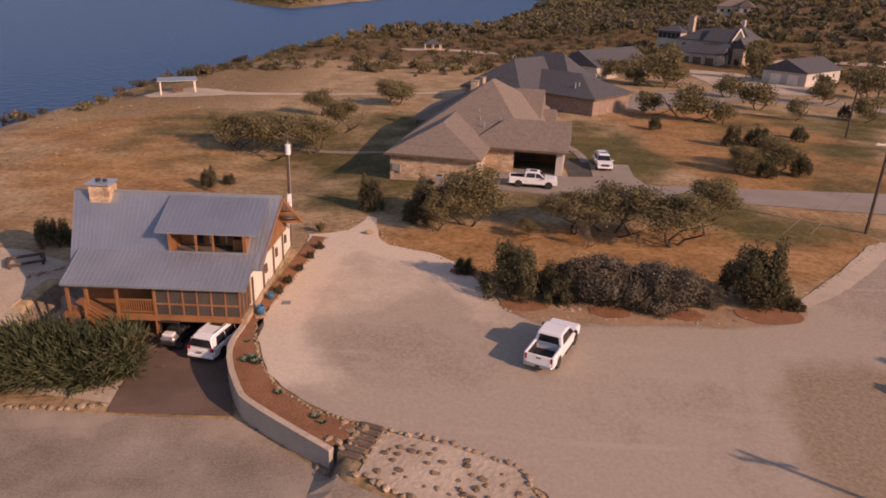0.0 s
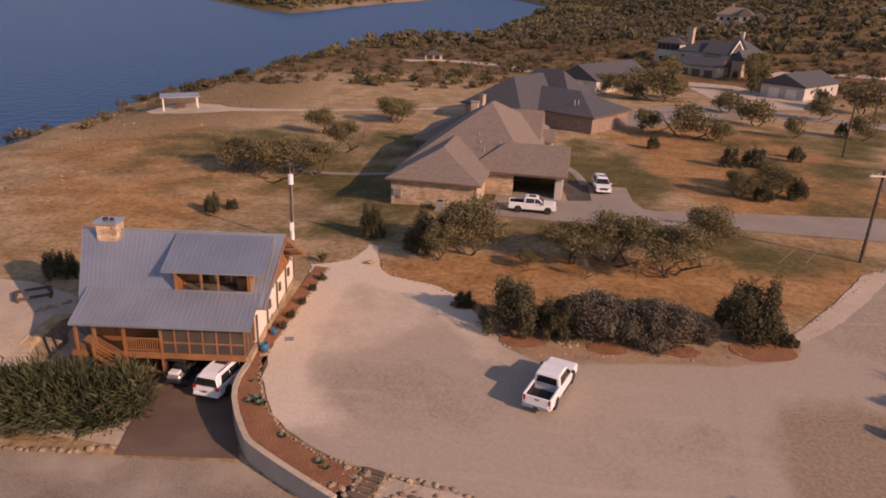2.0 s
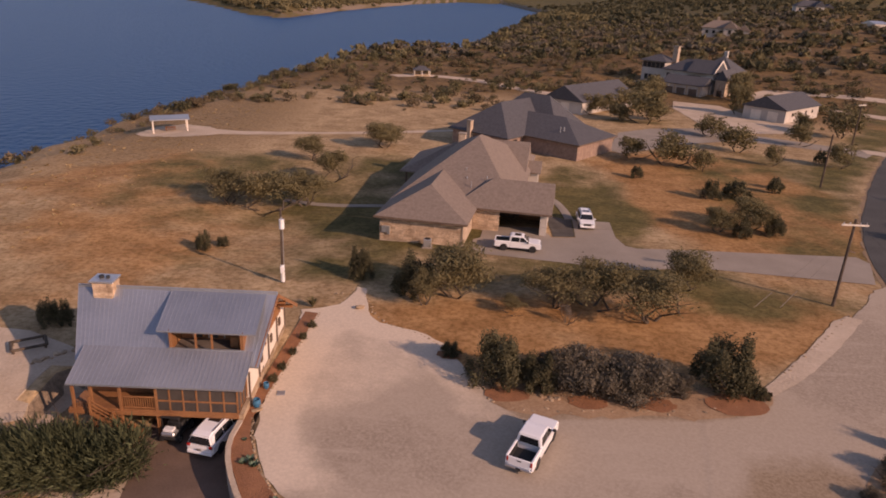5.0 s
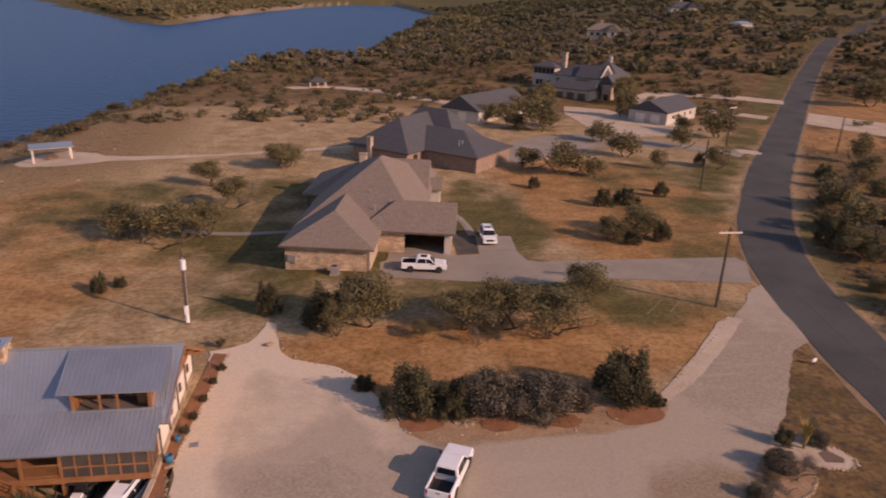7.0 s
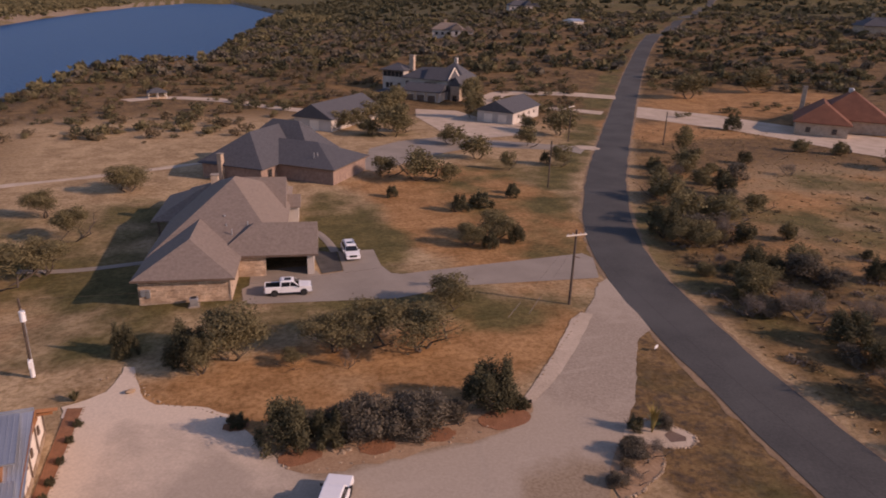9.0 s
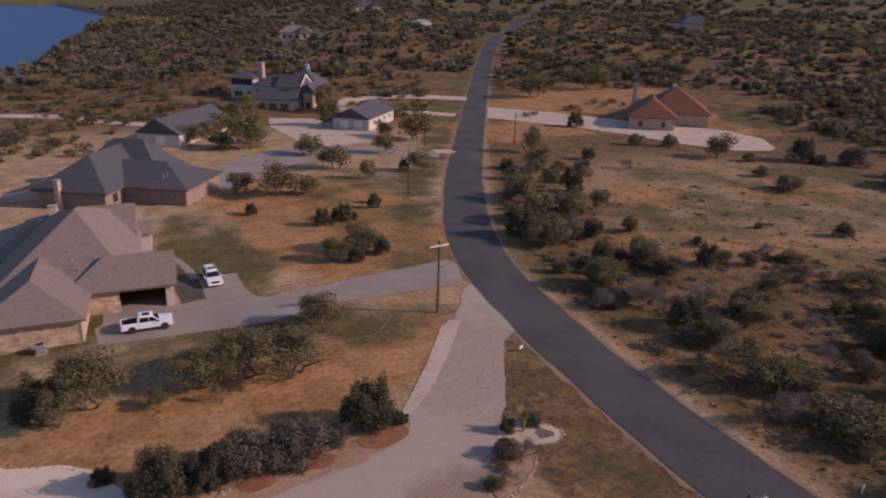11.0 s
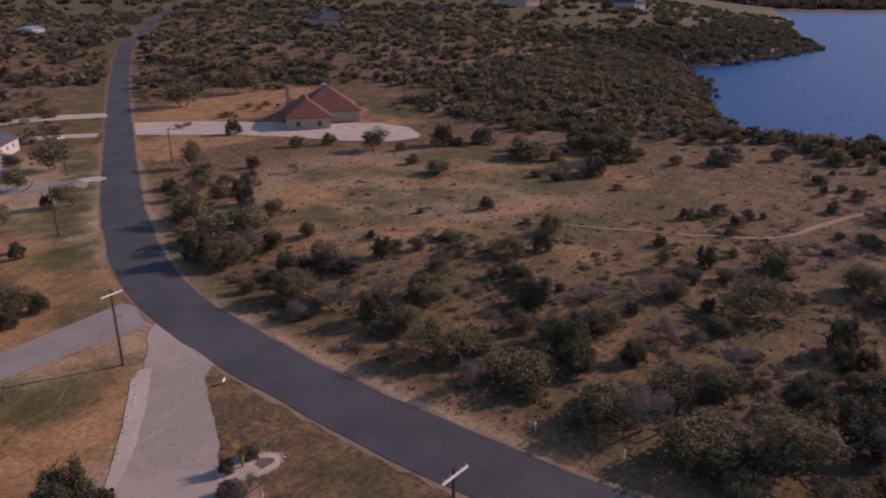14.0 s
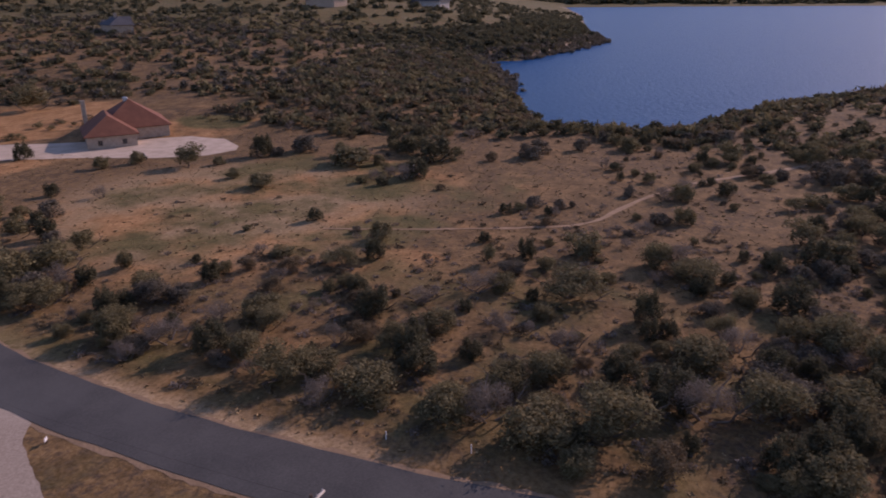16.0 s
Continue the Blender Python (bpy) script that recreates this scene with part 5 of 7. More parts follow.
def charcoal_house():
    h = thing("charcoal_roof_house", 22.6, 123.2, 0, 52.0, "pinkish brick house with charcoal shingle hip roofs", "house")
    E = 3.05
    part("wall", box(0, 13.6, 0, 11.8, -0.4, E - 0.1), BRICK, h, "pinkish brick wing")
    part("wall", box(-5.4, 18, 11.8, 24.5, -0.6, E - 0.1), BRICK, h)
    part("roof", hip_roof(-0.6, 14.2, -0.6, 17, E, 6.3, "y", (1, 0)), SHINGLE_DARK, h)
    part("roof", hip_roof(-6.0, 18.7, 11.1, 25.2, E, 8.2, "x", (1, 1)), SHINGLE_DARK, h, "tall charcoal main hip roof")
    part("roof", hip_roof(6.0, 18.0, 8.0, 26.0, E + 0.1, 9.0, "y", (1, 1)), SHINGLE_DARK, h, "charcoal cross hip roof")
    part("roof", hip_roof(12, 22.5, 14, 21, E, 6.2, "x", (0, 0)), SHINGLE_DARK, h)
    part("gable", gable_prism(18.0, 21.8, 14.6, 20.4, -0.2, E - 0.1, 5.6, "x"), STUCCO, h, "white entry gable")
    c = part("chimney", box(-6.3, -5.4, 19.6, 20.5, -0.6, 5.0, 0.04), STONE, h, "pale stone chimney on the end wall")
    part("chimney_cap", box(-6.38, -5.32, 19.52, 20.58, 5.0, 5.15), CONCRETE, c)
    for x, y in ((2.0, 5.0), (2.6, 4.6)):
        part("roof_vent", rod((x, y, 4.2), (x, y, 5.25), 0.08), STEEL, h)
    window_in(h, 13.6, 6, 0.9, 1.6, 1.4, "+x", TRIM)
    window_in(h, -2.6, 11.8, 0.9, 1.2, 1.4, "-y", TRIM)
    part("fascia", box(-0.64, 14.24, -0.66, -0.6, E - 0.2, E + 0.02), TRIM, h)
    part("fascia", box(-0.66, -0.6, -0.6, 11.0, E - 0.2, E + 0.02), TRIM, h)
    return h


charcoal_house()


def barn(name, x, y, turn, lx, ly, eave, ridge, roof, wall, label, doors=()):
    """A plain gabled outbuilding, ridge along its own x."""
    h = thing(name, x, y, float(height(x, y)), turn, label, "outbuilding")
    part("wall", gable_prism(0, lx, 0, ly, -1.0, eave, ridge - 0.15, "x"), wall, h)
    part("roof", hip_roof(-0.5, lx + 0.5, -0.5, ly + 0.5, eave + 0.02, ridge + 0.1, "x", (0, 0), 0.12), roof, h)
    for k in range(4):
        window_in(h, lx * (0.2 + 0.2 * k), 0, eave * 0.5, 0.7, 0.7, "-y", TRIM, bars=0)
    for dy in doors:
        part("door", box(-0.05, 0, dy - 1.3, dy + 1.3, 0, 2.6), SIDING, h, "pale roller door")
    return h


barn("garage_barn", 83.2, 178.2, 44.0, 21.0, 11.0, 3.4, 6.2, SHINGLE_DARK, STUCCO, "white outbuilding with charcoal shingle roof", (3.2, 7.6))
barn("long_barn", 31.4, 175.5, 50.0, 27.0, 11.0, 3.2, 6.6, SHINGLE_DARK, STUCCO, "long white building with charcoal roof", (5.0,))


def villa():
    h = thing("white_villa", 66.6, 234.6, float(height(70, 226)), -41.0, "tall white villa with charcoal roofs and stone entrance", "house")
    h.scale = (0.94, 0.94, 1.0)
    part("wall", box(0, 15.6, 0, 11, -2, 6.2), STUCCO, h)
    part("roof", hip_roof(-0.7, 15, -0.7, 11.7, 6.3, 9.6, "x", (1, 0)), SHINGLE_DARK, h)
    part("gable", gable_prism(15.6, 18.2, -1.0, 9, -2, 6.2, 9.4, "x"), STUCCO, h)
    part("roof", hip_roof(9, 18.6, -1.7, 9.7, 6.3, 10.0, "x", (0, 0)), SHINGLE_DARK, h)
    for y0, y1 in ((-1.9, 4.0), (9.9, 4.0)):
        part("rake_board", beam((18.68, y0, 6.25), (18.68, y1, 10.1), 0.16, 0.5), SIDING, h, "white gable rake board")
    # square tower with a band of windows under a low hip roof
    t = part("tower_wall", box(-10, -1.4, 3.5, 12.5, -2, 8.0), STUCCO, h, "white tower")
    part("roof", hip_roof(-11, -0.6, 2.7, 13.3, 8.1, 10.3, "x", (1, 1)), SHINGLE_DARK, h, "low charcoal tower roof")
    for k in range(5):
        window_in(t, -9.0 + 1.65 * k, 3.5, 5.9, 1.35, 1.7, "-y", TRIM, bars=0)
    for x in (-8.0, -6.4, -3.2):
        window_in(t, x, 3.5, 2.0, 1.1, 1.6, "-y", TRIM)
    part("terrace_roof", hip_roof(-10.6, 0.0, -2.2, 3.5, 0.9, 1.8, "x", (1, 0), 0.15), SHINGLE_DARK, h)
    part("terrace_wall", box(-10, 0, -1.6, 3.4, -2.4, 0.7), STUCCO, h)
    part("wall", box(8, 20, 10, 22, -2, 6.0), STUCCO, h)
    part("roof", hip_roof(7.2, 20.8, 9.2, 22.8, 6.1, 11.0, "y", (1, 1)), SHINGLE_DARK, h)
    part("wall", box(4, 17.5, -7, 0, -2, 2.8), STUCCO, h)
    part("roof", hip_roof(3.4, 18.2, -7.6, 2.5, 2.9, 5.2, "x", (0, 0)), SHINGLE_DARK, h)
    part("entry", gable_prism(19.5, 23, -1.5, 6, -2, 4.6, 7.4, "y"), STONE, h, "warm stone entrance gable")
    part("roof", hip_roof(19.0, 23.5, -1.8, 8, 4.9, 7.9, "y", (0, 0)), SHINGLE_DARK, h)
    part("entry_door", box(20.4, 22.1, -1.58, -1.5, -1.6, 1.6), PANE, h, "dark glazed entrance door")
    for x in (6.2, 10.4, 14.6):
        part("garage_door", box(x - 1.4, x + 1.4, -7.06, -7.0, -1.6, 1.7), TRIM, h)
    for x in (4.6, 8.3, 12.5, 16.8):
        part("pier", box(x - 0.35, x + 0.35, -7.3, -7.0, -2, 2.6), STONE, h)
    c = part("chimney", box(-1.3, 0.5, 8.2, 10.0, 5, 12.8, 0.05), STONE, h, "tall pale stone chimney")
    part("chimney_cap", box(-1.5, 0.7, 8.0, 10.2, 12.8, 13.1), CONCRETE, c)
    part("chimney", box(13.4, 14.6, 17, 18.2, 9, 12.4, 0.05), STUCCO, h)
    for x in (2.0, 9.6, 11.2, 12.8):
        window_in(h, x, 0 if x < 9 else -0.04, 3.6, 1.2, 1.5, "-y", TRIM)
    window_in(h, 18.2, 4, 6.2, 1.2, 1.6, "+x", TRIM)
    part("terrace", box(-16, 1, -4, 2, -3, -0.6, 0.1), PALE, h, "pale stone terrace with rocks")
    return h


villa()


def red_house():
    h = thing("red_roof_house", 168.9, 143.6, 0, 135.5, "tan stone house with terracotta shingle roofs", "house")
    # own x runs along the front gable wall, own y away from the lane's camera side
    E = 3.7
    part("wall", box(0, 13.4, -17, 0, -0.8, E), STONE, h)
    part("roof", hip_roof(-0.8, 14.2, -20, 0.8, E + 0.02, 8.6, "y", (0, 1), 0.2), SHINGLE_RED, h, "terracotta hip over the front wing")
    part("wall", box(-10.5, 9, -31, -9, -0.8, E + 0.4), STONE, h)
    part("roof", hip_roof(-11.3, 9.8, -32, -8.2, E + 0.45, 11.4, "y", (1, 1), 0.2), SHINGLE_RED, h, "tall terracotta main hip")
    c = part("chimney", box(11.5, 12.8, -22, -20.8, 3, 11.4, 0.05), STONE, h)
    part("chimney_cap", box(11.4, 12.9, -22.1, -20.7, 11.4, 11.55), CONCRETE, c)
    part("vent_hood", box(-0.7, 0.7, -20.6, -19.4, 10.6, 12.0, 0.2), STEEL, h)
    for x in (3.4, 10.0):
        window_in(h, x, 0, 1.0, 1.1, 1.3, "+y", TRIM)
    part("porch_post", box(-8.9, -8.6, -9.6, -9.3, -0.3, E + 0.2), STUCCO, h)
    part("porch_post", box(-5.0, -4.7, -9.6, -9.3, -0.3, E + 0.2), STUCCO, h)
    return h


red_house()


def far_house(name, x, y, turn, s, roof, wall, label):
    z = float(height(x, y))
    h = thing(name, x, y, z, turn, label, "house")
    part("wall", box(-11 * s, 11 * s, -6 * s, 6 * s, -3, 4.6 * s), wall, h)
    part("roof", hip_roof(-12 * s, 12 * s, -7 * s, 7 * s, 4.6 * s, 9 * s, "x", (1, 1)), roof, h)
    part("gable", gable_prism(2 * s, 9 * s, -9 * s, 0, -3, 4.6 * s, 8.4 * s, "y"), wall, h)
    part("roof", hip_roof(1.4 * s, 9.6 * s, -9.6 * s, 2 * s, 4.8 * s, 8.9 * s, "y", (0, 0)), roof, h)
    part("gable", gable_prism(10 * s, 17 * s, -4 * s, 4 * s, -3, 3.6 * s, 6.6 * s, "y"), wall, h)
    part("roof", hip_roof(9.4 * s, 17.6 * s, -4.6 * s, 4.6 * s, 3.7 * s, 7.0 * s, "y", (0, 0)), roof, h)
    part("chimney", box(-3 * s, -1.6 * s, 0, 1.4 * s, 6 * s, 11 * s), STONE, h)
    for k in (-8, -4, 0):
        window_in(h, k * s, -6 * s, 1.2 * s, 1.5 * s, 1.7 * s, "-y", TRIM)
    window_in(h, 5.5 * s, -9 * s, 1.4 * s, 1.6 * s, 2.2 * s, "-y", TRIM)
    return h


# ---- the cabin by the lot ----
def slab(corners, thick):
    """A roof plane of four corners (eave left, eave right, ridge right, ridge left), with thickness below it."""
    bm = bmesh.new()
    t = [bm.verts.new(c) for c in corners]
    b = [bm.verts.new((c[0], c[1], c[2] - thick)) for c in corners]
    bm.faces.new(t), bm.faces.new(b[::-1])
    for i in range(4):
        j = (i + 1) % 4
        bm.faces.new((t[i], b[i], b[j], t[j]))
    return bm


def seams(parent, corners, pitch):
    """Raised seams that run up a roof plane, each a mesh of its own."""
    el, er, rr, rl = (Vector(c) for c in corners)
    n = int((rr - rl).length / pitch)
    me = None
    for k in range(n + 1):
        f = k / n
        a, b = el.lerp(er, f), rl.lerp(rr, f)
        if me is None:
            bm = box(-0.022, 0.022, 0, 1, -0.005, 0.022)
            me = bpy.data.meshes.new("seam")
            bm.to_mesh(me)
            bm.free()
            me.materials.append(METAL_ROOF)
        ob = new("seam", me)
        ob.parent = parent
        d = b - a
        ob.matrix_basis = Matrix.Translation(a) @ d.to_track_quat("Y", "Z").to_matrix().to_4x4() @ Matrix.Diagonal((1, d.length, 1, 1))


def cabin():
    h = thing("cabin", -24.36, 44.67, 0, 2.2, "cedar cabin with ribbed metal roof, screened porch and basement garage", "house")
    W, Q, ZR, DECK, LOW = 12.7, 0.74, 6.88, 0.62, -1.6
    front = [(0.55, -4.15, 3.3), (W + 0.2, -4.15, 3.3), (W + Q, 0, ZR), (-Q, 0, ZR)]
    back = [(W + Q - 0.05, 6.7, 2.95), (-Q, 6.7, 2.95), (-Q, 0, ZR), (W + Q, 0, ZR)]
    HL, HR, HY = 6.7, 11.75, -3.42
    hz = 3.3 + (HY + 4.15) / 4.15 * (ZR - 3.3)
    for plane in ([front[0], (HL, -4.15, 3.3), (HL, 0, ZR), front[3]], [(HR, -4.15, 3.3), front[1], front[2], (HR, 0, ZR)], [(HL, -4.15, 3.3), (HR, -4.15, 3.3), (HR, HY, hz), (HL, HY, hz)]):
        r = part("roof", slab(plane, 0.12), METAL_ROOF, h, "blue-grey ribbed metal roof")
        seams(r, plane, 0.31)
    r = part("roof", slab(back, 0.12), METAL_ROOF, h)
    part("ridge_cap", beam((-Q, 0, ZR + 0.03), (W + Q, 0, ZR + 0.03), 0.09, 0.32), METAL_ROOF, h)
    porch = [(0.8, -6.2, 2.72), (W - 0.35, -6.2, 2.72), (W - 0.3, -3.44, 4.08), (0.9, -3.44, 4.08)]
    r = part("porch_roof", slab(porch, 0.12), PORCH_METAL, h, "ribbed metal porch roof")
    seams(r, porch, 0.31)
    dorm = [(5.9, -3.45, 5.38), (12.62, -3.45, 5.38), (12.62, 0.05, ZR + 0.06), (5.9, 0.05, ZR + 0.06)]
    r = part("dormer_roof", slab(dorm, 0.1), METAL_ROOF, h, "ribbed metal dormer roof")
    seams(r, dorm, 0.31)
    # dormer balcony in the roof
    part("dormer_wall", box(HL + 0.07, HR - 0.07, -1.38, -1.3, 3.76, 6.2), CEDAR, h, "cedar wall behind the dormer balcony")
    for k, (u0, u1) in enumerate(((7.7, 8.3), (8.8, 9.4), (9.9, 11.2))):
        w = part("window", box(u0, u1, -1.42, -1.38, 3.9 + 0.5 * (k == 2), 5.7), PANE, h)
        part("window_frame", box(u0 - 0.09, u0, -1.43, -1.38, 3.9, 5.7), STUCCO, w)
    for x in (HL, HR - 0.06):
        part("dormer_cheek", solid([(HY, 3.76), (HY, 5.4), (-0.3, 6.6), (-1.3, 5.6), (-1.3, 3.76)], x, x + 0.06, lambda u, v, w: (w, u, v)), CEDAR, h)
    for k in range(4):
        x = (6.82, 8.5, 9.6, 11.6)[k]
        part("dormer_post", box(x - 0.06, x + 0.06, -3.42, -3.3, 4.0, 5.38), CEDAR, h)
    # shade of the recess is put into the floor's colour
    part("balcony_floor", box(6.78, 11.67, -3.36, -1.39, 3.76, 3.8), INSIDE, h, "balcony floor with recess shade put into its colour")
    part("dormer_sill", box(6.6, 11.85, -3.5, -3.36, 3.9, 4.14), METAL_ROOF, h)
    part("balcony_chair", box(10.6, 11.3, -2.6, -1.9, 3.76, 4.7, 0.06), CEDAR, h, "wooden balcony chair")
    # body
    full = [(-3.6, -0.6), (8.0, -0.6), (8.0, 2.1), (6.0, 3.2), (0, 6.68), (-3.6, 3.7)]
    part("wall", solid(full, 0.75, HL, lambda u, v, w: (w, u, v)), SIDING, h, "cream board walls")
    part("wall", solid(full, HR, W - 0.72, lambda u, v, w: (w, u, v)), SIDING, h, "cream board walls")
    part("wall", solid([(-3.6, -0.6), (8.0, -0.6), (8.0, 2.1), (6.0, 3.2), (0, 6.68), (-1.3, 5.6), (-1.3, 3.75), (-3.6, 3.7)], HL, HR, lambda u, v, w: (w, u, v)), SIDING, h, "cream board walls")
    GX = W - 0.72
    part("gable_boards", solid([(-3.5, 2.75), (6.6, 2.3), (6.6, 2.85), (0, 6.6), (-3.5, 3.62)], GX, GX + 0.05, lambda u, v, w: (w, u, v)), CEDAR, h, "orange stained cedar gable boards")
    for y in (-3.55, -0.8, 2.1, 5.0, 7.9):
        top = 6.5 - 0.85 * abs(y) if y < 0 else 6.5 - 0.83 * y
        part("batten", box(GX + 0.05, GX + 0.13, y - 0.07, y + 0.07, -0.4, 2.1 if y > 7 else 2.5), TRIM, h)
    for y in (-0.1, 3.0, 5.9):
        window_in(h, GX + 0.06, y, 1.5, 0.2, 0.42, "+x", TRIM, bars=0)
    part("plinth", box(GX - 0.02, GX + 0.12, -3.6, 8.0, -1.0, 0.35, 0.02), RUBBLE, h, "rough stone plinth")
    for y0, z0 in ((-4.1, 3.22), (6.65, 2.85)):
        part("barge_board", beam((W + 0.02 + (Q - 0.05) * (y0 > 0), y0, z0), (W + Q + 0.02, 0, ZR - 0.12), 0.06, 0.26), CEDAR, h)
    for y in (-2.6, 0.0, 2.6, 5.2):
        zt = ZR - (0.86 if y < 0 else 0.586) * abs(y) - 0.25
        part("roof_beam", box(GX, W + Q * (1 if y > 0 else 1 - abs(y) / 7) - 0.08, y - 0.09, y + 0.09, zt - 0.22, zt), CEDAR, h)
    # porch deck and its framing
    part("deck", box(0.55, W - 0.9, -5.75, -3.55, DECK - 0.12, DECK, 0.01), CEDAR, h, "stained wooden deck")
    part("deck_beam", box(0.5, W - 0.85, -5.82, -5.6, DECK - 0.42, DECK - 0.12, 0.02), CEDAR, h)
    part("eave_beam", box(0.6, W - 0.6, -5.75, -5.6, 2.42, 2.66, 0.02), CEDAR, h)
    for x in (0.9, 2.1, 4.0, 6.4):
        part("porch_post", box(x - 0.09, x + 0.09, -5.77, -5.59, LOW - 0.1, 2.45, 0.01), CEDAR, h)
    for k in range(7):
        x = 6.4 + k * 0.9
        part("screen_post", box(x - 0.05, x + 0.05, -5.76, -5.66, DECK, 2.45), CEDAR, h)
        if k < 6:
            part("insect_screen", box(x + 0.05, x + 0.85, -5.71, -5.69, DECK, 2.42), SCREEN, h)
    part("screen_rail", box(6.4, 11.8, -5.77, -5.65, DECK + 0.72, DECK + 0.82), CEDAR, h)
    for k in range(4):
        y = -5.7 + k * 0.7
        part("screen_post", box(W - 0.95, W - 0.85, y - 0.05, y + 0.05, DECK, 2.5 + 0.4 * k * 0.7), CEDAR, h)
    part("insect_screen", box(W - 0.91, W - 0.89, -5.6, -3.6, DECK, 2.6), SCREEN, h)
    for z in (DECK + 0.12, DECK + 0.95):
        part("rail", box(4.0, 6.4, -5.74, -5.66, z, z + 0.08), CEDAR, h)
    for k in range(15):
        x = 4.15 + k * 0.15
        part("baluster", box(x - 0.025, x + 0.025, -5.72, -5.68, DECK + 0.15, DECK + 0.97), CEDAR, h)
    part("porch_back_wall", box(0.8, W - 0.8, -3.66, -3.6, DECK, 3.6), CEDAR, h, "cedar wall at the back of the porch")
    part("porch_window", box(4.6, 6.0, -3.70, -3.66, DECK + 0.7, DECK + 1.9), PANE, h)
    part("porch_door", box(7.6, 8.6, -3.70, -3.66, DECK, DECK + 2.05), PANE, h)
    # basement garage; back and west walls carry their shade in the colour
    part("garage_back_wall", box(0.7, W - 0.7, 0.4, 0.7, LOW - 0.3, 0.6), INSIDE, h, "basement wall with shade put into its colour")
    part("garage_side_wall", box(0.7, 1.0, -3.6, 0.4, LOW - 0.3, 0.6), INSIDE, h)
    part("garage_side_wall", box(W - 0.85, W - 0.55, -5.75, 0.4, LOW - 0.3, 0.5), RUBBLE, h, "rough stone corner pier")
    # porch stairs
    st = part("stairs", beam((2.15, -5.2, DECK - 0.2), (5.2, -5.2, LOW + 0.1), 0.06, 0.26), CEDAR, h, "cedar porch stairs")
    part("stringer", beam((2.15, -6.1, DECK - 0.2), (5.2, -6.1, LOW + 0.1), 0.06, 0.26), CEDAR, st)
    for k in range(11):
        f = k / 11
        part("tread", box(2.2 + 2.9 * f, 2.5 + 2.9 * f, -6.1, -5.2, DECK - 0.15 - 2.1 * f, DECK - 0.10 - 2.1 * f), CEDAR, st)
    for k in range(3):
        part("stair_rail", beam((2.15, -6.13, DECK + 0.3 + 0.3 * k), (5.1, -6.13, LOW + 0.55 + 0.3 * k), 0.05, 0.09), CEDAR, st)
    for x in (2.15, 3.6, 5.1):
        zb = DECK - 2.2 * (x - 2.15) / 3
        part("newel", box(x - 0.06, x + 0.06, -6.19, -6.07, zb - 0.3, zb + 1.1), CEDAR, st)
    for k in range(8):
        part("baluster", box(0.95 + k * 0.15, 1.0 + k * 0.15, -5.72, -5.68, DECK - 0.6, DECK + 0.4), CEDAR, st)
    # chimney
    c = part("chimney", box(0.5, 1.9, -0.62, 0.55, 5.2, 7.5, 0.04), STONE, h, "tan stone chimney")
    stones(c, 0.55, 1.88, -0.62, 6.3, 7.45, "-y", 8, 0.4, 0.22)
    stones(c, -0.6, 0.5, 1.9, 6.3, 7.45, "+x", 9, 0.4, 0.22)
    part("chimney_cap", box(0.35, 2.05, -0.78, 0.7, 7.5, 7.64, 0.03), STEEL, c, "bluish metal chimney cap")
    part("flue", rod((1.0, -0.05, 7.6), (1.0, -0.05, 7.82), 0.18, None, 10), CAR_BLACK, c)
    part("flue", rod((1.45, -0.05, 7.6), (1.45, -0.05, 7.8), 0.14, None, 10), CAR_BLACK, c)
    return h


cabin()


# ---- walls, steps and stones round the lot ----
def wall_along(name, pts, thick, base, top, mat, label, cap=None):
    """A wall that follows pts; base and top: heights."""
    h = thing(name, 0, 0, 0, 0, label, "wall")
    pts = resample(pts, 0.6, False)
    bm, rings = bmesh.new(), []
    cb, crings = bmesh.new(), []
    for i, p in enumerate(pts):
        d = (Vector(pts[min(i + 1, len(pts) - 1)]) - Vector(pts[max(i - 1, 0)])).normalized()
        n = Vector((-d.y, d.x)) * thick / 2
        rings.append([bm.verts.new((p[0] + s * n.x, p[1] + s * n.y, z)) for s, z in ((1, base), (1, top), (-1, top), (-1, base))])
        crings.append([cb.verts.new((p[0] + s * n.x * 1.12, p[1] + s * n.y * 1.12, z)) for s, z in ((1, top + 0.003), (1, top + 0.05), (-1, top + 0.05), (-1, top + 0.003))])
    for b_, rs in ((bm, rings), (cb, crings)):
        for a, b in zip(rs, rs[1:]):
            for k in range(4):
                b_.faces.new((a[k], b[k], b[(k + 1) % 4], a[(k + 1) % 4]))
        b_.faces.new(rs[0]), b_.faces.new(rs[-1][::-1])
    part("face", bm, mat, h)
    part("coping", cb, cap or mat, h, "pale smooth coping")
    return h


wall_along("retaining_wall", rounded([(-12.15, 39.2), (-12.2, 36.9), (-11.5, 34.6), (-9.9, 31.6), (-9.2, 30.9), (-6.9, 29.2), (-4.1, 27.3)], False, 1), 0.3, -2.2, 0.2, WALL_BLOCK, "curved grey rendered retaining wall with pale coping", PALE)
STEP_STONE = material("dark_step_stone", (0.10, 0.07, 0.05), (0.20, 0.15, 0.11), 0.8, 8.0, 0.9, bump=0.4)
s = thing("stone_steps", -3.2, 27.8, 0, 0, "five dark stone garden steps between rubble edges", "steps")
for k in range(6):
    f = k / 5
    x, y = -3.2 + 0.75 * f, 27.2 + 2.3 * f
    z = max(-0.62 + 0.7 * f, float(height(x, y)) + 0.06)
    bm = box(-0.6, 0.6, -0.17, 0.17, -0.5, 0.06, 0.03)
    bm.transform(pose(x + 3.2, y - 27.8, z, 0, 0, -18))
    part("step", bm, STEP_STONE, s)

rock_rng = random.Random(77)
ROCK_MESHES = []
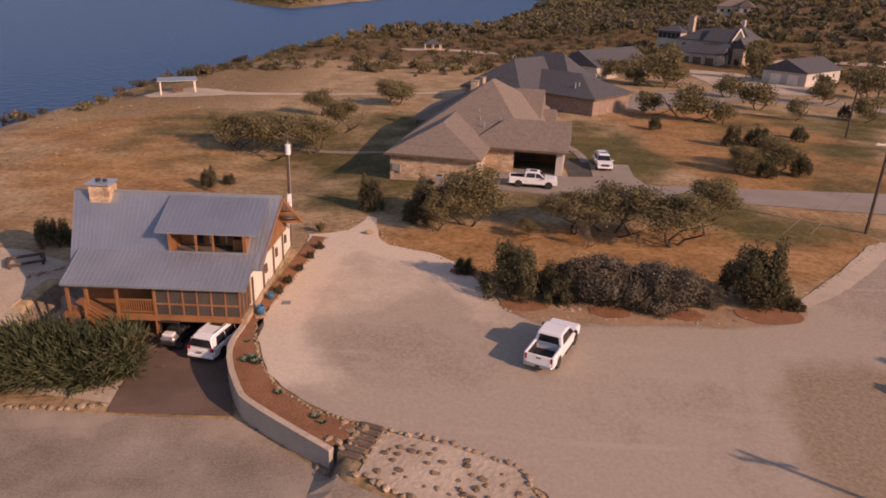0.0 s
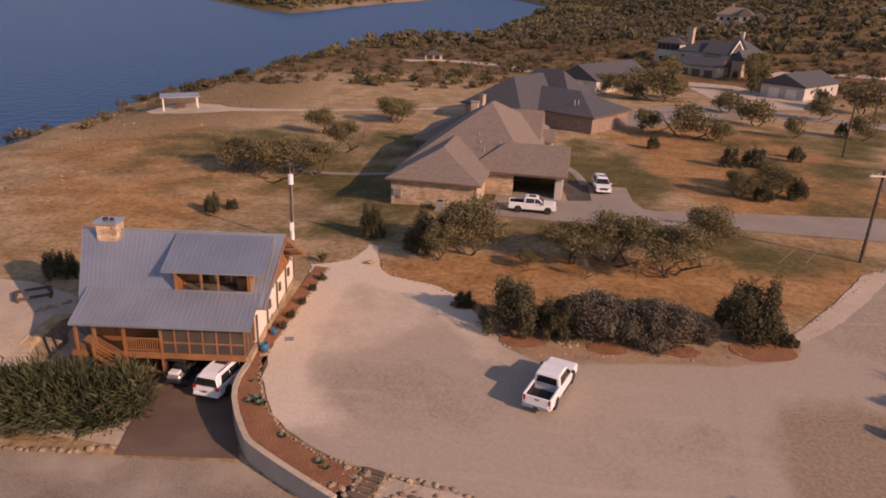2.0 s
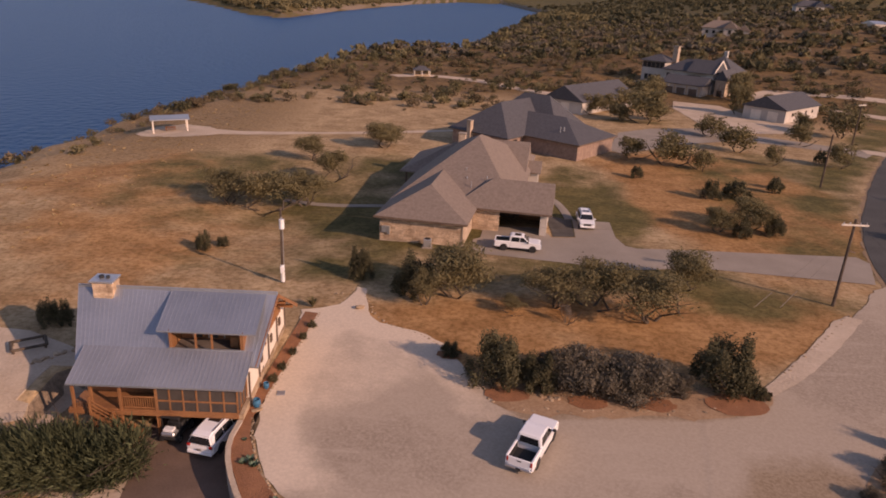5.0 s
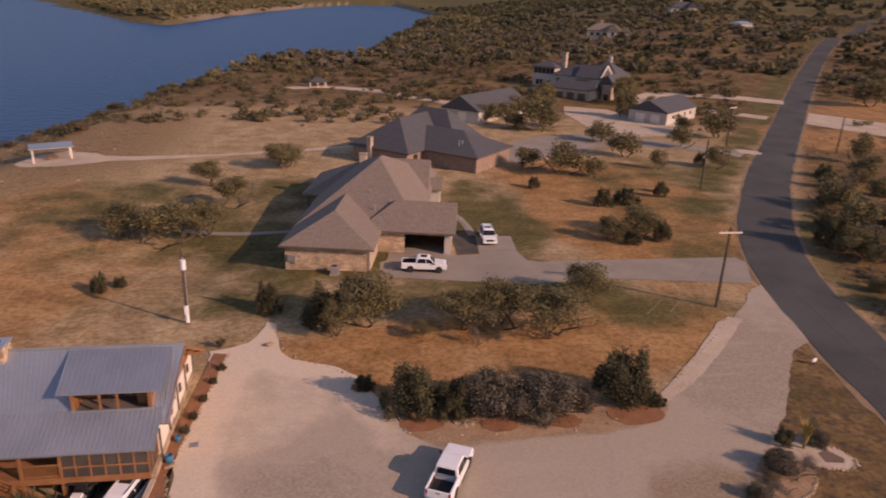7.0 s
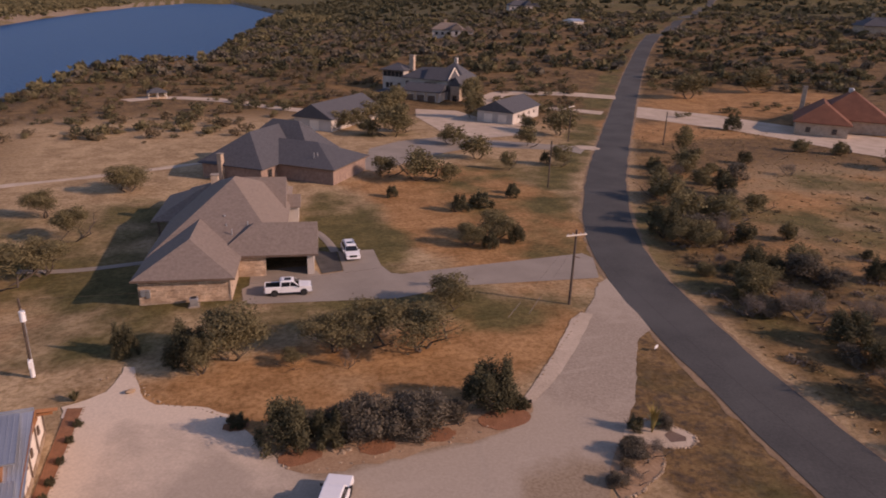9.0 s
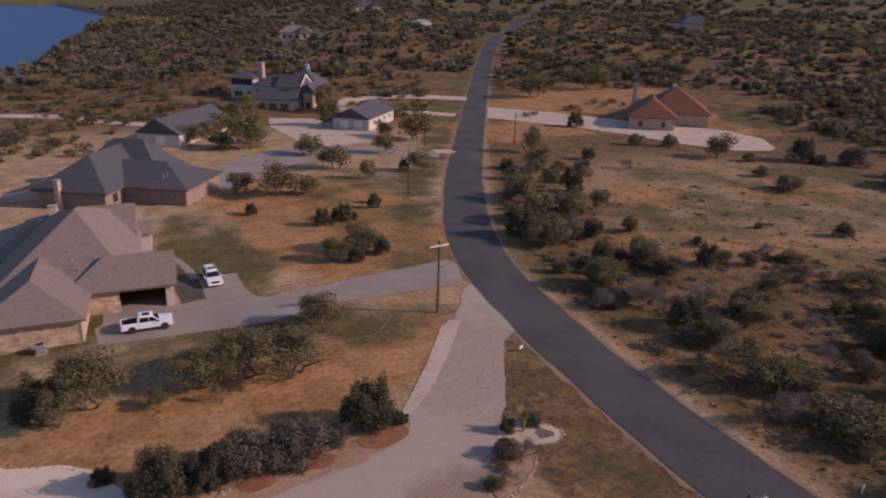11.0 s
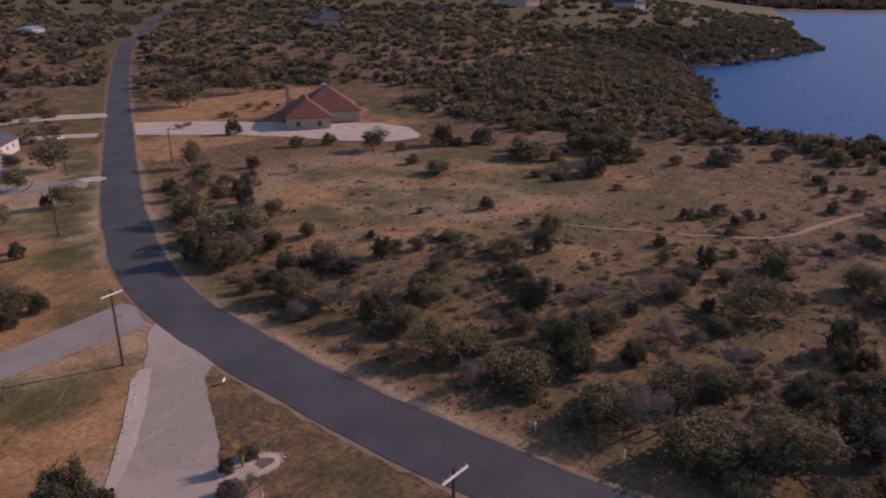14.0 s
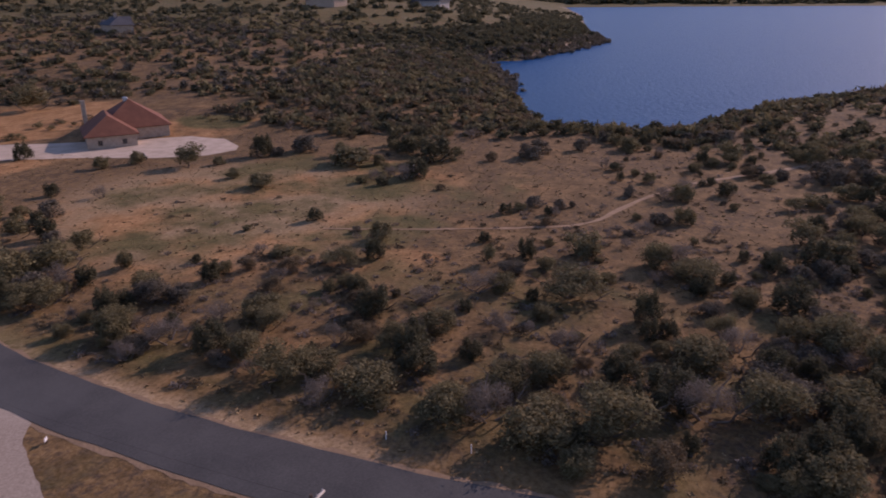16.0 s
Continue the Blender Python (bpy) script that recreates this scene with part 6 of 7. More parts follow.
for k in range(7):
    bm = bmesh.new()
    bmesh.ops.create_icosphere(bm, subdivisions=1, radius=0.5)
    for v in bm.verts:
        v.co *= rock_rng.uniform(0.75, 1.2)
        v.co.z *= 0.7
    me = bpy.data.meshes.new("rock")
    bm.to_mesh(me)
    bm.free()
    me.materials.append(RUBBLE)
    ROCK_MESHES.append(me)
BROWN_STONE = material("brown_fieldstone", (0.13, 0.085, 0.05), (0.27, 0.19, 0.12), 0.9, 7.0, 0.9, bump=0.6, island=0.28)
DARK_ROCKS = [me.copy() for me in ROCK_MESHES]
for me in DARK_ROCKS:
    me.materials[0] = BROWN_STONE


def rock(parent, x, y, size, dz=0.0, dark=False):
    ob = new("rock", rock_rng.choice(DARK_ROCKS if dark else ROCK_MESHES))
    ob.parent = parent
    ob.matrix_basis = pose(x, y, float(height(x, y)) + size * 0.18 + dz, 0, 0, rock_rng.uniform(0, 360)) @ Matrix.Diagonal((size * rock_rng.uniform(0.8, 1.4), size, size * rock_rng.uniform(0.7, 1.1), 1))


def edging(name, pts, size, gap, label, jitter=0.08, closed=False, rows=1):
    h = thing(name, 0, 0, 0, 0, label, "rock edging")
    for x, y in resample(pts, gap, closed):
        for _ in range(rows):
            rock(h, x + rock_rng.uniform(-jitter, jitter) * rows, y + rock_rng.uniform(-jitter, jitter) * rows, size * rock_rng.uniform(0.7, 1.3))
    return h


edging("rock_edging", [(-11.5, 39.8), (-11.05, 37.9), (-9.65, 34.7), (-8.0, 32.35), (-5.75, 30.7), (-3.3, 29.75)], 0.2, 0.24, "low tan rock edging round the mulch bed")
edging("rock_edging", [(-11.25, 42.4), (-10.8, 49), (-10.3, 56.2)], 0.2, 0.34, "tan rock edging along the cabin bed")
edging("rock_border", [(-1.4, 29.3), (1.6, 28.5), (4.7, 27.1), (5.7, 25.2), (3.6, 23.2)], 0.34, 0.4, "chunky limestone border of the rock garden", 0.12)
edging("rock_border", [(-1.75, 29.1), (-2.1, 27.9), (-2.45, 26.7), (-2.6, 26.0), (-0.4, 24.7), (2.0, 23.7)], 0.34, 0.42, "chunky limestone border beside the steps", 0.12)
edging("rubble_bank", [(-4.2, 27.5), (-3.7, 28.3), (-3.2, 29.2)], 0.36, 0.18, "loose tan rubble bank by the steps", 0.25, rows=3)
edging("rubble_bank", [(-11.9, 39.9), (-11.7, 40.8), (-11.8, 41.6)], 0.4, 0.24, "tan rubble beside the cabin corner", 0.25, rows=2)
edging("rock_border", [(-24.5, 30.9), (-21.5, 31.0), (-19.2, 31.2), (-17.6, 31.7)], 0.42, 0.42, "rough limestone border under the junipers", 0.12)
edging("rock_border", [(4.0, 45.6), (5.2, 43.5), (7.2, 42.8), (10.6, 42.9), (14.5, 43.3), (19, 43.5), (22.4, 44.3), (25.4, 45.5), (26.2, 46.6)], 0.26, 0.75, "rough stones edging the juniper beds", 0.3)
edging("rock_border", [(28.3, 49.6), (32, 53.4), (36.5, 58.2), (40.2, 62.4)], 0.24, 0.8, "small dark stones along the lawn edge", 0.15)
edging("rock_edging", [(-9.5, 60.8), (-7.0, 61.4), (-5.6, 57.2), (-4.0, 54.9), (-1.0, 53.4), (1.0, 51.3)], 0.22, 0.5, "scattered small stones edging the lot", 0.15)
g = thing("rock_garden_stones", 0, 0, 0, 0, "small brown stones strewn over pale gravel", "rocks")
for _ in range(90):
    x, y = rock_rng.uniform(-3.2, 5.4), rock_rng.uniform(23.4, 29.1)
    if inside_distance(np.array(x), np.array(y), [(-2.8, 29.0), (1.6, 28.1), (4.4, 26.8), (5.2, 25.0), (3.4, 23.5), (-0.5, 25.0), (-2.9, 26.4)]) > 0.15:
        rock(g, x, y, rock_rng.uniform(0.2, 0.42), 0.0, True)
for x, y in ((-10.7, 36.3), (-9.4, 33.7)):
    edging("stone_ring", [(x + 0.3 * math.cos(a), y + 0.3 * math.sin(a)) for a in [k * math.tau / 9 for k in range(9)]], 0.13, 0.2, "ring of small pale stones in mulch", 0.02, True)

# the planted island by the lane
UPPER_BED = [(31.7, 40.2), (32.6, 41.4), (34.6, 41.6), (36.0, 40.7), (36.8, 39.6), (37.3, 38.5), (37.0, 37.7), (35.8, 37.2), (34.3, 37.6), (33.0, 38.4), (31.8, 39.3)]
LOWER_BED = [(30.3, 38.9), (31.6, 39.0), (33.0, 38.1), (33.3, 37.1), (32.8, 36.2), (31.8, 35.1), (30.0, 34.3), (29.2, 33.7), (27.2, 33.4), (27.5, 35.4), (28.4, 36.8)]
sheet("island_bed", UPPER_BED, PALE, 0.06, "pale gravel island bed beside the lane", "planting bed", rough_edge=0.06)
sheet("island_bed", [(34.9, 38.2), (36.2, 38.0), (36.5, 38.6), (35.9, 39.6), (35.0, 39.3)], BROWN_PAVING, 0.075, "small dark mulch patch in the island bed", "planting bed", rough_edge=0.1)
sheet("island_bed", LOWER_BED, SOIL, 0.07, "brown soil island bed", "planting bed", rough_edge=0.08)
edging("rock_border", UPPER_BED[2:] + [(30.6, 39.2)], 0.3, 0.3, "tan stone ring of the island bed", 0.06)
edging("rock_border", LOWER_BED[1:9], 0.28, 0.26, "pale curved stone border", 0.05)


def clump(name, x, y, r, hgt, count, mat, label, cat, lean=0.5, width=0.05, seed=0):
    """Strap leaves that rise from one root."""
    rng = random.Random(seed)
    bm = bmesh.new()
    for _ in range(count):
        a, l = rng.uniform(0, math.tau), rng.uniform(0.6, 1.0)
        out = r * rng.uniform(0.3, 1.0) * l
        d, n = Vector((math.cos(a), math.sin(a), 0)), Vector((-math.sin(a), math.cos(a), 0))
        p0, p1, p2 = d * 0.05, d * out * lean + Vector((0, 0, hgt * l * 0.7)), d * out + Vector((0, 0, hgt * l))
        v = [bm.verts.new(q) for q in (p0 - n * width, p0 + n * width, p1 + n * width, p1 - n * width)]
        t = bm.verts.new(p2)
        bm.faces.new(v), bm.faces.new((v[3], v[2], t))
    h = thing(name, x, y, float(height(x, y)) + 0.05, 0, label, cat)
    part("leaves", bm, mat, h)
    return h


clump("ornamental_grass", 34.2, 39.9, 1.2, 2.6, 90, LEAF_YELLOW, "tall yellow ornamental grass in the island bed", "plant", 0.35, 0.045, 1)
clump("yucca", 34.9, 40.4, 0.9, 1.0, 60, LEAF_AGAVE, "green spiky yucca in the island bed", "plant", 0.6, 0.05, 2)
for kind, x, y, w, h_ in (("juniper", 33.0, 40.6, 2.3, 1.5), ("shrub_oak_near", 35.5, 40.5, 2.0, 1.4), ("shrub_oak_near", 30.8, 37.6, 2.9, 1.8), ("grey_shrub", 32.2, 37.2, 2.8, 1.7), ("shrub_oak_near", 27.9, 34.9, 2.0, 1.3), ("grey_shrub", 29.2, 35.0, 2.2, 1.3), ("brown_bush", 29.6, 36.4, 1.6, 0.9)):
    set_plant(kind, x, y, w, h_, "island shrubs")
for k, (x, y, sc) in enumerate([(-10.3, 35.3, 0.5), (-9.95, 34.8, 0.5), (-10.7, 35.0, 0.42), (-11.3, 37.3, 0.25), (-7.9, 31.9, 0.35), (-5.4, 29.9, 0.35), (-5.0, 29.5, 0.3)]):
    clump("agave", x, y, sc, sc * 0.7, 46, LEAF_AGAVE, "grey-green agave growing in red mulch", "plant", 0.7, 0.06, 10 + k)
for k, (x, y) in enumerate([(-11.4, 44.6), (-11.2, 46.4), (-10.9, 48.8), (-10.7, 51.4), (-10.4, 53.6)]):
    set_plant("juniper", x, y, 1.1, 0.7, "small shrubs along the cabin")
clump("desert_palm", -11.2, 57.6, 0.9, 1.0, 70, LEAF_OLIVE, "small spiky palm by the cabin corner", "plant", 0.7, 0.05, 30)


def pot(x, y, s, label):
    h = thing("plant_pot", x, y, float(height(x, y)) + 0.05, 0, label, "pot")
    bm = bmesh.new()
    prof = [(0.22, 0), (0.34, 0.25), (0.36, 0.5), (0.26, 0.72), (0.30, 0.78), (0.24, 0.78), (0.2, 0.6)]
    rings = [[bm.verts.new((r * s * math.cos(a * math.tau / 14), r * s * math.sin(a * math.tau / 14), z * s)) for a in range(14)] for r, z in prof]
    for a, b in zip(rings, rings[1:]):
        for k in range(14):
            bm.faces.new((a[k], a[(k + 1) % 14], b[(k + 1) % 14], b[k]))
    bm.faces.new(rings[0][::-1])
    bm.faces.new(rings[-1])
    part("vessel", bm, BLUE_GLAZE, h)
    return h


pot(-11.6, 41.1, 0.83, "glossy blue glazed pot on the rubble")
pot(-11.6, 43.5, 0.64, "blue glazed pot beside the mulch bed")
gr = thing("drain_grate", -10.4, 43.0, 0.045, 10, "square grey drain grate set in gravel", "grate")
part("grate_plate", box(-0.3, 0.3, -0.3, 0.3, 0, 0.03, 0.005), STEEL, gr)
# west patio
sheet("patio", [(-28.6, 38.4), (-26.0, 39.4), (-25.2, 44.5), (-28.2, 47.8), (-33, 50), (-44, 51), (-44, 38.2)], PALE, 0.05, "sunlit pale concrete patio", "patio", step=1.5)
sheet("low_bed", [(-27.4, 33.0), (-17.2, 31.8), (-18.4, 37.6), (-24, 38.4), (-34, 37.5), (-34, 32.4)], PALE, 0.07, "pale stony bed below the junipers", "planting bed", step=1.0)
bench = thing("log_bench", -31.5, 47.4, float(height(-31.5, 47.4)) + 0.05, 35, "weathered square log frame on the patio", "bench")
for a, b in (((-1.2, -0.8, 0.3), (1.2, -0.8, 0.3)), ((-1.2, 0.8, 0.3), (1.2, 0.8, 0.3)), ((-1.2, -0.8, 0.3), (-1.2, 0.8, 0.3)), ((1.2, -0.8, 0.3), (1.2, 0.8, 0.3))):
    part("log", rod(a, b, 0.12), BARK, bench)
for x in (-1.1, 1.1):
    for y in (-0.75, 0.75):
        part("leg", rod((x, y, -0.05), (x, y, 0.3), 0.1), BARK, bench)
edging("rock_border", [(-29.8, 45.2), (-28.2, 46.6), (-26.6, 47.4), (-25.4, 47.8)], 0.45, 0.45, "dark rough stones behind the patio", 0.15, rows=2)


# ---- vehicles ----
def wheel(parent, x, y, r, w):
    side = 1 if y > 0 else -1
    bm = bmesh.new()
    prof = [(r * 0.62, -w / 2), (r * 0.93, -w / 2), (r, -w * 0.36), (r, w * 0.36), (r * 0.93, w / 2), (r * 0.62, w / 2)]
    n = 18
    rings = [[bm.verts.new((x + q * math.cos(a * math.tau / n), y + o, r + q * math.sin(a * math.tau / n))) for a in range(n)] for q, o in prof]
    for a, b in zip(rings, rings[1:] + rings[:1]):
        for k in range(n):
            bm.faces.new((a[k], a[(k + 1) % n], b[(k + 1) % n], b[k]))
    t = part("wheel", bm, TYRE, parent, "black rubber tyre")
    rim = rod((x, y - w * 0.4, r), (x, y + w * 0.4, r), r * 0.6, None, 14)
    rm = part("rim", rim, RIM, t, "alloy rim")
    part("hub", rod((x, y + side * w * 0.38, r), (x, y + side * w * 0.46, r), r * 0.18, None, 8), CAR_BLACK, rm)


def shell(outline, half, mat_name, parent, mat, bevel=0.06, taper=0.0, zref=0.0, zspan=1.0):
    """A body swept across the car from a side outline; the upper part leans inward by taper."""
    bm = solid(outline, -half, half, lambda u, v, w: (u, w, v))
    if taper:
        for v in bm.verts:
            f = max(0.0, min(1.0, (v.co.z - zref) / zspan))
            v.co.y *= 1 - taper * f
    bmesh.ops.bevel(bm, geom=bm.edges[:], offset=bevel, segments=2, affect="EDGES", clamp_overlap=True)
    return part(mat_name, bm, mat, parent)


def pickup(x, y, turn, label, sunroof=False):
    z = float(height(x, y)) + 0.06
    h = thing("pickup_truck", x, y, z, turn, label, "pickup truck")
    h.scale = (0.91, 0.91, 0.91)
    L, W = 5.9, 2.02
    half = W / 2
    # cab and bonnet as one lower body, the bed as walls round a hollow
    lower = [(-0.95, 0.42), (2.9, 0.42), (2.95, 0.7), (2.93, 1.08), (2.75, 1.2), (1.35, 1.27), (-0.95, 1.27)]
    shell(lower, half, "body", h, CAR_WHITE, 0.07)
    cab = [(-1.05, 1.2), (1.5, 1.2), (0.75, 1.88), (0.35, 1.95), (-0.85, 1.95), (-1.02, 1.85)]
    shell(cab, half - 0.06, "cab", h, CAR_WHITE, 0.06, 0.16, 1.2, 0.75)
    part("bed_floor", box(-2.85, -1.0, -0.85, 0.85, 0.62, 0.7), CAR_BLACK, h, "black bed liner")
    for s in (1, -1):
        part("bed_side", box(-2.9, -0.96, s * half - (0.2 if s > 0 else 0), s * half + (0.2 if s < 0 else 0), 0.45, 1.27, 0.05), CAR_WHITE, h)
        part("bed_liner", box(-2.8, -1.02, s * 0.80 - 0.01, s * 0.80 + 0.01, 0.7, 1.22), CAR_BLACK, h)
        w = solid([(0.32, 1.28), (1.32, 1.28), (0.74, 1.78), (0.32, 1.82)], 0.955, 0.985, lambda u, v, o: (u, s * (o - 0.16 * 0.95 * max(0, (v - 1.2) / 0.75)), v))
        part("side_window", w, CAR_GLASS, h)
        w = solid([(-0.85, 1.28), (0.22, 1.28), (0.22, 1.82), (-0.75, 1.82)], 0.955, 0.985, lambda u, v, o: (u, s * (o - 0.16 * 0.95 * max(0, (v - 1.2) / 0.75)), v))
        part("side_window", w, CAR_GLASS, h)
        part("mirror", box(1.2, 1.38, s * (half + 0.02), s * (half + 0.24), 1.2, 1.42, 0.04), CAR_BLACK, h)
        part("tail_light", box(-2.97, -2.88, s * (half - 0.16) - 0.07, s * (half - 0.16) + 0.07, 0.85, 1.2, 0.02), RED_LENS, h)
        part("headlight", box(2.84, 2.97, s * 0.8 - 0.16, s * 0.8 + 0.16, 0.85, 1.05, 0.03), CLEAR_LENS, h)
        part("door_handle", box(0.5, 0.66, s * (half + 0.005) - 0.02, s * (half + 0.005) + 0.02, 1.08, 1.12), CHROME, h)
        part("sill", box(-0.4, 1.5, s * half - 0.06, s * half + 0.03, 0.36, 0.46, 0.02), CAR_BLACK, h)
    part("rear_window", solid([(-0.72, 1.28), (0.72, 1.28), (0.64, 1.78), (-0.64, 1.78)], -1.075, -1.045, lambda u, v, o: (o + 0.03 * (v - 1.28), u, v)), CAR_GLASS, h)
    part("windscreen", solid([(-0.82, 1.3), (0.82, 1.3), (0.68, 1.84), (-0.68, 1.84)], 0.015, 0.035, lambda u, v, o: (1.42 + o - (v - 1.25) * 1.12, u, v)), CAR_GLASS, h)
    if sunroof:
        part("sunroof", box(-0.45, 0.4, -0.45, 0.45, 1.945, 1.962), CAR_GLASS, h)
    part("tailgate", box(-2.95, -2.85, -0.82, 0.82, 0.55, 1.25, 0.03), CAR_WHITE, h)
    part("tailgate_handle", box(-2.965, -2.945, -0.15, 0.15, 1.02, 1.1), CAR_BLACK, h)
    part("rear_bumper", box(-3.08, -2.9, -0.95, 0.95, 0.42, 0.62, 0.04), CHROME, h)
    part("number_plate", box(-3.09, -3.075, -0.16, 0.16, 0.46, 0.6), CAR_BLACK, h)
    part("front_bumper", box(2.9, 3.05, -0.96, 0.96, 0.4, 0.66, 0.05), CHROME, h)
    part("grille", box(2.9, 2.975, -0.6, 0.6, 0.72, 1.05, 0.02), CAR_BLACK, h)
    part("underbody", box(-2.7, 2.7, -0.8, 0.8, 0.3, 0.46), CAR_BLACK, h)
    for wx in (1.95, -1.72):
        for s in (1, -1):
            wheel(h, wx, s * (half - 0.12), 0.4, 0.27)
            part("wheel_arch", rod((wx, s * (half - 0.06), 0.44), (wx, s * (half + 0.01), 0.44), 0.47, None, 18), CAR_BLACK, h)
    return h


def suv(x, y, turn, label):
    z = float(height(x, y)) + 0.07
    h = thing("suv", x, y, z, turn, label, "car")
    half = 0.96
    lower = [(-2.42, 0.4), (2.38, 0.4), (2.45, 0.62), (2.38, 0.92), (1.2, 1.08), (-2.4, 1.08), (-2.46, 0.75)]
    shell(lower, half, "body", h, CAR_WHITE, 0.08)
    top = [(-2.38, 1.0), (1.35, 1.0), (0.55, 1.62), (0.1, 1.74), (-1.9, 1.72), (-2.25, 1.6)]
    shell(top, half - 0.04, "cab", h, CAR_WHITE, 0.11, 0.27, 1.0, 0.74)
    lean = lambda o, v: o - 0.27 * 0.92 * max(0, (v - 1.0) / 0.74)
    for s in (1, -1):
        for pts in ([(0.3, 1.12), (1.05, 1.12), (0.5, 1.54), (0.3, 1.58)], [(-0.85, 1.12), (0.22, 1.12), (0.22, 1.58), (-0.85, 1.6)], [(-2.0, 1.14), (-0.93, 1.12), (-0.93, 1.6), (-1.75, 1.58)]):
            part("side_window", solid(pts, 0.935, 0.955, lambda u, v, o: (u, s * lean(o, v), v)), CAR_GLASS, h)
        part("mirror", box(0.95, 1.12, s * half, s * (half + 0.2), 1.05, 1.2, 0.04), CAR_WHITE, h)
        part("tail_light", box(-2.5, -2.38, s * 0.8 - 0.12, s * 0.8 + 0.12, 0.88, 1.08, 0.03), RED_LENS, h)
        part("headlight", box(2.3, 2.46, s * 0.72 - 0.18, s * 0.72 + 0.18, 0.74, 0.9, 0.03), CLEAR_LENS, h)
        part("roof_rail", box(-1.7, 0.2, s * 0.58 - 0.02, s * 0.58 + 0.02, 1.72, 1.79), STEEL, h)
    part("rear_window", solid([(-0.8, 1.1), (0.8, 1.1), (0.62, 1.56), (-0.62, 1.56)], -2.44, -2.41, lambda u, v, o: (o + (v - 1.05) * 0.25, u, v)), CAR_GLASS, h)
    part("windscreen", solid([(-0.82, 1.1), (0.82, 1.1), (0.68, 1.58), (-0.68, 1.58)], 0.02, 0.04, lambda u, v, o: (1.32 + o - (v - 1.02) * 1.28, u, v)), CAR_GLASS, h)
    part("sunroof", box(-0.7, 0.0, -0.42, 0.42, 1.735, 1.75), CAR_GLASS, h)
    part("rear_bumper", box(-2.56, -2.36, -0.9, 0.9, 0.38, 0.6, 0.05), CAR_WHITE, h)
    part("front_bumper", box(2.3, 2.52, -0.9, 0.9, 0.36, 0.6, 0.05), CAR_WHITE, h)
    part("grille", box(2.36, 2.47, -0.5, 0.5, 0.62, 0.88, 0.02), CAR_BLACK, h)
    part("number_plate", box(-2.57, -2.55, -0.16, 0.16, 0.7, 0.84), CHROME, h)
    part("underbody", box(-2.2, 2.2, -0.8, 0.8, 0.26, 0.42), CAR_BLACK, h)
    for wx in (1.5, -1.45):
        for s in (1, -1):
            wheel(h, wx, s * (half - 0.12), 0.37, 0.24)
            part("wheel_arch", rod((wx, s * (half - 0.06), 0.4), (wx, s * (half + 0.008), 0.4), 0.43, None, 18), CAR_BLACK, h)
    return h


pickup(7.35, 38.05, 66.0, "white crew-cab pickup truck parked on the gravel lot")
pickup(8.85, 75.9, -6.0, "white crew-cab pickup truck parked outside the garage", True)
suv(18.35, 86.4, -92.0, "white sport utility car parked on the concrete apron")
suv(-13.75, 39.6, 78.0, "white sport utility car half inside the basement garage")

cart = thing("utility_cart", -16.75, 39.7, float(height(-16.75, 39.7)) + 0.07, -95, "dark four-wheeled utility cart with canopy roof", "utility cart")
part("chassis", box(-1.3, 1.3, -0.6, 0.6, 0.35, 0.6, 0.05), CAR_BLACK, cart)
part("cargo_tray", box(-1.35, -0.35, -0.65, 0.65, 0.6, 0.95, 0.04), CAR_BLACK, cart)
part("seat", box(-0.25, 0.25, -0.55, 0.55, 0.6, 1.1, 0.06), CAR_BLACK, cart)
part("bonnet", box(0.6, 1.35, -0.5, 0.5, 0.6, 0.95, 0.12), STEEL, cart)
part("canopy", box(-0.5, 0.8, -0.65, 0.65, 1.72, 1.8, 0.03), CAR_BLACK, cart)
part("cooler_box", box(0.75, 1.25, -0.35, 0.35, 0.95, 1.15, 0.04), WHITE_METAL, cart)
for x in (-0.45, 0.75):
    for y in (-0.6, 0.6):
        part("canopy_post", rod((x, y, 0.6), (x, y, 1.74), 0.025), CAR_BLACK, cart)
for x in (-0.85, 0.9):
    for y in (-0.6, 0.6):
        wheel(cart, x, y, 0.3, 0.24)

tractor = thing("mower", 152.5, 128.5, float(height(152.5, 128.5)) + 0.05, 30, "small dark ride-on mower parked in the field", "mower")
part("bonnet", box(0.1, 1.3, -0.4, 0.4, 0.5, 1.1, 0.1), GREEN_PAINT, tractor)
part("seat", box(-0.7, -0.2, -0.3, 0.3, 0.7, 1.2, 0.06), CAR_BLACK, tractor)
part("roll_bar", box(-0.95, -0.85, -0.5, 0.5, 0.6, 2.0, 0.02), CAR_BLACK, tractor)
for x, r in ((-0.6, 0.55), (0.9, 0.38)):
    for y in (-0.6, 0.6):
        wheel(tractor, x, y, r, 0.3)


# ---- poles, wires and signs ----
def utility_pole(x, y, hgt, turn, arm=True, label="tall dark wooden utility pole with crossarm"):
    h = thing("utility_pole", x, y, float(height(x, y)) - 0.1, turn, label, "utility pole")
    part("pole", rod((0, 0, 0), (0, 0, hgt), 0.17, 0.12, 10), POLE_WOOD, h)
    if arm:
        a = part("crossarm", box(-1.3, 1.3, -0.2, -0.05, hgt - 0.66, hgt - 0.5, 0.01), SIDING, h, "pale weathered crossarm")
        for k in (-1.1, -0.5, 0.5, 1.1):
            part("insulator", rod((k, -0.1, hgt - 0.5), (k, -0.1, hgt - 0.3), 0.05, 0.03, 8), STEEL, a)
        part("bracket", beam((0.1, -0.12, hgt - 3.2), (0.7, -0.12, hgt - 3.4), 0.08, 0.1), TRIM, h)
    return h


utility_pole(39.85, 64.6, 9.3, 1.5)
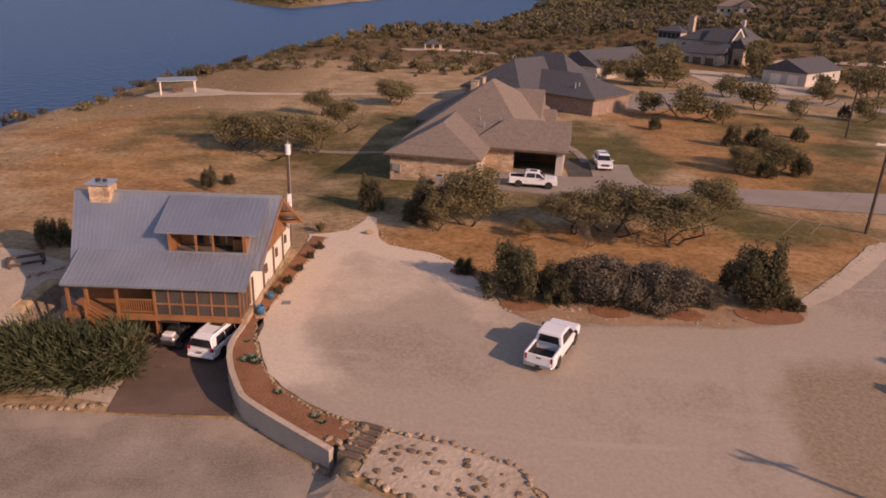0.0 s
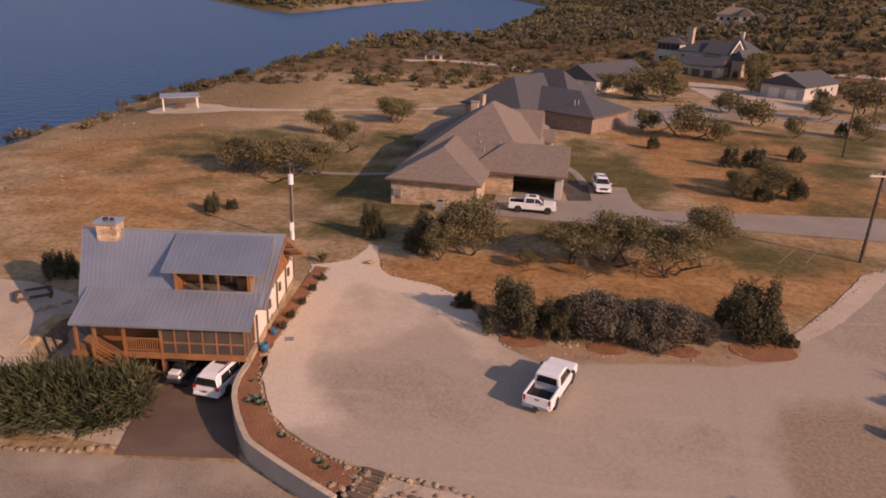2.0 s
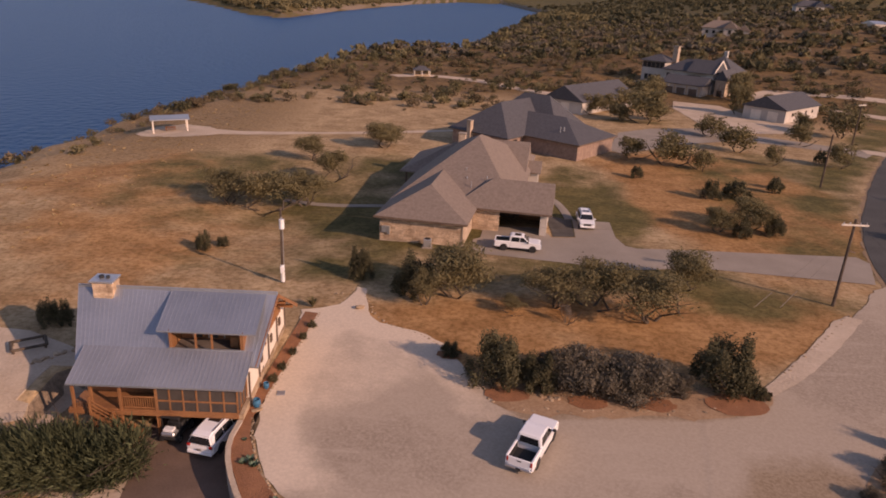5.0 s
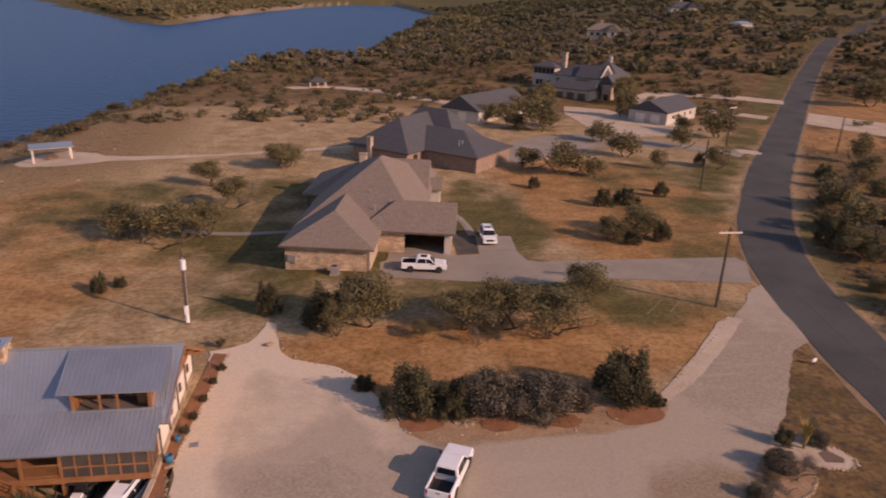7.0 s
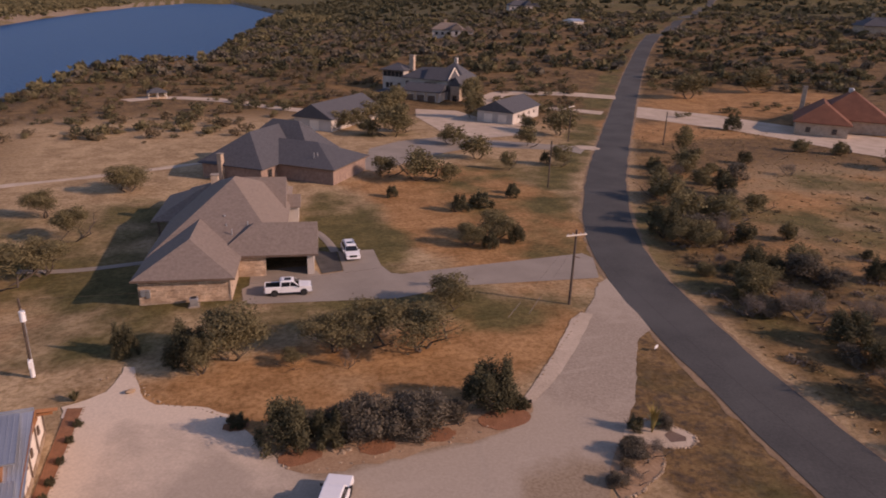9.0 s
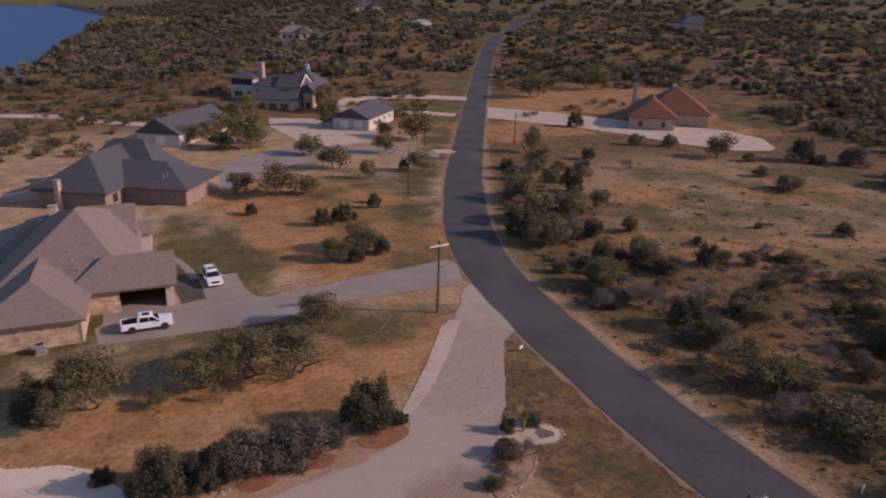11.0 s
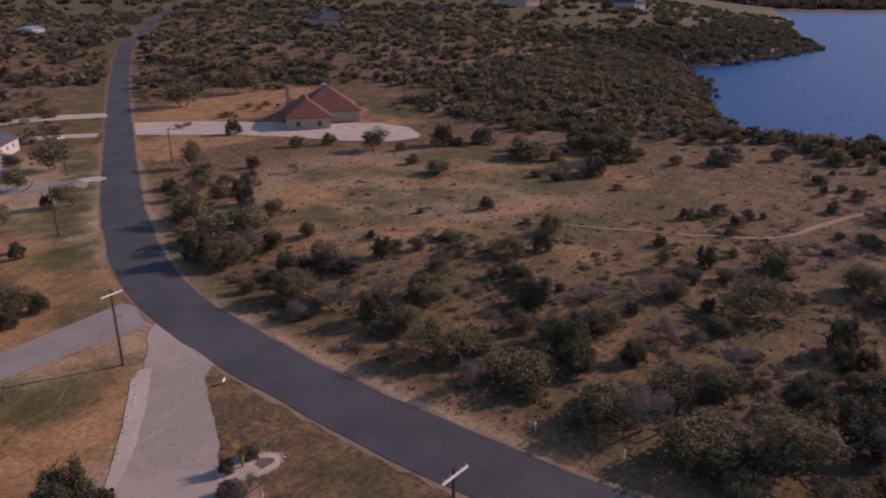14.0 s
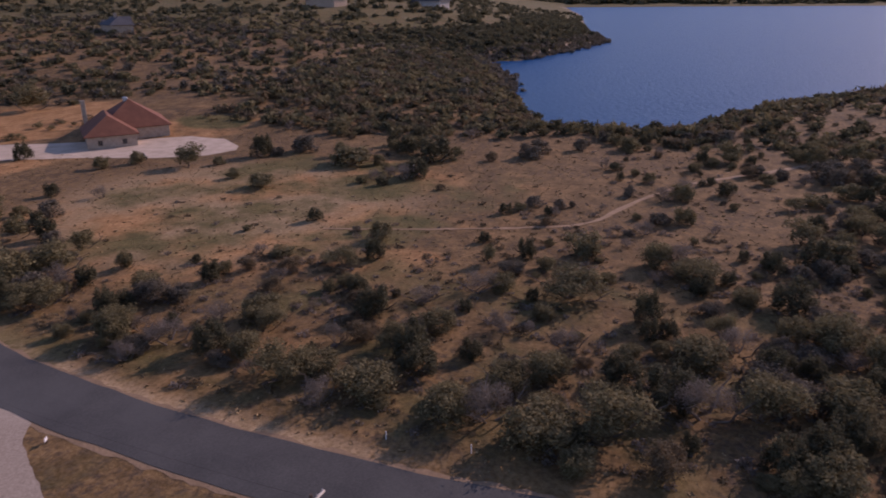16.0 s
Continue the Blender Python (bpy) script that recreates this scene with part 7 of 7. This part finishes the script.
utility_pole(61.9, 113.8, 9.0, 20, False, "plain dark wooden utility pole on the verge")
utility_pole(110.0, 145.2, 8.6, 15, False, "plain dark wooden utility pole beside the lane")
utility_pole(32.9, 17.9, 9.8, -9.6)
utility_pole(87.6, 153.5, 9.5, 30, True)
tp = thing("transformer_pole", -15.3, 62.9, -0.1, 10, "slim pole with white transformer and pale lower guard", "utility pole")
part("pole", rod((0, 0, 0), (0, 0, 7.8), 0.14, 0.1, 10), POLE_WOOD, tp)
part("guard", rod((0, 0, 0.1), (0, 0, 1.9), 0.2, None, 10), WHITE_METAL, tp, "pale guard sleeve")
part("meter_box", box(-0.2, 0.2, -0.4, -0.12, 1.1, 1.8, 0.03), WHITE_METAL, tp)
t = part("transformer", rod((0.1, -0.42, 5.8), (0.1, -0.42, 6.75), 0.25, None, 14), WHITE_METAL, tp, "white drum transformer")
part("bushing", rod((0.1, -0.42, 6.75), (0.1, -0.42, 7.0), 0.05, None, 8), STEEL, t)
part("conduit", rod((0.15, -0.05, 0), (0.15, -0.05, 5.7), 0.035, None, 6), STEEL, tp)


def wire(a, b, sag, parent_name="overhead_wire"):
    h = thing(parent_name, 0, 0, 0, 0, "thin dark overhead wire sagging between poles", "wire")
    bm = bmesh.new()
    n = 14
    pts = [Vector(a).lerp(Vector(b), k / n) - Vector((0, 0, sag * 4 * (k / n) * (1 - k / n))) for k in range(n + 1)]
    for p, q in zip(pts, pts[1:]):
        rod(p, q, 0.007, None, 4, bm)
    part("cable", bm, POLE_WOOD, h)


wire((39.85, 64.6, 9.0), (-15.3, 62.9, 7.6), 1.4)
wire((39.85, 64.6, 9.0), (61.9, 113.8, 8.8), 0.8)
wire((61.9, 113.8, 8.8), (87.6, 153.5, 9.2), 0.8)
wire((39.85, 64.6, 9.0), (32.9, 17.9, 9.4), 0.8)

def guy_wire(x, y, tx, ty, tz):
    """A stay from the ground to a pole, its lower end in a pale guard."""
    h = thing("guy_wire", x, y, float(height(x, y)), 0, "thin pole stay with a pale guard sleeve", "guy wire")
    d = Vector((tx - x, ty - y, tz))
    part("stay", rod((0, 0, -0.1), d, 0.008, None, 4), POLE_WOOD, h)
    part("guard", rod(d * 0.015, d.normalized() * 2.4, 0.03, None, 6), CONCRETE, h, "pale guard sleeve")


guy_wire(31.2, 62.9, 39.85, 64.6, 8.6)
guy_wire(34.0, 63.3, 39.85, 64.6, 7.4)
b = thing("boulder", -6.8, 57.6, 0.04, 20, "single tan boulder on the gravel track", "rock")
part("stone", ROCK_MESHES[2].copy(), RUBBLE, b).matrix_basis = Matrix.Translation((0, 0, 0.18)) @ Matrix.Diagonal((1.0, 0.6, 0.6, 1))
edging("rock_pile", [(8.9, 44.6), (9.6, 44.2), (10.0, 44.6)], 0.36, 0.3, "small pile of pale limestone by the junipers", 0.2, rows=2)
mb = thing("road_sign", 43.0, 52.0, 0, 25, "small white sign on a short post by the lane", "sign")
part("post", rod((0, 0.05, -0.05), (0, 0.05, 0.62), 0.04), POLE_WOOD, mb)
part("panel", box(-0.3, 0.3, -0.03, 0.03, 0.3, 0.66, 0.01), WHITE_METAL, mb)
for x, y, tn in ((47.9 + 4.9, 12.0, 0), (52.6, 20.5, 0)):
    mk = thing("marker_post", x, y, 0, tn, "thin white roadside marker post", "marker post")
    part("post", box(-0.06, 0.06, -0.03, 0.03, -0.05, 0.95), WHITE_METAL, mk)

# ---- lakeside things ----
pv = thing("lake_shelter", -55.3, 133.0, float(height(-55.3, 133.0)), 24, "open lakeside shelter with flat metal roof on pale posts", "shelter")
part("roof", slab([(-3.6, -2.4, 2.5), (3.6, -2.4, 2.65), (3.6, 2.4, 2.75), (-3.6, 2.4, 2.6)], 0.16), PORCH_METAL, pv)
for x in (-3.1, 3.1):
    for y in (-2.0, 2.0):
        part("post", box(x - 0.14, x + 0.14, y - 0.14, y + 0.14, -0.6, 2.5, 0.02), SIDING, pv)
part("picnic_table", box(-1.0, 1.0, -0.4, 0.4, 0.68, 0.76, 0.02), CEDAR, pv)
for y in (-0.75, 0.75):
    part("bench_seat", box(-1.0, 1.0, y - 0.14, y + 0.14, 0.42, 0.48), CEDAR, pv)
for x in (-0.7, 0.7):
    part("trestle", beam((x, -0.75, 0), (x, 0.75, 0), 0.08, 0.08), CEDAR, pv)
    part("trestle", beam((x, 0, 0), (x, 0, 0.7), 0.1, 0.3), CEDAR, pv)
sheet("shelter_pad", [(-61, 130), (-58, 127), (-49, 126.5), (-44, 130.5), (-48, 136), (-55, 139.5), (-60, 136)], PALE, 0.05, "pale bare ground round the lake shelter", "pad", step=2, rough_edge=0.3)
gz = thing("gazebo", -13.0, 241.0, float(height(-13, 241)), 10, "dark-roofed gazebo on the far point", "gazebo")
gz.scale = (0.75, 0.75, 0.75)
part("roof", hip_roof(-4, 4, -3, 3, 2.7, 4.4, "x", (1, 1)), SHINGLE_DARK, gz)
for x in (-3.5, 0, 3.5):
    for y in (-2.6, 2.6):
        part("post", box(x - 0.15, x + 0.15, y - 0.15, y + 0.15, -1, 2.6), SIDING, gz)
part("low_wall", box(-3.6, 3.6, -2.7, -2.4, -0.8, 0.8), RUBBLE, gz)
bh = thing("boathouse", 247.0, 21.0, float(height(247, 21)) + 0.5, 10, "small dark red-roofed boathouse at the cove", "boathouse")
part("wall", gable_prism(-4, 4, -3, 3, -3, 2.3, 3.9, "y"), TRIM, bh)
part("roof", hip_roof(-4.6, 4.6, -3.6, 3.6, 2.35, 4.2, "y", (0, 0)), SHINGLE_RED, bh)
pic = thing("picnic_table", 214.0, 133.0, 0.0, 20, "pale wooden picnic table on the lawn", "picnic table")
part("table_top", box(-1, 1, -0.4, 0.4, 0.7, 0.78, 0.02), SIDING, pic)
for y in (-0.8, 0.8):
    part("bench_seat", box(-1, 1, y - 0.15, y + 0.15, 0.42, 0.48), SIDING, pic)
for x in (-0.7, 0.7):
    part("trestle", box(x - 0.06, x + 0.06, -0.8, 0.8, 0.0, 0.7), SIDING, pic)

# ---- houses along the far lane ----
far_house("grey_roof_house", 155, 443, -20, 0.95, SHINGLE, STUCCO, "large far house with white gables and grey-brown roof")
barn("white_shed", 255, 460, 30, 14, 9, 3.6, 5.2, METAL_ROOF, STUCCO, "white metal shed beside the lane")
far_house("grey_stone_house", 432, 371, 55, 1.25, SHINGLE_DARK, STONE, "large stone house with grey roof among junipers")
far_house("hill_house", 273, 592, -10, 1.0, SHINGLE_DARK, STUCCO, "distant house on the rise")
far_house("ridge_house", 1022, 317, 70, 2.0, SHINGLE_DARK, STUCCO, "pale house on the far ridge")
far_house("lake_view_house", 823, 389, 70, 1.9, SHINGLE_DARK, STONE, "distant house above the eastern cove")

# patterns that were never planted
for kinds_ in PATTERNS.values():
    for src in kinds_:
        if src not in USED:
            for piece in list(src.children):
                bpy.data.objects.remove(piece)
            bpy.data.objects.remove(src)
